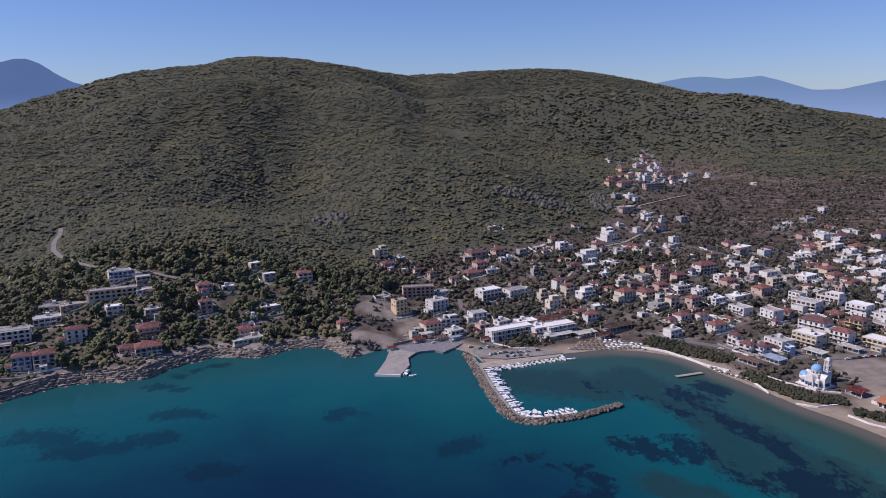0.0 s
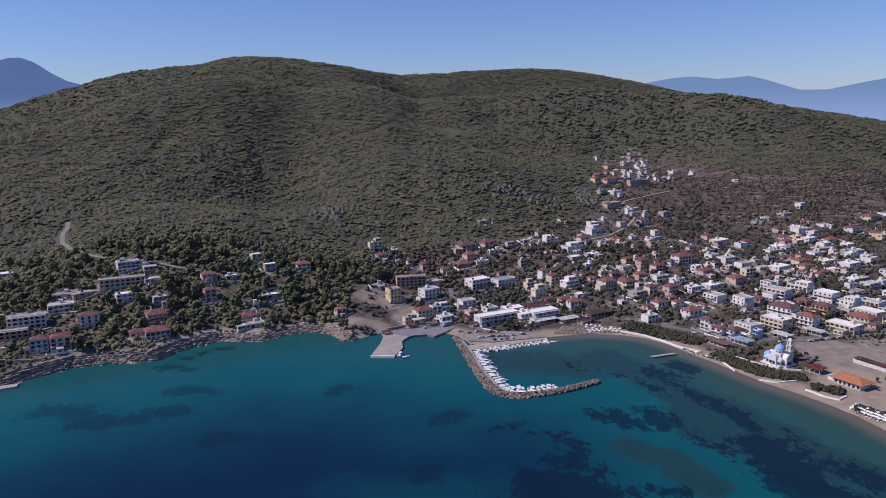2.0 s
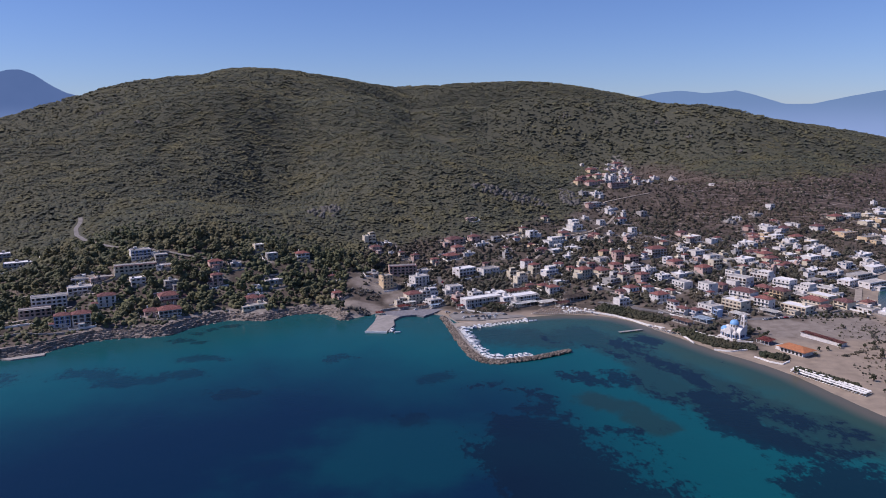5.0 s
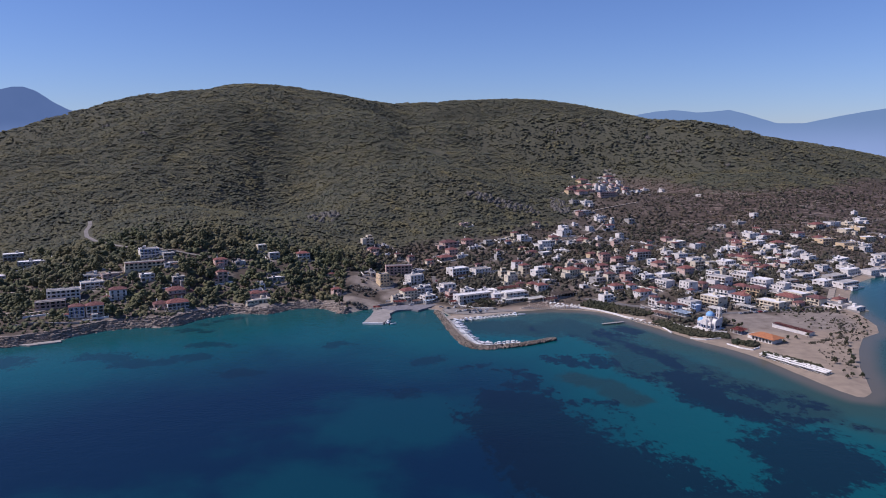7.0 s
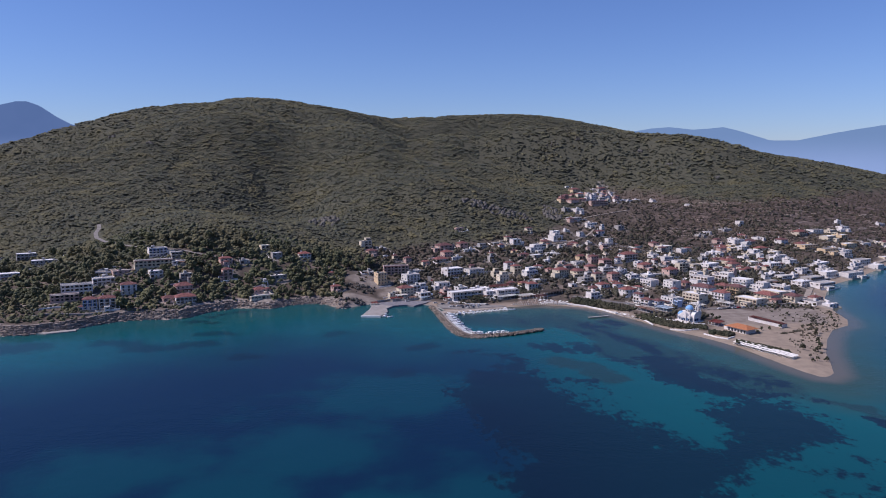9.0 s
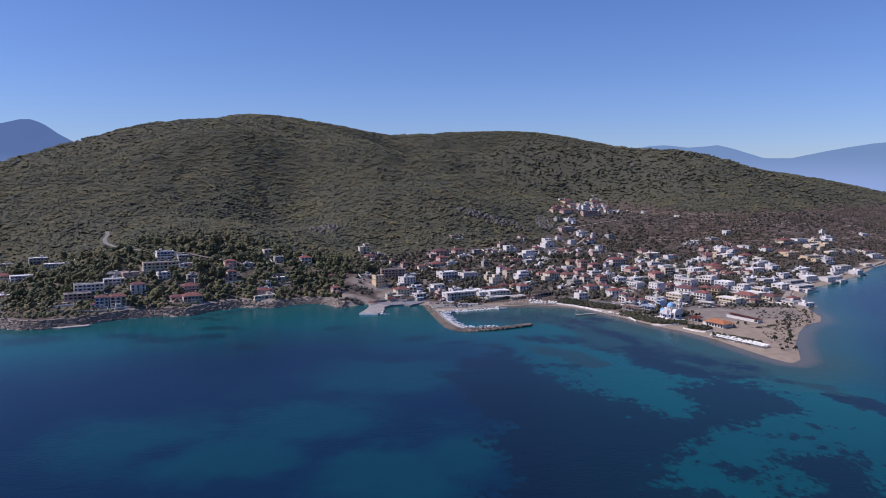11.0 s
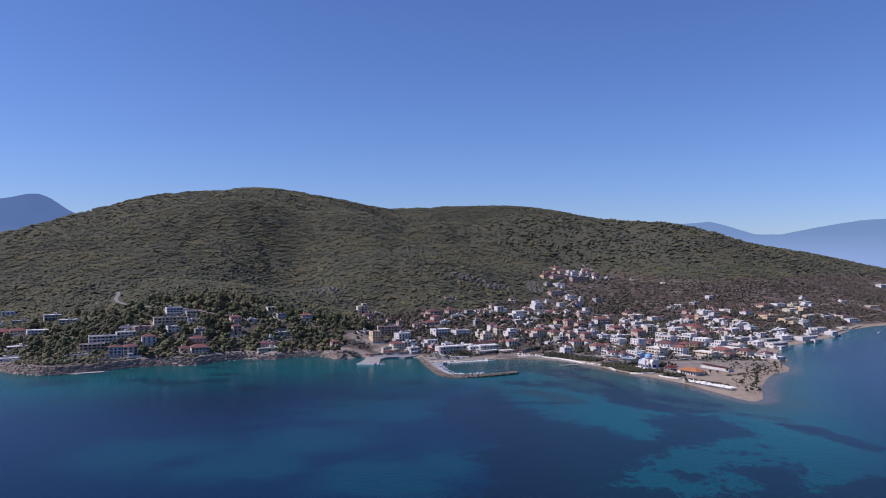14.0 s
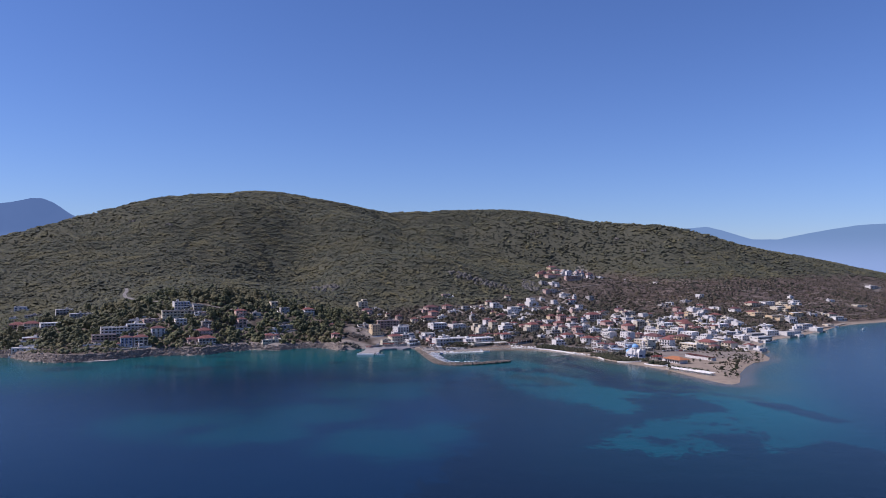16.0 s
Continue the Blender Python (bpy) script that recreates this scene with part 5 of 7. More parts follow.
def gallery(name, x, y, w, d, floors, rot, bays, wall, roof, label, storey=3.2, arches=True, drop=0.0, top=None):
    """A long block whose front is an open gallery of columns on every floor."""
    c, s = math.cos(radians(rot)), math.sin(radians(rot))
    zs = ground_height(np.array([x - c * w / 2, x + c * w / 2, x]), np.array([y - s * w / 2, y + s * w / 2, y]))
    z0 = max(0.8, float(zs.mean())) + drop
    for a in np.linspace(-w / 2, w / 2, max(2, int(w / d))):
        HOUSES.append((x + c * a, y + s * a, 0.6 * d))
    root = thing(name, pose(x, y, z0, 0, 0, rot), label, "hotel" if "hotel" in name else "building")
    tall = storey * floors
    deep = 2.4
    part("wall", shell(w, d - deep, -3.0, tall + 0.6, 0.5), wall, root).matrix_basis = pose(0, deep / 2, 0)
    part("roof", box(-w / 2 + 0.25, w / 2 - 0.25, -d / 2 + deep + 0.25, d / 2 - 0.25, tall - 0.1, tall + 0.14), top or M_SLAB, root)
    for f in range(floors + 1):
        part("floor_slab", box(-w / 2, w / 2, -d / 2, -d / 2 + deep - 0.004, storey * f - (0.25 if f else 3.0), storey * f), roof if f == floors else wall, root)
    for f in range(floors):
        z = storey * f
        for i in range(bays + 1):
            a = -w / 2 + 0.2 + (w - 0.4) * i / bays
            part("column", box(a - 0.2, a + 0.2, -d / 2 + 0.02, -d / 2 + 0.42, z, z + storey - 0.25), wall, root)
        part("parapet", box(-w / 2 + 0.4, w / 2 - 0.4, -d / 2 + 0.1, -d / 2 + 0.24, z, z + 0.85), wall, root)
        for i in range(bays):
            a = -w / 2 + w * (i + 0.5) / bays
            put("balcony_door", TALL[i % 2], root, pose(a, -d / 2 + deep, z + 0.02))
            if arches:
                bm = bmesh.new()
                half, top = w / bays / 2 - 0.2, z + storey - 0.25
                for q in range(8):
                    u0, u1 = math.pi * q / 8, math.pi * (q + 1) / 8
                    xa, xb = a - half * math.cos(u0), a - half * math.cos(u1)
                    za, zb = top - 0.9 + 0.8 * math.sin(u0), top - 0.9 + 0.8 * math.sin(u1)
                    v = [bm.verts.new(p) for p in ((xa, -d / 2 + 0.05, za), (xb, -d / 2 + 0.05, zb), (xb, -d / 2 + 0.05, top), (xa, -d / 2 + 0.05, top))]
                    bm.faces.new(v)
                bmesh.ops.remove_doubles(bm, verts=bm.verts, dist=0.001)
                bmesh.ops.solidify(bm, geom=bm.faces[:], thickness=0.25)
                part("arch", bm, wall, root)
        for side, turn in ((-1, -90), (1, 90)):
            put("window", WINDOWS[0], root, pose(side * w / 2, deep / 2, z + 1.0, 0, 0, turn))
    return root


gallery("arcade_hotel", -319, 521, 27, 12, 3, 26, 7, M_WALL["white"], M_SLAB, "white three storey hotel with open arcades above the rocks")
gallery("terrace_block", -322, 503, 24, 9, 2, 26, 6, M_WALL["pink"], M_SLAB, "terracotta terrace building below the white hotel", 3.0, False)
gallery("hillside_hotel", -270, 586, 37, 11, 2, 26, 9, M_WALL["cream"], M_TILE, "long cream hillside hotel with arched balconies", 3.2)
gallery("balcony_block", -23, 645, 28, 11, 3, 10, 7, M_WALL["pink"], M_TILE, "terracotta balcony apartments above the harbour", 3.0, False)
gallery("beach_hotel", 52, 562, 38, 13, 2, 27, 9, M_WALL["white"], M_SLAB, "white flat-roofed beach hotel with a shaded arcade", 3.3, False, 0.0, M_WHITE)
gallery("arc_terrace", 288, 1002, 32, 9, 2, 25, 8, M_WALL["pink"], M_TILE, "row of hillside apartments above the town", 3.0, False)
vrng = random.Random(6)
for i in range(17):      # the crowded upper village
    x, y = 262 + 11.5 * (i % 6) + vrng.uniform(-2.5, 2.5) + 4 * (i // 6), 1016 + 14 * (i // 6) + 2 * (i % 6) + vrng.uniform(-2.5, 2.5)
    if all((x - hx) ** 2 + (y - hy) ** 2 > (3 + 0.55 * r) ** 2 for hx, hy, r in HOUSES):
        house(x, y, vrng.uniform(6.5, 9), vrng.uniform(5, 6.5), vrng.choice([1, 2, 2]), vrng.uniform(10, 40), vrng.choice(["white", "white", "cream", "pink"]), vrng.choice(["flat", "flat", "tile"]))


def pavilion(name, x, y, w, d, rot, cover, label, z=3.0, posts=5, slope=0.5):
    """A roofed terrace on posts."""
    z0 = max(0.8, at_ground(x, y))
    HOUSES.append((x, y, 0.5 * math.hypot(w, d)))
    root = thing(name, pose(x, y, z0, 0, 0, rot), label, "restaurant terrace")
    bm = bmesh.new()
    v = [bm.verts.new(p) for p in ((-w / 2, -d / 2, z), (w / 2, -d / 2, z), (w / 2, d / 2, z + slope), (-w / 2, d / 2, z + slope))]
    bm.faces.new(v)
    bmesh.ops.solidify(bm, geom=bm.faces[:], thickness=-0.18)
    part("cover", bm, cover, root)
    part("floor", box(-w / 2 + 0.2, w / 2 - 0.2, -d / 2 + 0.2, d / 2 - 0.2, -1.2, 0.12), M_CONCRETE, root)
    for i in range(posts):
        for b, h in ((-d / 2 + 0.3, z), (d / 2 - 0.3, z + slope - 0.1)):
            a = -w / 2 + 0.3 + (w - 0.6) * i / (posts - 1)
            part("post", box(a - 0.1, a + 0.1, b - 0.1, b + 0.1, 0.12, h), M_WHITE, root)
    return root


pavilion("pergola_restaurant", 140, 572, 27, 11, 27, M_DARKROOF, "dark-roofed pergola restaurant behind the beach", 3.4, 8)
pavilion("beach_tavern", 112, 561, 19, 8, 27, M_CANVAS, "beach tavern terrace with a pale canvas cover", 3.0, 6)
gallery("restaurant_block", 92, 570, 25, 14, 2, 27, 6, M_WALL["white"], M_SLAB, "white two storey restaurant with open terraces behind the beach", 3.1, False, 0.0, M_WHITE)
pavilion("seaside_cafe", 91, 557, 25, 7, 27, M_WHITE, "white-roofed seaside cafe terrace", 3.2, 7)
pavilion("seaside_cafe", 78, 552, 10, 6, 27, M_CANVAS, "small seaside cafe terrace under pale canvas", 2.8, 4)
pavilion("red_cafe", 88, 583, 26, 6, 27, M_TILE, "cafe hall with a long red roof", 5.6, 6, 1.2)
pavilion("corner_cafe", 30, 566, 8, 6, 27, M_TILE, "corner cafe with a small red roof", 3.0, 3, 0.8)
pavilion("harbour_cafe", -3, 557, 9, 5, 30, M_BROWN, "harbour cafe terrace under a brown awning", 2.9, 4)
pavilion("harbour_cafe", 15, 567, 8, 5, 40, M_BLUECLOTH, "harbour cafe terrace under a faded blue awning", 2.8, 4)
pavilion("harbour_cafe", -19, 556, 13, 7, 27, M_RED, "harbour cafe terrace under a red awning", 2.9, 4)
pavilion("harbour_cafe", 5, 566, 14, 6, 27, M_CANVAS, "harbour cafe terrace under a pale canvas awning", 2.9, 4)
pavilion("harbour_cafe", 33, 552, 9, 5, 27, M_RED, "cafe terrace under a dull red awning beside the hotel", 2.8, 4)
pavilion("harbour_cafe", 28, 571, 8, 5, 27, M_RED, "upper cafe terrace under a dull red awning", 3.2, 3)
pavilion("harbour_cafe", -14, 561, 12, 5, 30, M_CANVAS, "raised harbour terrace under pale awnings", 4.6, 4)
pavilion("harbour_cafe", 9, 557, 11, 4, 38, M_BLUECLOTH, "harbour terrace under a faded blue canopy", 2.9, 4)
pavilion("beach_tavern", 70, 556, 12, 5, 27, M_BROWN, "tavern terrace under a brown awning", 2.8, 4)
pavilion("beach_tavern", 126, 556, 14, 6, 27, M_TILE, "beach tavern with a tiled roof over its terrace", 3.2, 4, 0.9)
pavilion("quay_kiosk", -40, 536, 7, 5, 15, M_RED, "red-roofed waiting shelter on the quay", 2.6, 3)
pavilion("garden_restaurant", 214, 495, 20, 7, -62, M_BROWN, "garden restaurant with a brown awning near the beach", 2.9, 6)
pavilion("canopy_restaurant", 233, 497, 15, 10, -62, M_BLUECLOTH, "restaurant terrace under a pale blue canopy", 3.0, 5)
pavilion("canopy_restaurant", 268, 509, 16, 9, -62, M_CANVAS, "restaurant terrace under white canopies by the road", 3.0, 5)
pavilion("canopy_restaurant", 298, 517, 17, 8, -62, M_CANVAS, "restaurant terrace under white canopies by the road", 3.0, 5)
pavilion("red_stand", 257, 434, 11, 9, -62, M_RED, "red-roofed kiosk beside the church garden", 2.8, 4, 1.0)
shed = pavilion("tennis_shed", 302, 437, 7, 34, 27, M_TILE, "long low white shed with a red tiled roof", 2.8, 3, 1.0)
part("wall", box(-3.3, 3.3, -16.6, 16.6, -1.0, 2.6), M_WALL["white"], shed)


def hall():
    x, y, w, d = 268, 410, 22, 14
    HOUSES.append((x, y, 14))
    root = thing("hall", pose(x, y, max(1.2, at_ground(x, y)), 0, 0, -62), "low white hall with a large orange tiled roof near the beach", "hall")
    part("wall", shell(w * 0.82, d * 0.8, -1.5, 3.6, 0), M_WALL["white"], root)
    part("roof", hip_roof(w, d, 3.6, 0.3, 2.4), M_ORANGE, root)
    for i in range(6):
        put("window", TALL[0], root, pose(-7.5 + 3 * i, -d * 0.4, 0.3))
    for i in range(3):
        put("window", WINDOWS[0], root, pose(-w * 0.41, -3.5 + 3.5 * i, 1.0, 0, 0, -90))
    part("annex", box(-w * 0.41 - 5, -w * 0.41, -4, 3, -1.5, 2.8), M_WALL["white"], root)
    part("annex_roof", box(-w * 0.41 - 5.3, -w * 0.41 - 0.01, -4.3, 3.3, 2.8, 3.0), M_SLAB, root)


hall()

# ---- church with a blue dome ----
def church():
    x, y, rot = 240, 452, -62
    z0 = max(1.5, at_ground(x, y))
    HOUSES.append((x, y, 14))
    root = thing("church", pose(x, y, z0, 0, 0, rot), "white domed church with a blue dome and half domes", "church")
    root.scale = (0.78, 0.78, 0.92)
    white = M_WALL["white"]
    part("plinth", box(-11.5, 11.5, -10, 10, -2.0, 0.5), white, root)
    # the crossing and four vaulted arms
    part("nave", box(-5, 5, -5, 5, 0.5, 9.0), white, root)

    def vault(length, half, foot, spring, turn, at):
        bm = bmesh.new()
        prof = [(-half, foot), (half, foot)] + [(half * math.cos(a), spring + half * math.sin(a)) for a in np.linspace(0, math.pi, 11)]
        front, back = [[bm.verts.new((px, q, pz)) for px, pz in prof] for q in (0, length)]
        bm.faces.new(front)
        bm.faces.new(back[::-1])
        for i in range(len(prof)):
            j = (i + 1) % len(prof)
            bm.faces.new((front[j], front[i], back[i], back[j]))
        bmesh.ops.recalc_face_normals(bm, faces=bm.faces)
        return part("vaulted_arm", bm, white, root, "", pose(*at, 0, 0, turn))

    vault(4.6, 3.8, 0.5, 5.4, 0, (0, -9.4, 0))
    vault(4.6, 3.8, 0.5, 5.4, 180, (0, 9.4, 0))
    vault(5.6, 3.8, 0.5, 5.4, 90, (10.4, 0, 0))
    vault(4.0, 3.8, 0.5, 5.4, -90, (-8.8, 0, 0))
    for sx_ in (-1, 1):
        for sy_ in (-1, 1):
            part("corner_bay", box(min(sx_ * 3.9, sx_ * 8.0), max(sx_ * 3.9, sx_ * 8.0), min(sy_ * 3.9, sy_ * 8.0), max(sy_ * 3.9, sy_ * 8.0), 0.5, 5.2), white, root)
            bm = bmesh.new()
            add_lathe(bm, [(2.0 * math.cos(a), 5.2 + 1.5 * math.sin(a)) for a in np.linspace(0, 1.5, 5)], 12, 0, 2 * math.pi, 0, sx_ * 6.2, sy_ * 6.2)
            part("small_vault", bm, white, root)
    # drum, dome, cross
    part("drum", lathe([(4.3, 8.5), (4.3, 11.0), (4.55, 11.05), (4.55, 11.3)], 20), white, root)
    for i in range(10):
        a = 2 * math.pi * i / 10
        put("window", WINDOWS[0], root, pose(4.25 * math.sin(a), -4.25 * math.cos(a), 9.2, 0, 0, math.degrees(a)))
    dome = part("dome", lathe([(4.45 * math.cos(a), 11.3 + 3.7 * math.sin(a)) for a in np.linspace(0, 1.52, 9)], 24), M_DOME, root, "bright blue painted dome")
    bm = box(-0.08, 0.08, -0.08, 0.08, 14.9, 16.6)
    add_box(bm, -0.5, -0.08, -0.08, 0.08, 15.8, 15.95)
    add_box(bm, 0.08, 0.5, -0.08, 0.08, 15.8, 15.95)
    part("cross", bm, M_WHITE, dome, "small white cross")
    # apse with its blue half dome
    part("apse", lathe([(4.0, -1.0), (4.0, 5.6)], 20), white, root, "", pose(-8.6, -3.0, 0))
    part("half_dome", lathe([(4.05 * math.cos(a), 5.6 + 3.0 * math.sin(a)) for a in np.linspace(0, 1.5, 7)], 20), M_DOME, root, "pale blue painted half dome", pose(-8.6, -3.0, 0))
    for i in range(4):
        a = radians(-80 + 40 * i)
        put("window", WINDOWS[2], root, pose(-8.6 + 4.0 * math.sin(a) * 0.995, -3.0 - 4.0 * math.cos(a) * 0.995, 2.2, 0, 0, math.degrees(a)))
    for a, b, t in ((-1.6, -9.4, 0), (1.6, -9.4, 0), (10.4, -1.6, 90), (10.4, 1.6, 90), (6.0, -8.0, 0), (-6.0, -8.0, 0), (8.0, -6.0, 90)):
        put("window", TALL[2], root, pose(a, b, 1.4, 0, 0, t))
    put("door", DOOR, root, pose(0, -9.4, 0.5))
    # bell tower
    tower = thing("bell_tower", pose(x + 9.5, y + 5.0, z0, 0, 0, rot), "tall white bell tower with open arches beside the church", "bell tower")
    HOUSES.append((x + 10.5, y + 6, 4))
    for i, (half, low, high) in enumerate([(2.0, -1.5, 7.0), (1.75, 7.0, 11.0), (1.5, 11.0, 14.6)]):
        if i == 0:
            part("shaft", box(-half, half, -half, half, low, high), white, tower)
        else:
            for a in (-1, 1):
                for b in (-1, 1):
                    part("pier", box(a * half - (0.7 if a > 0 else 0), a * half + (0.7 if a < 0 else 0), b * half - (0.7 if b > 0 else 0), b * half + (0.7 if b < 0 else 0), low + 0.3, high - 0.3), white, tower)
            part("lintel", box(-half, half, -half, half, high - 0.3, high), white, tower)
        part("cornice", box(-half - 0.2, half + 0.2, -half - 0.2, half + 0.2, high if i == 0 else high, high + 0.3), white, tower)
    part("cap", lathe([(1.5 * math.cos(a), 14.9 + 1.6 * math.sin(a)) for a in np.linspace(0, 1.5, 6)], 14), white, tower)
    part("bell", lathe([(0.5, 8.2), (0.42, 8.6), (0.25, 9.2), (0.05, 9.3)], 12), M_METAL, tower)


church()

# ---- roads, walls, quay and breakwater ----
ribbon("road", ROAD, 4.6, plain("pale_worn_road", (0.25, 0.232, 0.215), 0.95, 0.3, 5.0, 0.1), "pale winding road on the pine slope")
ribbon("road", [(43, 534), (35, 546), (28, 575), (22, 595), (16, 616), (14, 640)], 4.5, M_ASPHALT, "narrow town street running down to the harbour")
ribbon("road", [(160, 562), (200, 532), (225, 517), (250, 508), (273, 500), (308, 505), (340, 512), (372, 514)], 7, M_ASPHALT, "coastal road behind the beach and the church")
ribbon("road", [(305, 510), (308, 560), (312, 610), (319, 652), (323, 669), (332, 695), (333, 718), (322, 740), (305, 770), (270, 800)], 6, M_ASPHALT, "town street climbing between the houses")
ribbon("road", [(120, 690), (150, 760), (200, 800), (235, 850), (262, 905), (250, 940), (300, 968), (330, 985)], 2.8, M_DIRT, "pale lane climbing to the upper village", 0.15, 0.5)
ribbon("road", [(372, 514), (400, 560), (430, 610), (470, 660), (530, 710), (620, 800), (720, 900)], 6, M_DIRT, "pale shore road along the eastern bay")
ribbon("road", [(-385, 552), (-350, 548), (-318, 545), (-290, 543)], 4.0, M_DIRT, "dirt lane between the seaside villas")

ribbon("road", [(-372, 494), (-352, 492), (-336, 487), (-324, 494), (-316, 508), (-300, 520)], 3.6, M_DIRT, "pale dirt lane along the rocky headland")
white_wall = plain("whitewashed_wall", (0.74, 0.72, 0.69), 0.85, 0.2, 2.0, 0.05)
low_wall([(128, 541), (144, 536), (152, 532), (165, 523), (175, 510), (184, 493), (195, 480)], 1.1, 1.4, white_wall, "white promenade wall behind the beach", "promenade_wall")
low_wall([(201, 468), (204, 452), (205, 441)], 1.0, 0.8, white_wall, "low white wall running down the sand")
low_wall([(214, 424), (223, 417), (236, 418)], 0.9, 0.8, white_wall, "low white wall below the hedge")
low_wall([(235, 404), (241, 392), (247, 386), (254, 391)], 0.9, 0.8, white_wall, "low white wall round the beach garden")
low_wall([(208, 478), (222, 456), (236, 440), (248, 436)], 1.0, 0.7, white_wall, "low white wall of the churchyard")
low_wall([(38, 545), (52, 534), (70, 532)], 0.9, 0.8, white_wall, "low white wall of the beach hotel garden")


def slab(name, outline, low, high, material, label, category):
    bm = bmesh.new()
    add_prism(bm, outline, low, high)
    return tagged(part(name, bm, material), label, category, kind="structure")


slab("quay", [(-48, 483), (-30.7, 481), (-25, 501.5), (-26.7, 517), (-22, 527.5), (-36, 538), (-41.8, 532), (-43, 512)], -3, 1.4, M_CONCRETE, "grey concrete ferry quay", "quay")
slab("promenade", [(-36, 538), (-22, 527.5), (-18.5, 530.5), (-7.5, 533), (-1, 528), (8, 539), (14, 548), (24, 560), (22, 570), (6, 557), (-6, 553.5), (-22, 549), (-35, 546)], -3, 1.47, plain("blue_grey_paving", (0.22, 0.215, 0.235), 0.9, 0.35, 2.5, 0.1), "blue-grey paved promenade along the harbour", "pavement")
slab("quay_edge", [(-48.4, 482.6), (-30.4, 480.5), (-30.6, 481.6), (-47.8, 483.6)], -3, 1.75, M_WHITE, "pale kerb along the quay's end", "kerb")
slab("marina_quay", [(23, 503), (25, 492), (45, 497.8), (65, 507.6), (87, 516.5), (87.5, 521), (60, 514), (38, 508)], -3, 1.15, M_DIRT, "concrete marina quay with a worn edge", "quay")
slab("car_park", [(21, 532), (26, 516), (45, 511.5), (62, 516), (88, 522.5), (84, 529), (56, 531), (40, 541), (29, 548)], -1, 1.26, plain("grey_car_park", (0.25, 0.235, 0.22), 0.92, 0.35, 4.0, 0.1), "worn grey car park behind the marina", "car park")
slab("bathing_platform", [(-316, 427), (-300, 424), (-281, 434), (-283, 440), (-300, 432), (-314, 435)], -2, 0.9, M_CONCRETE, "pale concrete bathing platform below the arcade hotel", "platform")
low_wall([(-330, 455), (-312, 462), (-292, 464), (-280, 470)], 1.6, 1.0, M_CONCRETE, "stepped stone terrace wall under the seaside hotel")
low_wall([(-336, 474), (-318, 484), (-298, 486)], 1.4, 1.0, white_wall, "whitewashed terrace wall of the seaside hotel")
low_wall([(-40, 548), (-26, 556), (-8, 553), (6, 560), (14, 570)], 1.8, 0.9, M_CONCRETE, "grey stone terrace wall above the quay")
low_wall([(6, 541), (16, 533), (24, 520), (28, 508)], 0.8, 0.8, M_CONCRETE, "grey wall at the head of the little beach")

MOLE = [(17, 526), (20.5, 512), (24.5, 493), (26.5, 481), (29.5, 461), (33, 443), (38.4, 421), (41.5, 412), (46, 406.5), (53.5, 405), (66, 407.5), (80, 411.5), (96, 420), (107, 426)]
q, d = along(MOLE, 1.0)
for _ in range(6):
    q[1:-1] = 0.25 * q[:-2] + 0.5 * q[1:-1] + 0.25 * q[2:]
d = np.gradient(q, axis=0)
d /= np.hypot(*d.T)[:, None]
nrm = np.stack([-d[:, 1], d[:, 0]], 1)
MOLE_LINE, MOLE_SIDE = q, nrm
slim = np.interp(np.arange(len(q)), [0, 25, len(q) * 0.4, len(q) * 0.62, len(q) * 0.75, len(q) - 1], [0.55, 0.75, 0.9, 1.1, 0.7, 0.42])
bm = bmesh.new()
rows_ = [[bm.verts.new((*(a - n * b * (w if b > 0 else 1)), h)) for b, h in ((6.6, -2.0), (1.2, 1.5), (-1.5, 1.3), (-2.6, -2.0))] for a, n, w in zip(q, nrm, slim)]
for a, b in zip(rows_, rows_[1:]):
    for i in range(3):
        bm.faces.new((a[i], b[i], b[i + 1], a[i + 1]))
bmesh.ops.recalc_face_normals(bm, faces=bm.faces)
tagged(part("breakwater", bm, M_BOULDER), "curved breakwater mound of brown boulders", "breakwater", kind="structure")
rr = np.random.default_rng(8)
n_ = 2100
i_ = rr.integers(0, len(q), n_)
o_ = rr.uniform(-2.6, 6.4, n_)
o_ = np.where(o_ > 0, o_ * slim[i_], o_)
pos_ = q[i_] - nrm[i_] * o_[:, None] + rr.normal(0, 0.25, (n_, 2))
h_ = np.where(o_ > 0, 1.7 - 0.36 * np.maximum(o_ - 1.2, 0), 1.3 - 0.9 * np.maximum(-o_ - 1.2, 0)) - 0.25
keep_ = ~((o_ < 0.3) & (i_ < len(q) * 0.76))
tagged(new("boulders", clumps("boulders", np.c_[pos_, h_][keep_], rr.uniform(0.55, 1.35, n_)[keep_], M_BOULDER, 0.8, 6)), "brown and grey boulders heaped along the breakwater", "boulders", kind="stuff")
m_ = int(len(q) * 0.76)
bm = bmesh.new()
rows_ = [[bm.verts.new((*(a - n * b), h)) for b, h in ((0.5, -1.5), (0.5, 2.3), (0.15, 2.3), (0.15, 1.55), (-1.9, 1.55), (-1.9, -1.5))] for a, n in zip(q[8:m_], nrm[8:m_])]
for a, b in zip(rows_, rows_[1:]):
    for i in range(5):
        bm.faces.new((a[i], b[i], b[i + 1], a[i + 1]))
bm.faces.new(rows_[-1])
bm.faces.new(rows_[0])
bmesh.ops.recalc_face_normals(bm, faces=bm.faces)
tagged(part("mole_walkway", bm, M_CONCRETE), "pale concrete walkway and parapet on the breakwater", "walkway", kind="structure")


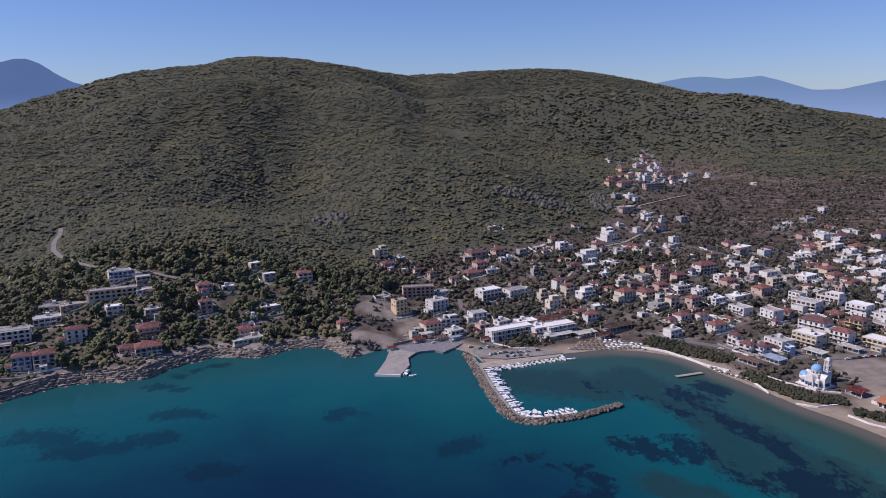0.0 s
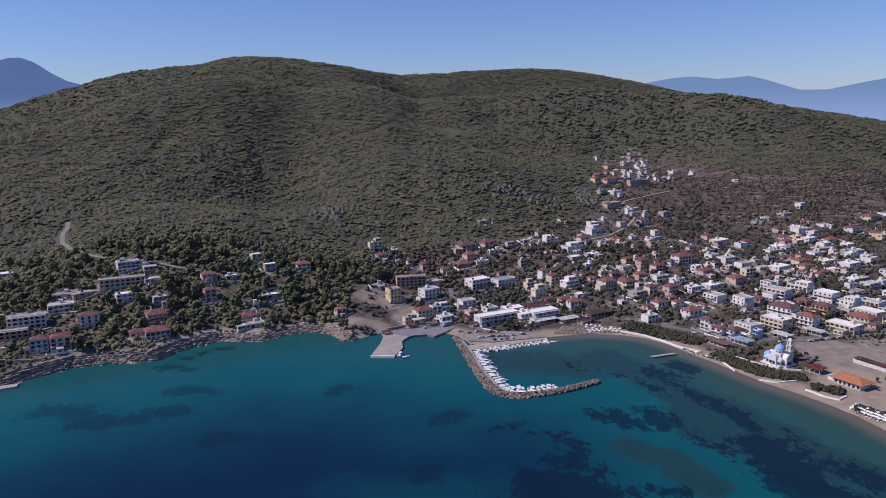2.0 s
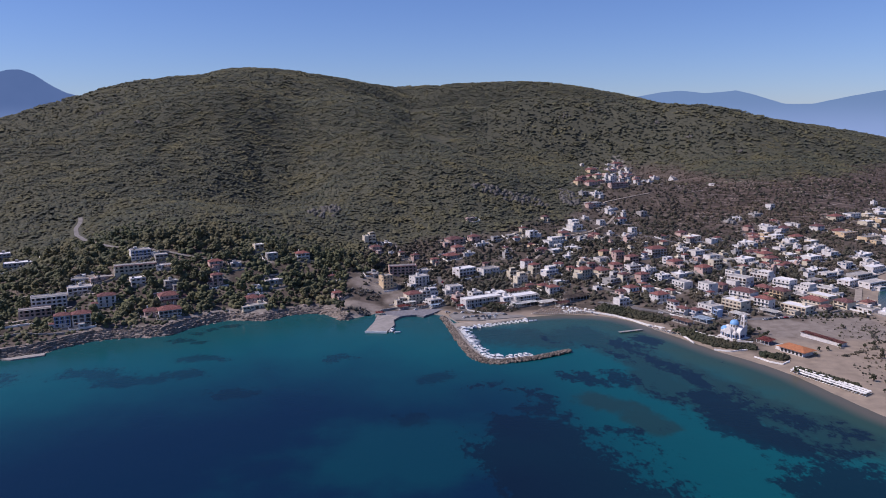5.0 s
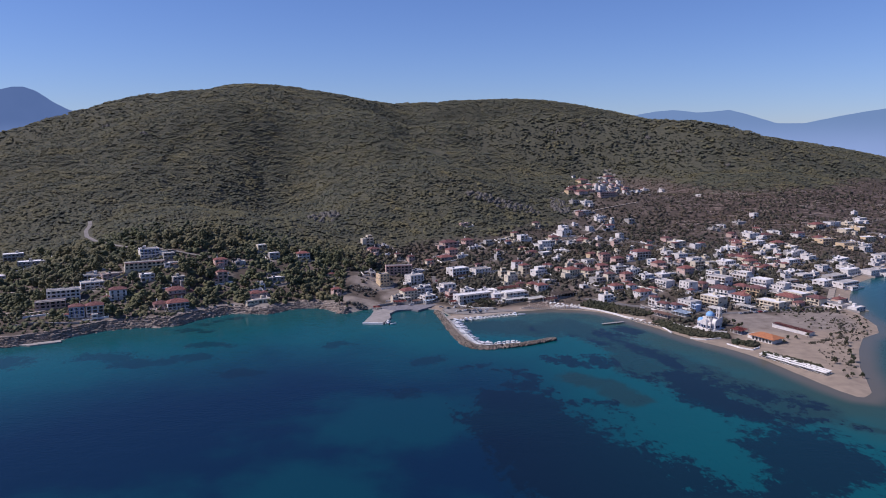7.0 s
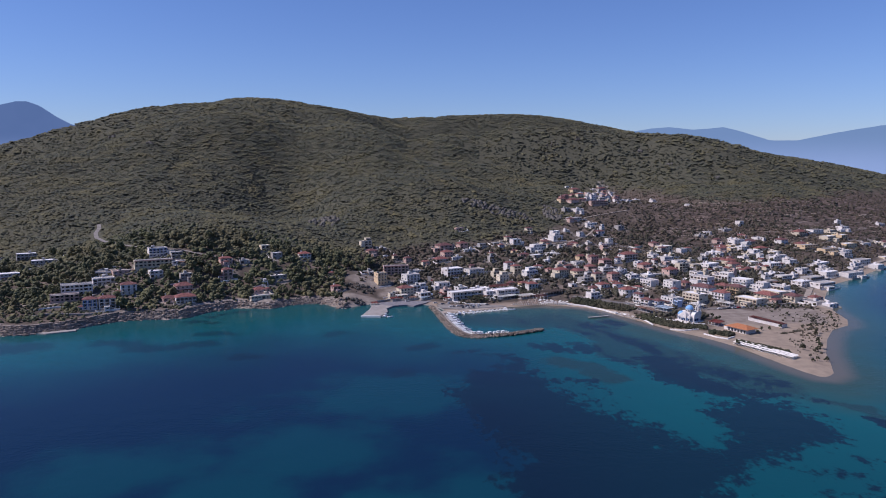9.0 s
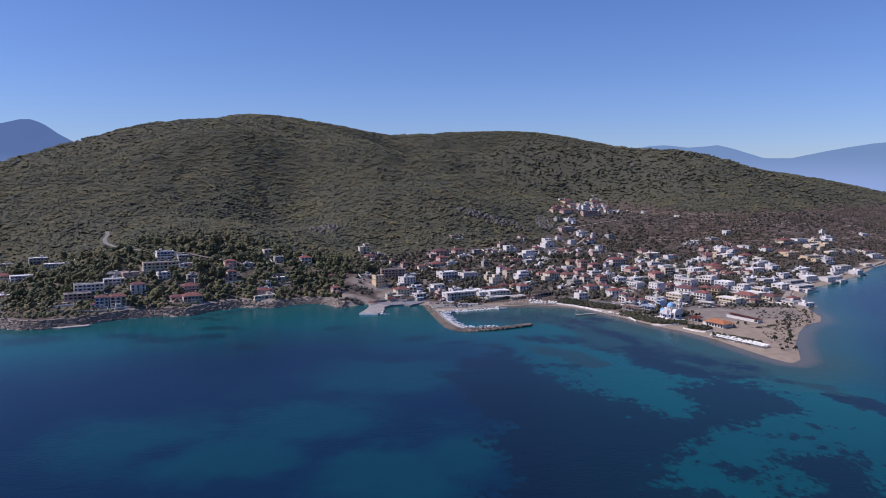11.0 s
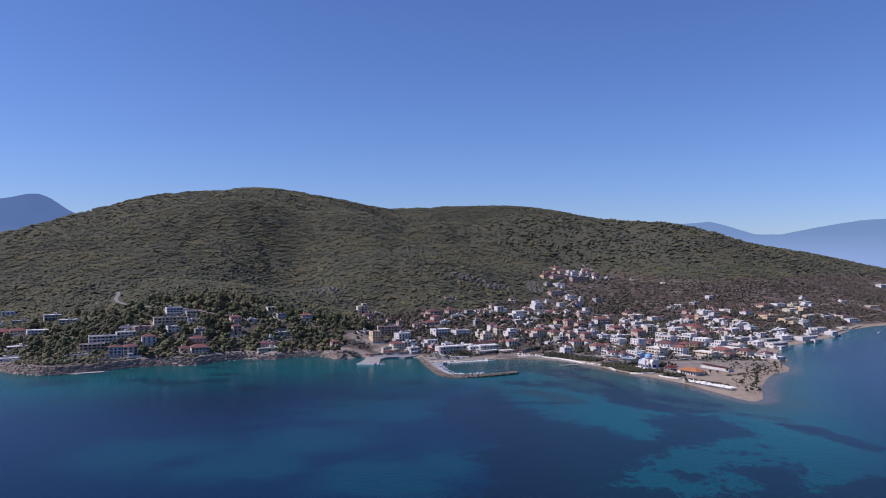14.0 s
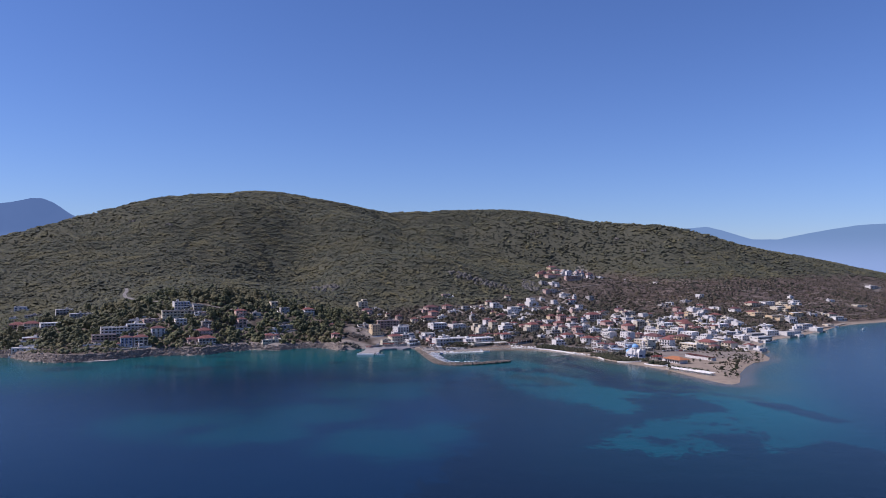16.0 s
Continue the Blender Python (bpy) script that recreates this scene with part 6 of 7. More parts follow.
def jetty():
    a, b = Vector((156, 472, 0)), Vector((177, 479, 0))
    long = (b - a).length
    root = thing("jetty", Matrix.Translation((*a.xy, 0)) @ pose(0, 0, 0, 0, 0, math.degrees(math.atan2(b.y - a.y, b.x - a.x))), "small weathered wooden bathing jetty", "jetty")
    for i in range(int(long / 1.5)):
        part("deck_board", box(i * 1.5 + 0.03, i * 1.5 + 1.47, -1.5, 1.5, 0.75, 0.9), M_CONCRETE, root)
    for i in range(5):
        for s in (-1.3, 1.3):
            part("pile", lathe([(0.15, -2), (0.15, 0.75)], 8), M_WOOD, root, "", pose(1 + i * (long - 2) / 4, s, 0))


jetty()


# ---- boats ----
def boat(length, beam, cabin, hull, label):
    """A motor boat lying along +x (bow), waterline at z = 0."""
    root = thing("motor_boat", pose(0, -600, 0), label, "boat", "boats in the little harbour")
    bm = bmesh.new()
    n = 9
    rows = []
    for i in range(n + 1):
        u = i / n
        half = beam / 2 * (0.86 + 0.14 * math.sin(u * 3)) * (1 - max(0, (u - 0.45) / 0.55) ** 2.2)
        x = -length / 2 + length * u
        sheer = 0.75 + 0.35 * u * u
        rows.append([bm.verts.new(p) for p in ((x, -half, sheer), (x, -half * 0.92, 0.1), (x, -half * 0.45, -0.35 + 0.3 * u * u), (x, half * 0.45, -0.35 + 0.3 * u * u), (x, half * 0.92, 0.1), (x, half, sheer))])
    for a, b in zip(rows, rows[1:]):
        for i in range(5):
            bm.faces.new((a[i], b[i], b[i + 1], a[i + 1]))
    bm.faces.new(rows[0])
    bmesh.ops.remove_doubles(bm, verts=bm.verts, dist=0.005)
    bmesh.ops.recalc_face_normals(bm, faces=bm.faces)
    part("hull", bm, hull, root)
    bm = bmesh.new()
    top = [(-length / 2 + length * i / n, beam / 2 * 0.93 * (0.86 + 0.14 * math.sin(i / n * 3)) * (1 - max(0, (i / n - 0.45) / 0.55) ** 2.2), 0.62 + 0.35 * (i / n) ** 2) for i in range(n)]
    left, right = [bm.verts.new((x, h, z)) for x, h, z in top], [bm.verts.new((x, -h, z)) for x, h, z in top]
    for i in range(n - 1):
        bm.faces.new((right[i], right[i + 1], left[i + 1], left[i]))
    part("deck", bm, M_GEL, root)
    if cabin:
        house_ = part("cabin", box(-0.08 * length, 0.24 * length, -beam * 0.33, beam * 0.33, 0.62, 1.65, 0.16), M_GEL, root)
        part("windscreen", box(-0.085 * length, 0.215 * length, -beam * 0.312, beam * 0.312, 1.15, 1.48, 0.05), M_GLASS, house_, "dark cabin windows")
        part("hardtop", box(-0.2 * length, 0.14 * length, -beam * 0.3, beam * 0.3, 1.7, 1.8), M_GEL, house_)
    else:
        part("windscreen", box(0.05 * length, 0.09 * length, -beam * 0.36, beam * 0.36, 0.75, 1.2), M_GLASS, root)
        part("bench", box(-0.36 * length, -0.26 * length, -beam * 0.36, beam * 0.36, 0.62, 0.95), M_CANVAS, root)
    part("outboard_motor", box(-length / 2 - 0.45, -length / 2 - 0.02, -0.22, 0.22, -0.1, 1.15, 0.04), M_RUBBER, root)
    return root


FLEET = [boat(6.2, 2.2, False, M_GEL, "small white open motor boat moored in the harbour"), boat(8.2, 2.8, True, M_GEL, "white cabin motor boat moored in the harbour"),
         boat(5.2, 1.9, False, M_GEL, "little white rowing boat with a motor"), boat(7.0, 2.5, True, M_NAVY, "motor boat with a dark blue hull and white deck"), boat(11.5, 3.7, True, M_GEL, "large white cabin cruiser moored in the harbour")]
brng = random.Random(5)
LONG = (6.2, 8.2, 5.2, 7.0, 11.5)
berths = []


def moor(i, kind, jitter=8):
    """Stern to the walkway, bow into the harbour."""
    n = MOLE_SIDE[i]
    p = MOLE_LINE[i] + n * (2.6 + 0.56 * LONG[kind])
    berths.append((p[0], p[1], math.degrees(math.atan2(n[1], n[0])) + brng.uniform(-jitter, jitter), kind))


for i in np.linspace(38, 118, 25) + np.random.default_rng(3).uniform(-0.9, 0.9, 25):
    moor(int(i), brng.choice([0, 0, 1, 1, 3, 0]))
for i, kind in zip(np.linspace(124, 158, 10), (1, 0, 4, 1, 0, 1, 3, 1, 1, 0)):
    moor(int(i), kind, 5)
for i in range(15):      # along the marina quay
    u = i / 14
    berths.append((34 + 52 * u, 491.6 + 21.5 * u - 0.4, brng.uniform(-80, -50), brng.choice([0, 0, 1, 2, 2, 3])))
berths += [(-26.5, 488, 75, 1), (-22, 482, 20, 2), (92, 511, 5, 0), (690, 800, 30, 1), (31, 486, -30, 2)]
for i, (x, y, turn, kind) in enumerate(berths):
    copy_thing(FLEET[kind], pose(x, y, 0.05, 0, 0, turn)).scale = (1.15, 1.15, 1.15)
for b in FLEET:
    for o in (*b.children_recursive, b):
        bpy.data.objects.remove(o)


# ---- parked cars ----
def car(paint_, label):
    root = thing("parked_car", pose(0, -600, 0), label, "car", "parked cars")
    bm = bmesh.new()
    prof = [(-2.05, 0.35), (-2.1, 0.8), (-1.95, 0.92), (-1.1, 0.95), (1.0, 0.92), (1.9, 0.8), (2.1, 0.6), (2.08, 0.35)]
    l, r = [[bm.verts.new((x, s, z)) for x, z in prof] for s in (-0.85, 0.85)]
    bm.faces.new(l)
    bm.faces.new(r[::-1])
    for i in range(len(prof)):
        j = (i + 1) % len(prof)
        bm.faces.new((l[j], l[i], r[i], r[j]))
    bmesh.ops.recalc_face_normals(bm, faces=bm.faces)
    part("body", bm, paint_, root)
    part("glasshouse", box(-1.75, 0.85, -0.78, 0.78, 0.93, 1.36, 0.22), M_GLASS, root)
    part("roof_panel", box(-1.5, 0.6, -0.56, 0.56, 1.362, 1.44, 0.06), paint_, root)
    for x in (-1.3, 1.3):
        for s in (-0.8, 0.8):
            wheel = part("wheel", lathe([(0.31, -0.1), (0.33, -0.06), (0.33, 0.06), (0.31, 0.1)], 10), M_RUBBER, root, "", pose(x, s, 0.33, 90, 0, 0))
    return root


CARS = [car(m, f"parked {n} hatchback car") for m, n in zip(M_CARS, ("white", "grey", "red", "dark"))]
crng = random.Random(9)
spots = [(34 + 3.9 * i + crng.uniform(-1, 1), 521 + 0.8 * i + crng.uniform(-1, 1.5), crng.choice([20, 65, 80, 200])) for i in range(8)] + [(46 + 4.8 * i, 516.5 + 0.9 * i, 70 + crng.uniform(-15, 15)) for i in range(4)] + [(27, 535, 40), (70, 529, 20), (33, 538, 60), (20, 540, 20)]
spots += [(285 + 5 * i, 497 + 1.2 * i, 14) for i in range(6)] + [(262, 497, 25), (345, 507, 10), (228, 507, -20), (205, 523, -35)]
spots += [(318, 668 - 9 * i, 88) for i in range(3)] + [(24, 600, 100), (17, 622, 95), (-8, 550, 30)]
for i, (x, y, turn) in enumerate(spots):
    copy_thing(CARS[crng.choice([0, 0, 1, 1, 2, 3])], pose(x, y, max(at_ground(x, y) + 0.05, 1.27) + (0.25 if i >= 16 else 0.0), 0, 0, turn))
for b in CARS:
    for o in (*b.children_recursive, b):
        bpy.data.objects.remove(o)


# ---- beach umbrellas and loungers ----
def umbrella(cover, radius, height, label):
    root = thing("beach_umbrella", pose(0, -600, 0), label, "umbrella", "umbrellas on the sand")
    part("canopy", lathe([(radius, height - 0.55), (radius * 0.98, height - 0.42), (radius * 0.5, height - 0.1), (0.04, height + 0.12)], 8), cover, root)
    part("pole", lathe([(0.05, -0.5), (0.05, height - 0.1)], 6), M_WOOD, root)
    return root


def lounger_mesh():
    bm = bmesh.new()
    add_box(bm, -0.32, 0.32, -0.9, 0.5, 0.28, 0.36)
    v = [bm.verts.new(p) for p in ((-0.32, 0.5, 0.28), (0.32, 0.5, 0.28), (0.32, 1.0, 0.72), (-0.32, 1.0, 0.72), (-0.32, 0.5, 0.36), (0.32, 0.5, 0.36), (0.32, 0.96, 0.79), (-0.32, 0.96, 0.79))]
    for f in ((0, 3, 2, 1), (4, 5, 6, 7), (0, 1, 5, 4), (2, 3, 7, 6), (1, 2, 6, 5), (3, 0, 4, 7)):
        bm.faces.new([v[i] for i in f])
    for x in (-0.28, 0.22):
        for y in (-0.8, 0.4):
            add_box(bm, x, x + 0.06, y, y + 0.06, -0.1, 0.28)
    me = bpy.data.meshes.new("sun_lounger")
    bm.to_mesh(me)
    bm.free()
    me.materials.append(M_CANVAS)
    return me


LOUNGER = lounger_mesh()
STRAW = umbrella(M_STRAW, 1.35, 2.5, "straw beach umbrella on the harbour beach")
SUNNY = umbrella(M_CANVAS, 1.4, 2.5, "white beach umbrella on the sand")
urng = random.Random(2)


def inside(x, y, poly):
    odd = False
    for (ax, ay), (bx, by) in zip(poly, poly[1:] + poly[:1]):
        if (ay > y) != (by > y) and x < ax + (bx - ax) * (y - ay) / (by - ay):
            odd = not odd
    return odd


def set_up(x, y, kind, turn):
    z = at_ground(x, y)
    copy_thing(kind, pose(x, y, z - 0.05, 0, 0, urng.uniform(0, 45)))
    a, b = math.cos(radians(turn)), math.sin(radians(turn))
    for s in (-0.95, 0.95):
        lo = put("sun_lounger", LOUNGER, None, pose(x + a * s, y + b * s, z + 0.05, 0, 0, turn), "pale sun lounger under a beach umbrella")
        tagged(lo, "", "sun lounger", "loungers on the sand")


BEACH = [(92, 531), (104, 543), (120, 549), (136, 546), (149, 538), (150, 529), (131, 531.5), (108, 531.5)]
for j in range(7):
    for i in range(17):
        x, y = 90 + 3.7 * i + 1.2 * (j % 2), 529.5 + 3.3 * j
        if inside(x, y, BEACH):
            set_up(x, y, STRAW if x < 121 or urng.random() < 0.25 else SUNNY, urng.uniform(-15, 15))
for j in range(3):
    for i in range(24):
        u = i / 23
        x, y = 246.5 + 21 * u + 2.6 * j, 372 - 47 * u + 1.6 * j
        if urng.random() < 0.93:
            set_up(x + urng.uniform(-0.3, 0.3), y + urng.uniform(-0.3, 0.3), SUNNY, -65 + urng.uniform(-10, 10))
for i in range(9):
    set_up(184.5 + 1.9 * i + urng.uniform(-0.6, 0.6), 487 - 3.0 * i + urng.uniform(-1.5, 1.5), STRAW if i % 3 else SUNNY, -50)
for b in (STRAW, SUNNY):
    for o in (*b.children_recursive, b):
        bpy.data.objects.remove(o)


# ---- small houses and sheds that fill the lanes between ----
def built_up(x, y):
    town = smooth(x, -30, 10) * smooth(-x, -500, -440) * smooth(y - 0.35 * (x - 150), 520, 560) * smooth(-y, -850, -740)
    return town * (1 - 0.6 * smooth(-x, -150, -40)) * smooth(inland(x, y), 45, 75)


irng = np.random.default_rng(77)
fresh = []
for _ in range(2600):
    x, y = float(irng.uniform(0, 500)), float(irng.uniform(530, 850))
    w, d = float(irng.uniform(5.5, 9.5)), float(irng.uniform(4.5, 7))
    if irng.random() > built_up(x, y) or hills(np.array([x]), np.array([y]))[0] > 60:
        continue
    if any((x - hx) ** 2 + (y - hy) ** 2 < (0.80 * r + 0.42 * w) ** 2 for hx, hy, r in HOUSES) or any((((p - (x, y)) ** 2).sum(1) < (h + 0.6 * w) ** 2).any() for p, h in LINES):
        continue
    rot = (-62 if x > 190 and y < 700 and irng.random() < 0.6 else 28) + float(irng.uniform(-8, 8))
    house(x, y, w, d, int(irng.choice([1, 1, 2])), rot, str(irng.choice(["white", "cream", "pink", "white", "cream", "grey"])), str(irng.choice(["flat", "flat", "tile"])))
    fresh.append(1)
    if len(fresh) >= 65:
        break


# ---- paved yards and garden walls round the houses ----
yards = np.zeros(gx.shape)
for x, y, w, d, rot in LOTS:
    i0, i1, j0, j1 = *np.searchsorted(ys, (y - 30, y + 30)), *np.searchsorted(xs, (x - 30, x + 30))
    near = np.hypot(gx[i0:i1, j0:j1] - x, gy[i0:i1, j0:j1] - y)
    yards[i0:i1, j0:j1] = np.maximum(yards[i0:i1, j0:j1], smooth(-near, -0.5 * math.hypot(w, d) - 9, -0.5 * math.hypot(w, d) - 1))
paint(land_mesh, "yard", yards)


def garden_walls(lots, material, label, seed):
    rng = random.Random(seed)
    bm = bmesh.new()
    for x, y, w, d, rot in lots:
        c, s = math.cos(radians(rot)), math.sin(radians(rot))
        a, b, front = w / 2 + rng.uniform(1.5, 4), d / 2 + rng.uniform(1.5, 4), -d / 2 - rng.uniform(3.5, 7)
        corners = [(-a, front), (a, front), (a, b), (-a, b)]
        for i in rng.sample(range(4), rng.choice([2, 2, 3])):
            (u0, v0), (u1, v1) = corners[i], corners[(i + 1) % 4]
            n = max(2, int(math.hypot(u1 - u0, v1 - v0) / 4))
            high, last = rng.uniform(0.9, 1.7), None
            t = math.atan2(v1 - v0, u1 - u0) + radians(rot)
            ox, oy = -0.15 * math.sin(t), 0.15 * math.cos(t)
            u, v = np.linspace(u0, u1, n + 1), np.linspace(v0, v1, n + 1)
            pxs, pys = x + c * u - s * v, y + s * u + c * v
            for px, py, z in zip(pxs, pys, np.maximum(ground_height(pxs, pys), 0.3)):
                ring = [bm.verts.new(p) for p in ((px - ox, py - oy, z - 0.8), (px - ox, py - oy, z + high), (px + ox, py + oy, z + high), (px + ox, py + oy, z - 0.8))]
                if last:
                    for k_ in range(3):
                        bm.faces.new((last[k_], ring[k_], ring[k_ + 1], last[k_ + 1]))
                last = ring
    return tagged(part("garden_walls", bm, material), label, "garden walls", kind="structure")


near_lots = [l for l in LOTS if l[1] < 860 and l[0] > -480]
garden_walls(near_lots[::2], white_wall, "whitewashed garden walls round the town houses", 3)
garden_walls(near_lots[1::2], M_CONCRETE, "grey rendered garden walls round the town houses", 4)

# ---- palms in the hotel garden ----
def palm(tall, seed):
    rng = random.Random(seed)
    root = thing("palm_tree", pose(0, -600, 0), "green garden palm before the beach hotel", "palm", "palms in the hotel garden")
    part("trunk", lathe([(0.28, -0.6), (0.2, 0.6), (0.17, tall * 0.6), (0.2, tall)], 8), M_BARK, root)
    bm = bmesh.new()
    for i in range(22):
        a, up, long = i * 2.4 + rng.uniform(-0.2, 0.2), rng.uniform(-0.2, 1.0), rng.uniform(1.8, 2.5)
        last = None
        for j in range(5):
            u = j / 4
            r, z = long * u, tall + up * 1.3 * u - 1.9 * u * u
            half = 0.34 * math.sin(math.pi * (0.12 + 0.8 * u))
            pts = [bm.verts.new((r * math.cos(a) - k_ * half * math.sin(a), r * math.sin(a) + k_ * half * math.cos(a), z - 0.12 * abs(k_))) for k_ in (-1, 0, 1)]
            if last:
                for k_ in (0, 1):
                    bm.faces.new((last[k_], last[k_ + 1], pts[k_ + 1], pts[k_]))
            last = pts
    part("fronds", bm, M_HEDGE, root)
    return root


PALMS = [palm(4.5, 1), palm(5.6, 2), palm(3.6, 3)]
for i, (x, y) in enumerate([(56, 543), (60, 546), (64, 544), (68, 547), (62, 540), (71, 543), (53, 547), (75, 546), (48, 541), (66, 551), (80, 545)]):
    copy_thing(PALMS[i % 3], pose(x, y, at_ground(x, y), 0, 0, 50 * i))
for b in PALMS:
    for o in (*b.children_recursive, b):
        bpy.data.objects.remove(o)

# ---- trees and scrub between the houses ----
HOUSES = np.array(HOUSES)


def free_of(x, y, margin=0.0):
    """True where no house, road or wall stands."""
    ok = np.ones(np.shape(x), bool)
    for hx, hy, reach in HOUSES:
        ok &= (x - hx) ** 2 + (y - hy) ** 2 > (reach * 0.85 + margin) ** 2
    for pts, half in LINES:
        for px, py in pts[::2]:
            ok &= (x - px) ** 2 + (y - py) ** 2 > (half + 1.5 + margin) ** 2
    return ok


def open_front(x, y, deep=24.0):
    """True where a tall tree would not stand before a house that looks out to sea."""
    ok = np.ones(np.shape(x), bool)
    for hx, hy, reach in HOUSES:
        ok &= ~((np.abs(x - hx - 0.35 * (hy - y)) < reach * 0.95) & (hy - y > 0) & (hy - y < deep + reach))
    return ok


def crown(seed, lumps, radius, tall, flat, material):
    """A crown of many uneven leaf clumps round a few limbs."""
    rng = np.random.default_rng(seed)
    a, u = rng.random(lumps) * 2 * math.pi, rng.random(lumps) ** 0.6
    up = rng.random(lumps)
    r = radius * u * np.sqrt(1 - 0.75 * up)
    cen = np.stack([r * np.cos(a), r * np.sin(a), tall * (0.42 + 0.55 * up)], 1)
    return clumps("crown", cen, radius * rng.uniform(0.16, 0.34, lumps), material, flat, seed, 24, 0.45)


def trunk(tall, thick, seed):
    rng = random.Random(seed)
    bm = bmesh.new()
    lean = rng.uniform(-0.4, 0.4)
    rows = []
    for i in range(5):
        u = i / 4
        rows.append([bm.verts.new((lean * u * u + thick * (1 - 0.6 * u) * math.cos(t), 0.3 * lean * u + thick * (1 - 0.6 * u) * math.sin(t), -0.8 + (tall * 0.75 + 0.8) * u)) for t in np.linspace(0, 2 * math.pi, 7)[:-1]])
    for a, b in zip(rows, rows[1:]):
        for i in range(6):
            bm.faces.new((a[i], a[(i + 1) % 6], b[(i + 1) % 6], b[i]))
    for k_ in range(4):
        t, z = rng.uniform(0, 6.28), tall * rng.uniform(0.3, 0.5)
        d_ = Vector((math.cos(t), math.sin(t), 0.9)) * tall * 0.28
        o = Vector((lean * 0.25, 0, z))
        ring = [[bm.verts.new(o + d_ * u + Vector((w * math.cos(s), w * math.sin(s), 0))) for s in (0, 2.1, 4.2)] for u, w in ((0, thick * 0.5), (1, thick * 0.15))]
        for i in range(3):
            bm.faces.new((ring[0][i], ring[0][(i + 1) % 3], ring[1][(i + 1) % 3], ring[1][i]))
    return bm


def tree(name, seed, tall, radius, lumps, flat, material, label, group):
    root = thing(name, pose(0, -600, 0), label, "tree", group)
    part("trunk", trunk(tall, 0.055 * radius + 0.08, seed), M_BARK, root)
    put("crown", crown(seed, lumps, radius, tall, flat, material), root)
    return root


PINES = [tree("pine_tree", 31 + i, 8.0 + i, 3.3 + 0.4 * i, 58, 0.75, M_PINE, "green umbrella pine among the villas", "pines above the shore") for i in range(3)]
OLIVES = [tree("olive_tree", 41 + i, 5.0 + 0.7 * i, 2.6 + 0.3 * i, 36, 0.85, M_OLIVE, "grey-green olive tree in a town garden", "garden trees") for i in range(3)]
SHORE_TREES = [tree("tamarisk_tree", 51 + i, 4.2 + 0.6 * i, 2.0 + 0.4 * i, 20, 1.0, M_HEDGE, "dark tamarisk tree standing on the sand", "trees on the spit") for i in range(2)]
trng = random.Random(14)


def plant(kind, x, y, size=1.0):
    m = pose(x, y, at_ground(x, y) - 0.1, 0, 0, trng.uniform(0, 360))
    ob = copy_thing(kind, m)
    ob.scale = (size, size, size * trng.uniform(0.9, 1.1))
    return ob


# pines on the western shore slope
x, y, rng = scatter(-470, -50, 480, 665, 6.6, 31)
s = inland(x, y)
ok = free_of(x, y, 0.5) & open_front(x, y) & (s > 9) & (rng.random(len(x)) < np.where(x < -340, 0.6, 0.85)) & ~((x > -75) & (y > 540) & (y < 630))
px, py = x[ok], y[ok]
order = rng.permutation(len(px))
for i in order[:240]:
    plant(PINES[trng.randrange(3)], px[i], py[i], trng.uniform(0.8, 1.2))
rest = order[240:]
# garden trees in the town
x, y, rng = scatter(-70, 520, 540, 920, 11.5, 32)
s = inland(x, y)
ok = free_of(x, y, 0.3) & (s > 26) & (rng.random(len(x)) < 0.8) & (wooded(x, y) < 0.3) & ~((x > 255) & (y < 500)) & ~((x < -5) & (y < 630) & (y > 540))
tx, ty = x[ok], y[ok]
torder = rng.permutation(len(tx))
for i in torder[:110]:
    plant(OLIVES[trng.randrange(3)], tx[i], ty[i], trng.uniform(0.7, 1.2))
# lone trees on the spit and round the sandy lots
for x, y, size in [(288, 350, 1.1), (290, 321, 0.9), (279, 319, 0.7), (284, 322, 0.7), (298, 347, 1.0), (304, 356, 1.0), (312, 374, 1.1), (322, 396, 1.1), (327, 404, 0.9), (345, 428, 0.8), (247, 368, 1.0),
                   (304, 418, 0.8), (293, 414, 0.8), (286, 413, 0.8), (277, 400, 0.7), (332, 423, 0.8), (323, 419, 0.7), (365, 450, 0.8), (372, 464, 0.8), (378, 478, 0.7), (362, 440, 0.7), (283, 330, 0.5), (340, 412, 0.6), (335, 470, 0.7),
                   (262, 447, 0.9), (268, 455, 0.8), (259, 441, 0.8), (264, 462, 0.8), (-74, 538, 1.9), (246, 398, 0.9)]:
    plant(SHORE_TREES[trng.randrange(2)], x, y, size)
for i in range(16):      # a row of clipped trees along the road
    plant(SHORE_TREES[i % 2], 312 + 4.6 * i, 500 + 0.6 * i, 0.8)
for b in PINES + OLIVES + SHORE_TREES:
    for o in (*b.children_recursive, b):
        bpy.data.objects.remove(o)


def thicket(name, x, y, r, material, label, seed, twins=2):
    rng = np.random.default_rng(seed)
    z = ground_height(x, y)
    cen = [np.stack([x, y, z + r * 0.35], 1)]
    size = [r * 0.9]
    for i in range(twins):
        cen.append(np.stack([x + rng.normal(0, 0.5, len(x)) * r, y + rng.normal(0, 0.5, len(x)) * r, z + r * rng.uniform(0.3, 1.15, len(x))], 1))
        size.append(r * rng.uniform(0.35, 0.62, len(x)))
    tagged(new(name, clumps(name, np.concatenate(cen), np.concatenate(size), material, 0.8, seed, 40, 0.48)), label, "shrubs", kind="stuff")


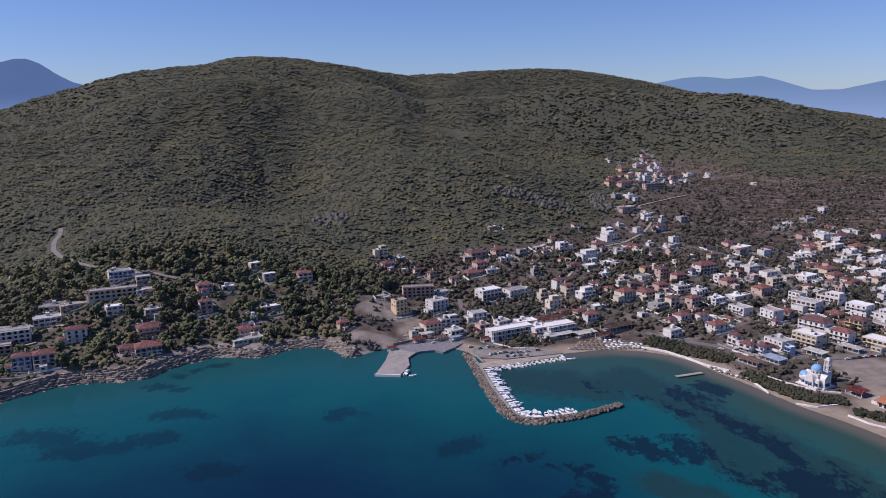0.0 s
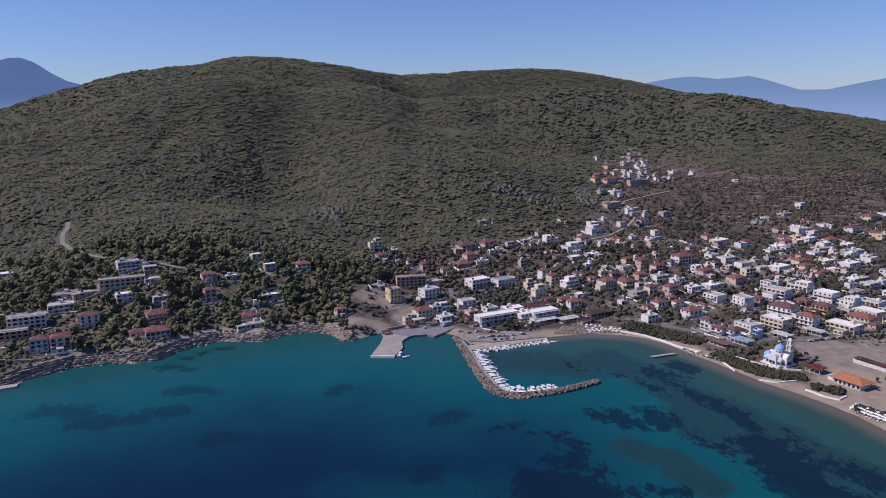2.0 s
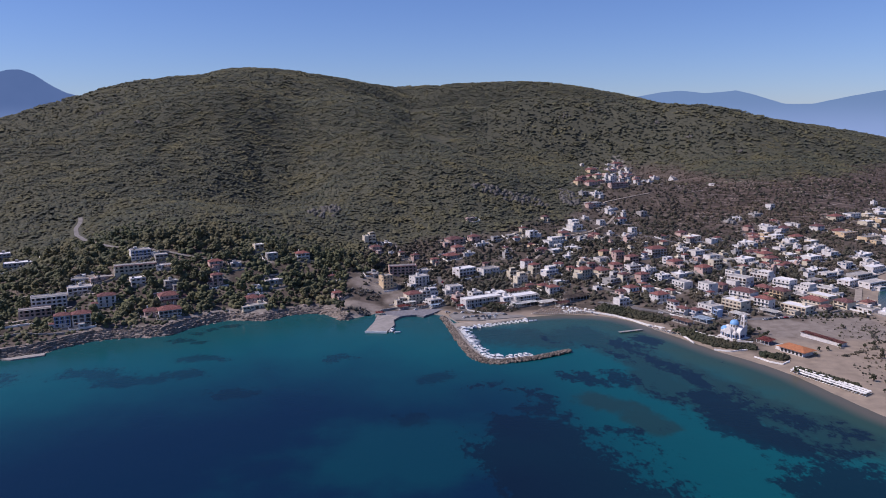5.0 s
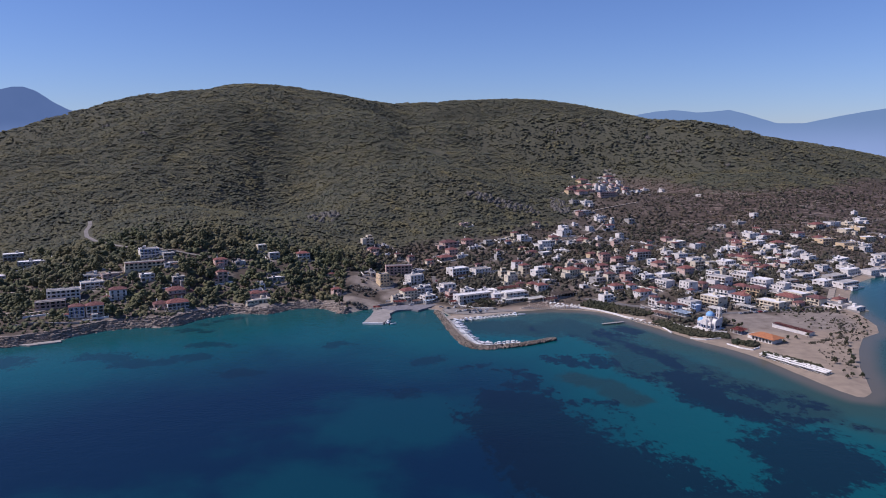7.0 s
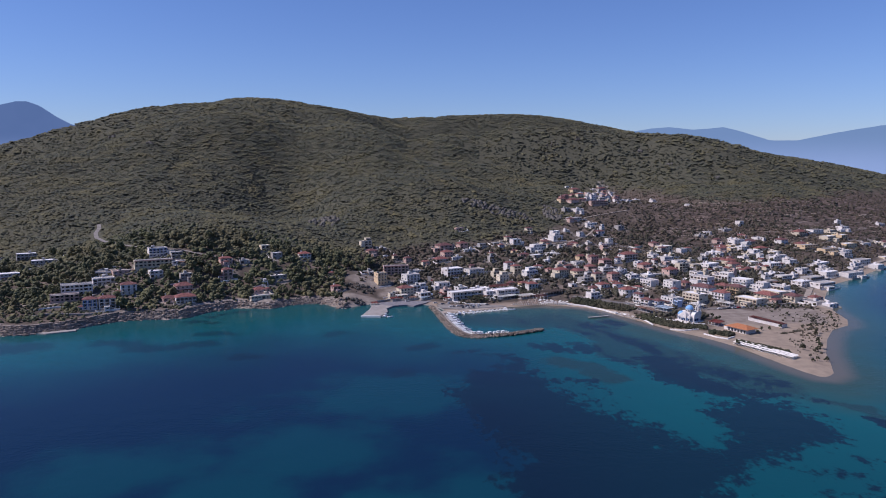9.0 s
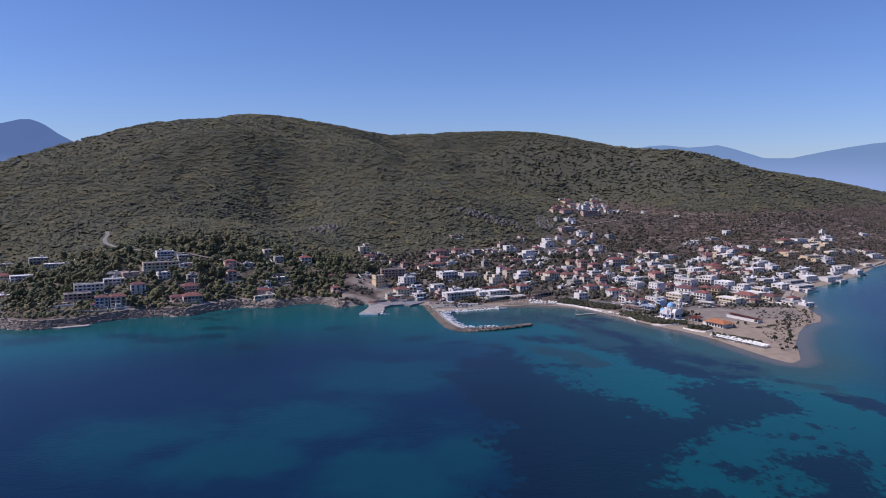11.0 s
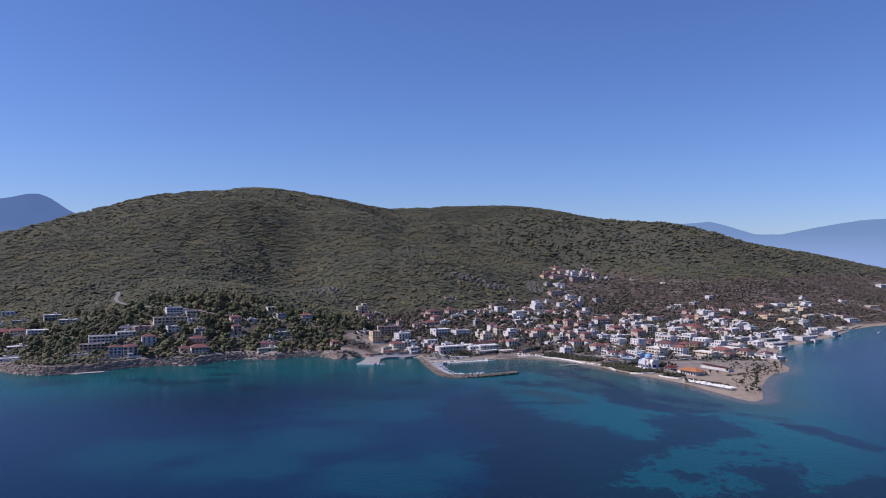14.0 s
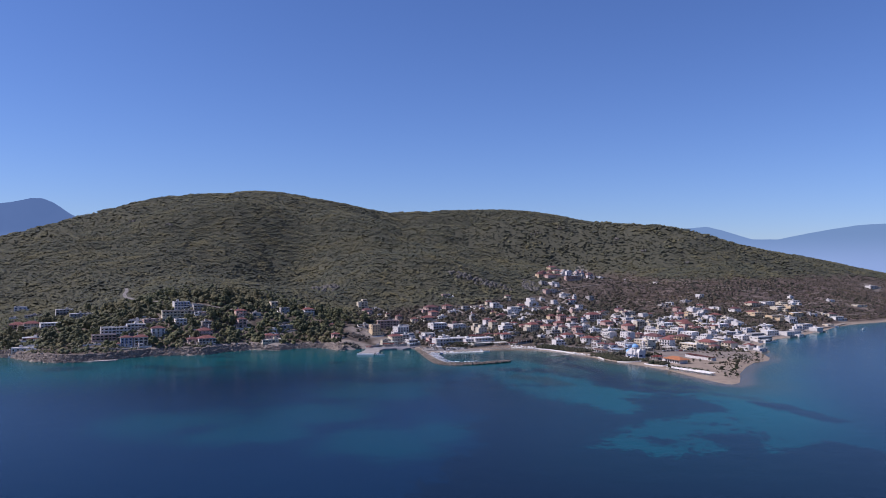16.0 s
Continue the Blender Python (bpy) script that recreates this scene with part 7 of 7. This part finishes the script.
# what is left of the slope's pines, then gardens and waste ground
x, y = px[rest], py[rest]
thicket("pine_grove", x, y, 2.6 + 1.5 * np.random.default_rng(1).random(len(x)), M_PINE, "bright green pine grove between the villas", 61, 4)
x, y, rng = scatter(-620, -30, 440, 700, 4.3, 33)
ok = free_of(x, y) & (inland(x, y) > 6) & (rng.random(len(x)) < 0.85) & ~((x > -75) & (y > 540) & (y < 628))
thicket("slope_scrub", x[ok], y[ok], 0.9 + 1.9 * rng.random(ok.sum()) ** 1.6, M_PINE, "low green scrub and young pines on the western slope", 62, 1)
x, y, rng = scatter(-60, 640, 440, 960, 4.2, 34)
bare = rough_noise(x, y, 38, 4)
ok = free_of(x, y) & (inland(x, y) > np.where(x > 150, 19, 30)) & (rng.random(len(x)) < (0.16 + 0.6 * smooth(bare, 0.36, 0.54))) & (wooded(x, y) < 0.4) & ~((x > 262) & (y < 500)) & ~((x < 30) & (y < 560))
thicket("garden_shrubs", x[ok], y[ok], 0.5 + 2.4 * rng.random(ok.sum()) ** 2.6, M_OLIVE, "dull green garden shrubs and small trees between houses", 63, 2)
x, y, rng = scatter(230, 1250, 700, 1500, 6.2, 35)
bare = rough_noise(0.5 * x, y * 2.4, 50, 4)
ok = free_of(x, y) & (inland(x, y) > 25) & (rng.random(len(x)) < (0.18 + 0.8 * smooth(bare, 0.34, 0.52))) & (wooded(x, y) < 0.5)
thicket("dry_scrub", x[ok], y[ok], 0.8 + 1.6 * rng.random(ok.sum()) ** 2, M_SCRUB, "dry brown scrub in strips on the fallow slope", 64, 1)
x, y, rng = scatter(38, 84, 534, 556, 2.4, 36)      # the hotel's garden
ok = (y > 532 + 0.12 * (x - 38) + 3) & (y < 540 + 0.33 * (x - 38)) & (rng.random(len(x)) < 0.6)
thicket("garden_bushes", x[ok], y[ok], 0.5 + 1.1 * rng.random(ok.sum()) ** 2, M_OLIVE, "green bushes in the beach hotel garden", 66, 3)
# dry bushes on the sandy lots and along the spit's far shore
q, d = along([(300, 335), (318, 372), (340, 404), (362, 425), (378, 450), (384, 480)], 1.0)
rng = np.random.default_rng(38)
i_ = rng.integers(0, len(q), 150)
o_ = rng.uniform(5, 26, 150)
x, y = q[i_, 0] - d[i_, 1] * o_, q[i_, 1] + d[i_, 0] * o_
more, way = along([(296, 400), (312, 408), (330, 418), (345, 440), (352, 470)], 1.0)
x, y = np.r_[x, more[:, 0] + rng.normal(0, 1.5, len(more))], np.r_[y, more[:, 1] + rng.normal(0, 1.5, len(more))]
bx, by, _ = scatter(318, 388, 425, 500, 6, 39)
ok = rng.random(len(bx)) < smooth(rough_noise(bx, by, 16), 0.45, 0.6)
x, y = np.r_[x, bx[ok]], np.r_[y, by[ok]]
ok = free_of(x, y) & (inland(x, y) > 5)
thicket("dry_bushes", x[ok], y[ok], 0.35 + 1.0 * rng.random(ok.sum()) ** 2, M_OLIVE, "dry low bushes on the sandy lots of the spit", 67, 2)
# old terraces on the fallow slope: rubble walls along the contours, carob trees between
rng = np.random.default_rng(40)
tx_, ty_ = [], []
for _ in range(120):
    x, y = rng.uniform(330, 800), rng.uniform(820, 1130)
    for i in range(int(rng.uniform(10, 34))):
        if bumps(np.array([x]), np.array([y]))[0] > 78 or inland(np.array([x]), np.array([y]))[0] < 40:
            break
        tx_.append(x)
        ty_.append(y)
        e = 12.0
        a, b = (float(bumps(np.array([x + u]), np.array([y + v]))[0]) for u, v in ((e, 0), (0, e)))
        c_ = float(bumps(np.array([x]), np.array([y]))[0])
        g_ = math.hypot(a - c_, b - c_) + 1e-6
        x, y = x + 1.8 * (b - c_) / g_, y - 1.8 * (a - c_) / g_
x, y = np.array(tx_) + rng.normal(0, 0.4, len(tx_)), np.array(ty_) + rng.normal(0, 0.4, len(ty_))
ok = free_of(x, y)
x, y = x[ok], y[ok]
tagged(new("terrace_walls", clumps("terrace_walls", np.stack([x, y, ground_height(x, y) + 0.3], 1), rng.uniform(0.7, 1.3, len(x)), M_ROCK, 0.8, 85)), "low rubble terrace walls across the fallow slope", "walls", kind="stuff")
x, y, rng = scatter(250, 900, 700, 1180, 9.0, 41)
ok = free_of(x, y) & (inland(x, y) > 30) & (rng.random(len(x)) < 0.25 + 0.6 * smooth(rough_noise(x, y, 50), 0.45, 0.6)) & (wooded(x, y) < 0.5)
thicket("carob_trees", x[ok], y[ok], 1.2 + 1.7 * rng.random(ok.sum()) ** 1.5, M_OLIVE, "scattered round carob trees on the fallow terraces", 68, 3)
x, y, rng = scatter(-70, 420, 545, 760, 4.6, 43)      # overgrown gardens above the harbour
ok = free_of(x, y, -0.3) & (inland(x, y) > 32) & (rng.random(len(x)) < 0.2 + 0.55 * smooth(rough_noise(x, y, 26), 0.35, 0.55)) & (wooded(x, y) < 0.5)
ok &= ~((x > 255) & (y < 520)) & ~(((x + 46) / 26) ** 2 + ((y - 595) / 30) ** 2 < 1)
thicket("garden_trees", x[ok], y[ok], 1.3 + 2.0 * rng.random(ok.sum()) ** 1.5, M_OLIVE, "dark overgrown garden trees and shrubs between houses", 69, 3)
# hedges of tamarisk behind the sand
hx, hy = [], []
for line, wide in (([(158, 548), (170, 536), (182, 521), (194, 511), (202, 500)], 9), ([(204, 474), (209, 462), (214, 448), (220, 436), (231, 427), (243, 424)], 6), ([(241, 406), (247, 404), (253, 396)], 4), ([(252, 374), (262, 356), (271, 338)], 1.6)):
    q, d = along(line, 1.2)
    for k_ in range(9):
        o = np.random.default_rng(70 + k_).uniform(-wide, wide, len(q))
        hx.append(q[:, 0] - d[:, 1] * o)
        hy.append(q[:, 1] + d[:, 0] * o)
hx, hy = np.concatenate(hx), np.concatenate(hy)
thicket("tamarisk_hedge", hx, hy, 0.9 + 1.3 * np.random.default_rng(7).random(len(hx)), M_HEDGE, "dark dense tamarisk hedge behind the beach", 65, 2)

# ---- bare rock ----
rr = np.random.default_rng(12)


def crag(cx, cy, rx, ry, n, lo, hi, label, seed):
    rng = np.random.default_rng(seed)
    a, u = rng.random(n) * 2 * math.pi, np.sqrt(rng.random(n))
    x, y = cx + rx * u * np.cos(a), cy + ry * u * np.sin(a)
    z = ground_height(x, y)
    tagged(new("crag", clumps("crag", np.stack([x, y, z + 1.0], 1), rng.uniform(lo, hi, n), M_CRAG, 1.15, seed, 24, 0.48)), label, "rocks", kind="stuff")


k = Nodes("grey_limestone", 0.95, 0.0, 0.1)
k.colour(k.ramp(k.noise(2.5, 7, 0.65, None, (1, 1, 0.4)), (0.32, (0.062, 0.059, 0.054)), (0.5, (0.115, 0.109, 0.10)), (0.7, (0.20, 0.19, 0.175))))
k.bump(k.noise(1.5, 6), 0.6, 1.0)
M_CRAG = k.mat
crag(-125, 820, 20, 32, 90, 1.2, 3.4, "grey limestone crag standing out of the pine wood", 81)
crag(115, 900, 55, 16, 120, 1.2, 3.6, "band of grey limestone cliffs in the pine wood", 82)
crag(203, 945, 14, 32, 110, 1.2, 3.4, "bare grey rock slope beside the upper village", 83)
for i, (x, y, r) in enumerate([(376, 1612, 9), (511, 1547, 7), (563, 1488, 6), (645, 1423, 7), (-476, 1158, 7), (-632, 1377, 10), (313, 1599, 14)]):
    crag(x, y, r, r * 0.6, 16, 1.2, 2.6, "small bare outcrop of pale rock among the pines", 90 + i)
for i, (x, y) in enumerate([(-366, 624), (-372, 611), (-362, 634), (-466, 763), (-334, 631)]):
    crag(x, y, 8, 5, 18, 0.4, 1.1, "pale rubble and broken terraces in the scrub", 100 + i)
crag(-56, 583, 13, 9, 70, 0.4, 1.1, "heap of grey rubble on the building plot above the quay", 88)
crag(-58, 541, 10, 5, 60, 0.5, 1.4, "low dark rock bank behind the little beach", 89)
# boulders and ledges along the western shore
q, d = along([p for p in SHORE_WEST if p[0] > -470][:-7], 1.0)
n = 500
i_ = rr.integers(0, len(q), n)
o_ = rr.uniform(-3.0, 6.0, n) * np.where(q[i_, 0] > -170, 0.7, 1.0)
x, y = q[i_, 0] - d[i_, 1] * o_, q[i_, 1] + d[i_, 0] * o_
z = np.maximum(ground_height(x, y), -0.3)
tagged(new("shore_rocks", clumps("shore_rocks", np.stack([x, y, z], 1), rr.uniform(0.3, 1.0, n) ** 2 * 2.2, M_ROCK, 0.45, 84)), "jagged brown and pale rocks along the western shore", "rocks", kind="stuff")
n = 420      # broken ledges of the cliff face
i_ = rr.integers(0, len(q), n)
o_ = rr.uniform(-0.5, 8.0, n)
x, y = q[i_, 0] - d[i_, 1] * o_, q[i_, 1] + d[i_, 0] * o_
z = np.maximum(ground_height(x, y), 0) - 0.5
tagged(new("cliff_rocks", clumps("cliff_rocks", np.stack([x, y, z], 1), rr.uniform(0.8, 2.3, n), M_ROCK, 0.6, 86)), "pale ledged rock face above the western shore", "rocks", kind="stuff")
# the layered ledges of the shore: long uneven slabs, set back one above another
bm = bmesh.new()
for level, back in ((0.4, -0.3), (1.3, 0.9), (2.4, 2.0), (3.6, 3.2), (4.9, 4.6), (6.2, 6.2)):
    for i in range(0, len(q), 2):
        if rr.random() < 0.25:
            continue
        long, deep, high = rr.uniform(2.0, 9.0), rr.uniform(1.2, 3.2), rr.uniform(0.3, 0.9)
        cx, cy = q[i, 0] - d[i, 1] * (back + rr.uniform(-0.6, 0.8)), q[i, 1] + d[i, 0] * (back + rr.uniform(-0.6, 0.8))
        turn = math.atan2(d[i, 1], d[i, 0]) + rr.uniform(-0.35, 0.35)
        base = max(level * (0.7 if q[i, 0] > -170 else 1.0) + rr.uniform(-0.3, 0.3), 0.1)
        tilt = rr.uniform(-0.06, 0.06)
        low, top = [], []
        for a in np.linspace(0, 2 * math.pi, 8)[:-1] + rr.uniform(-0.25, 0.25, 7):
            u, v = long / 2 * math.cos(a) * rr.uniform(0.75, 1.15), deep / 2 * math.sin(a) * rr.uniform(0.75, 1.15)
            px_, py_ = cx + u * math.cos(turn) - v * math.sin(turn), cy + u * math.sin(turn) + v * math.cos(turn)
            low.append(bm.verts.new((px_, py_, base - 1.6)))
            top.append(bm.verts.new((px_, py_, base + high + tilt * u)))
        bm.faces.new(top)
        for a in range(7):
            bm.faces.new((low[a], low[(a + 1) % 7], top[(a + 1) % 7], top[a]))
tagged(part("shore_ledges", bm, M_ROCK), "layered pale rock ledges stepping down to the western shore", "rocks", kind="stuff")
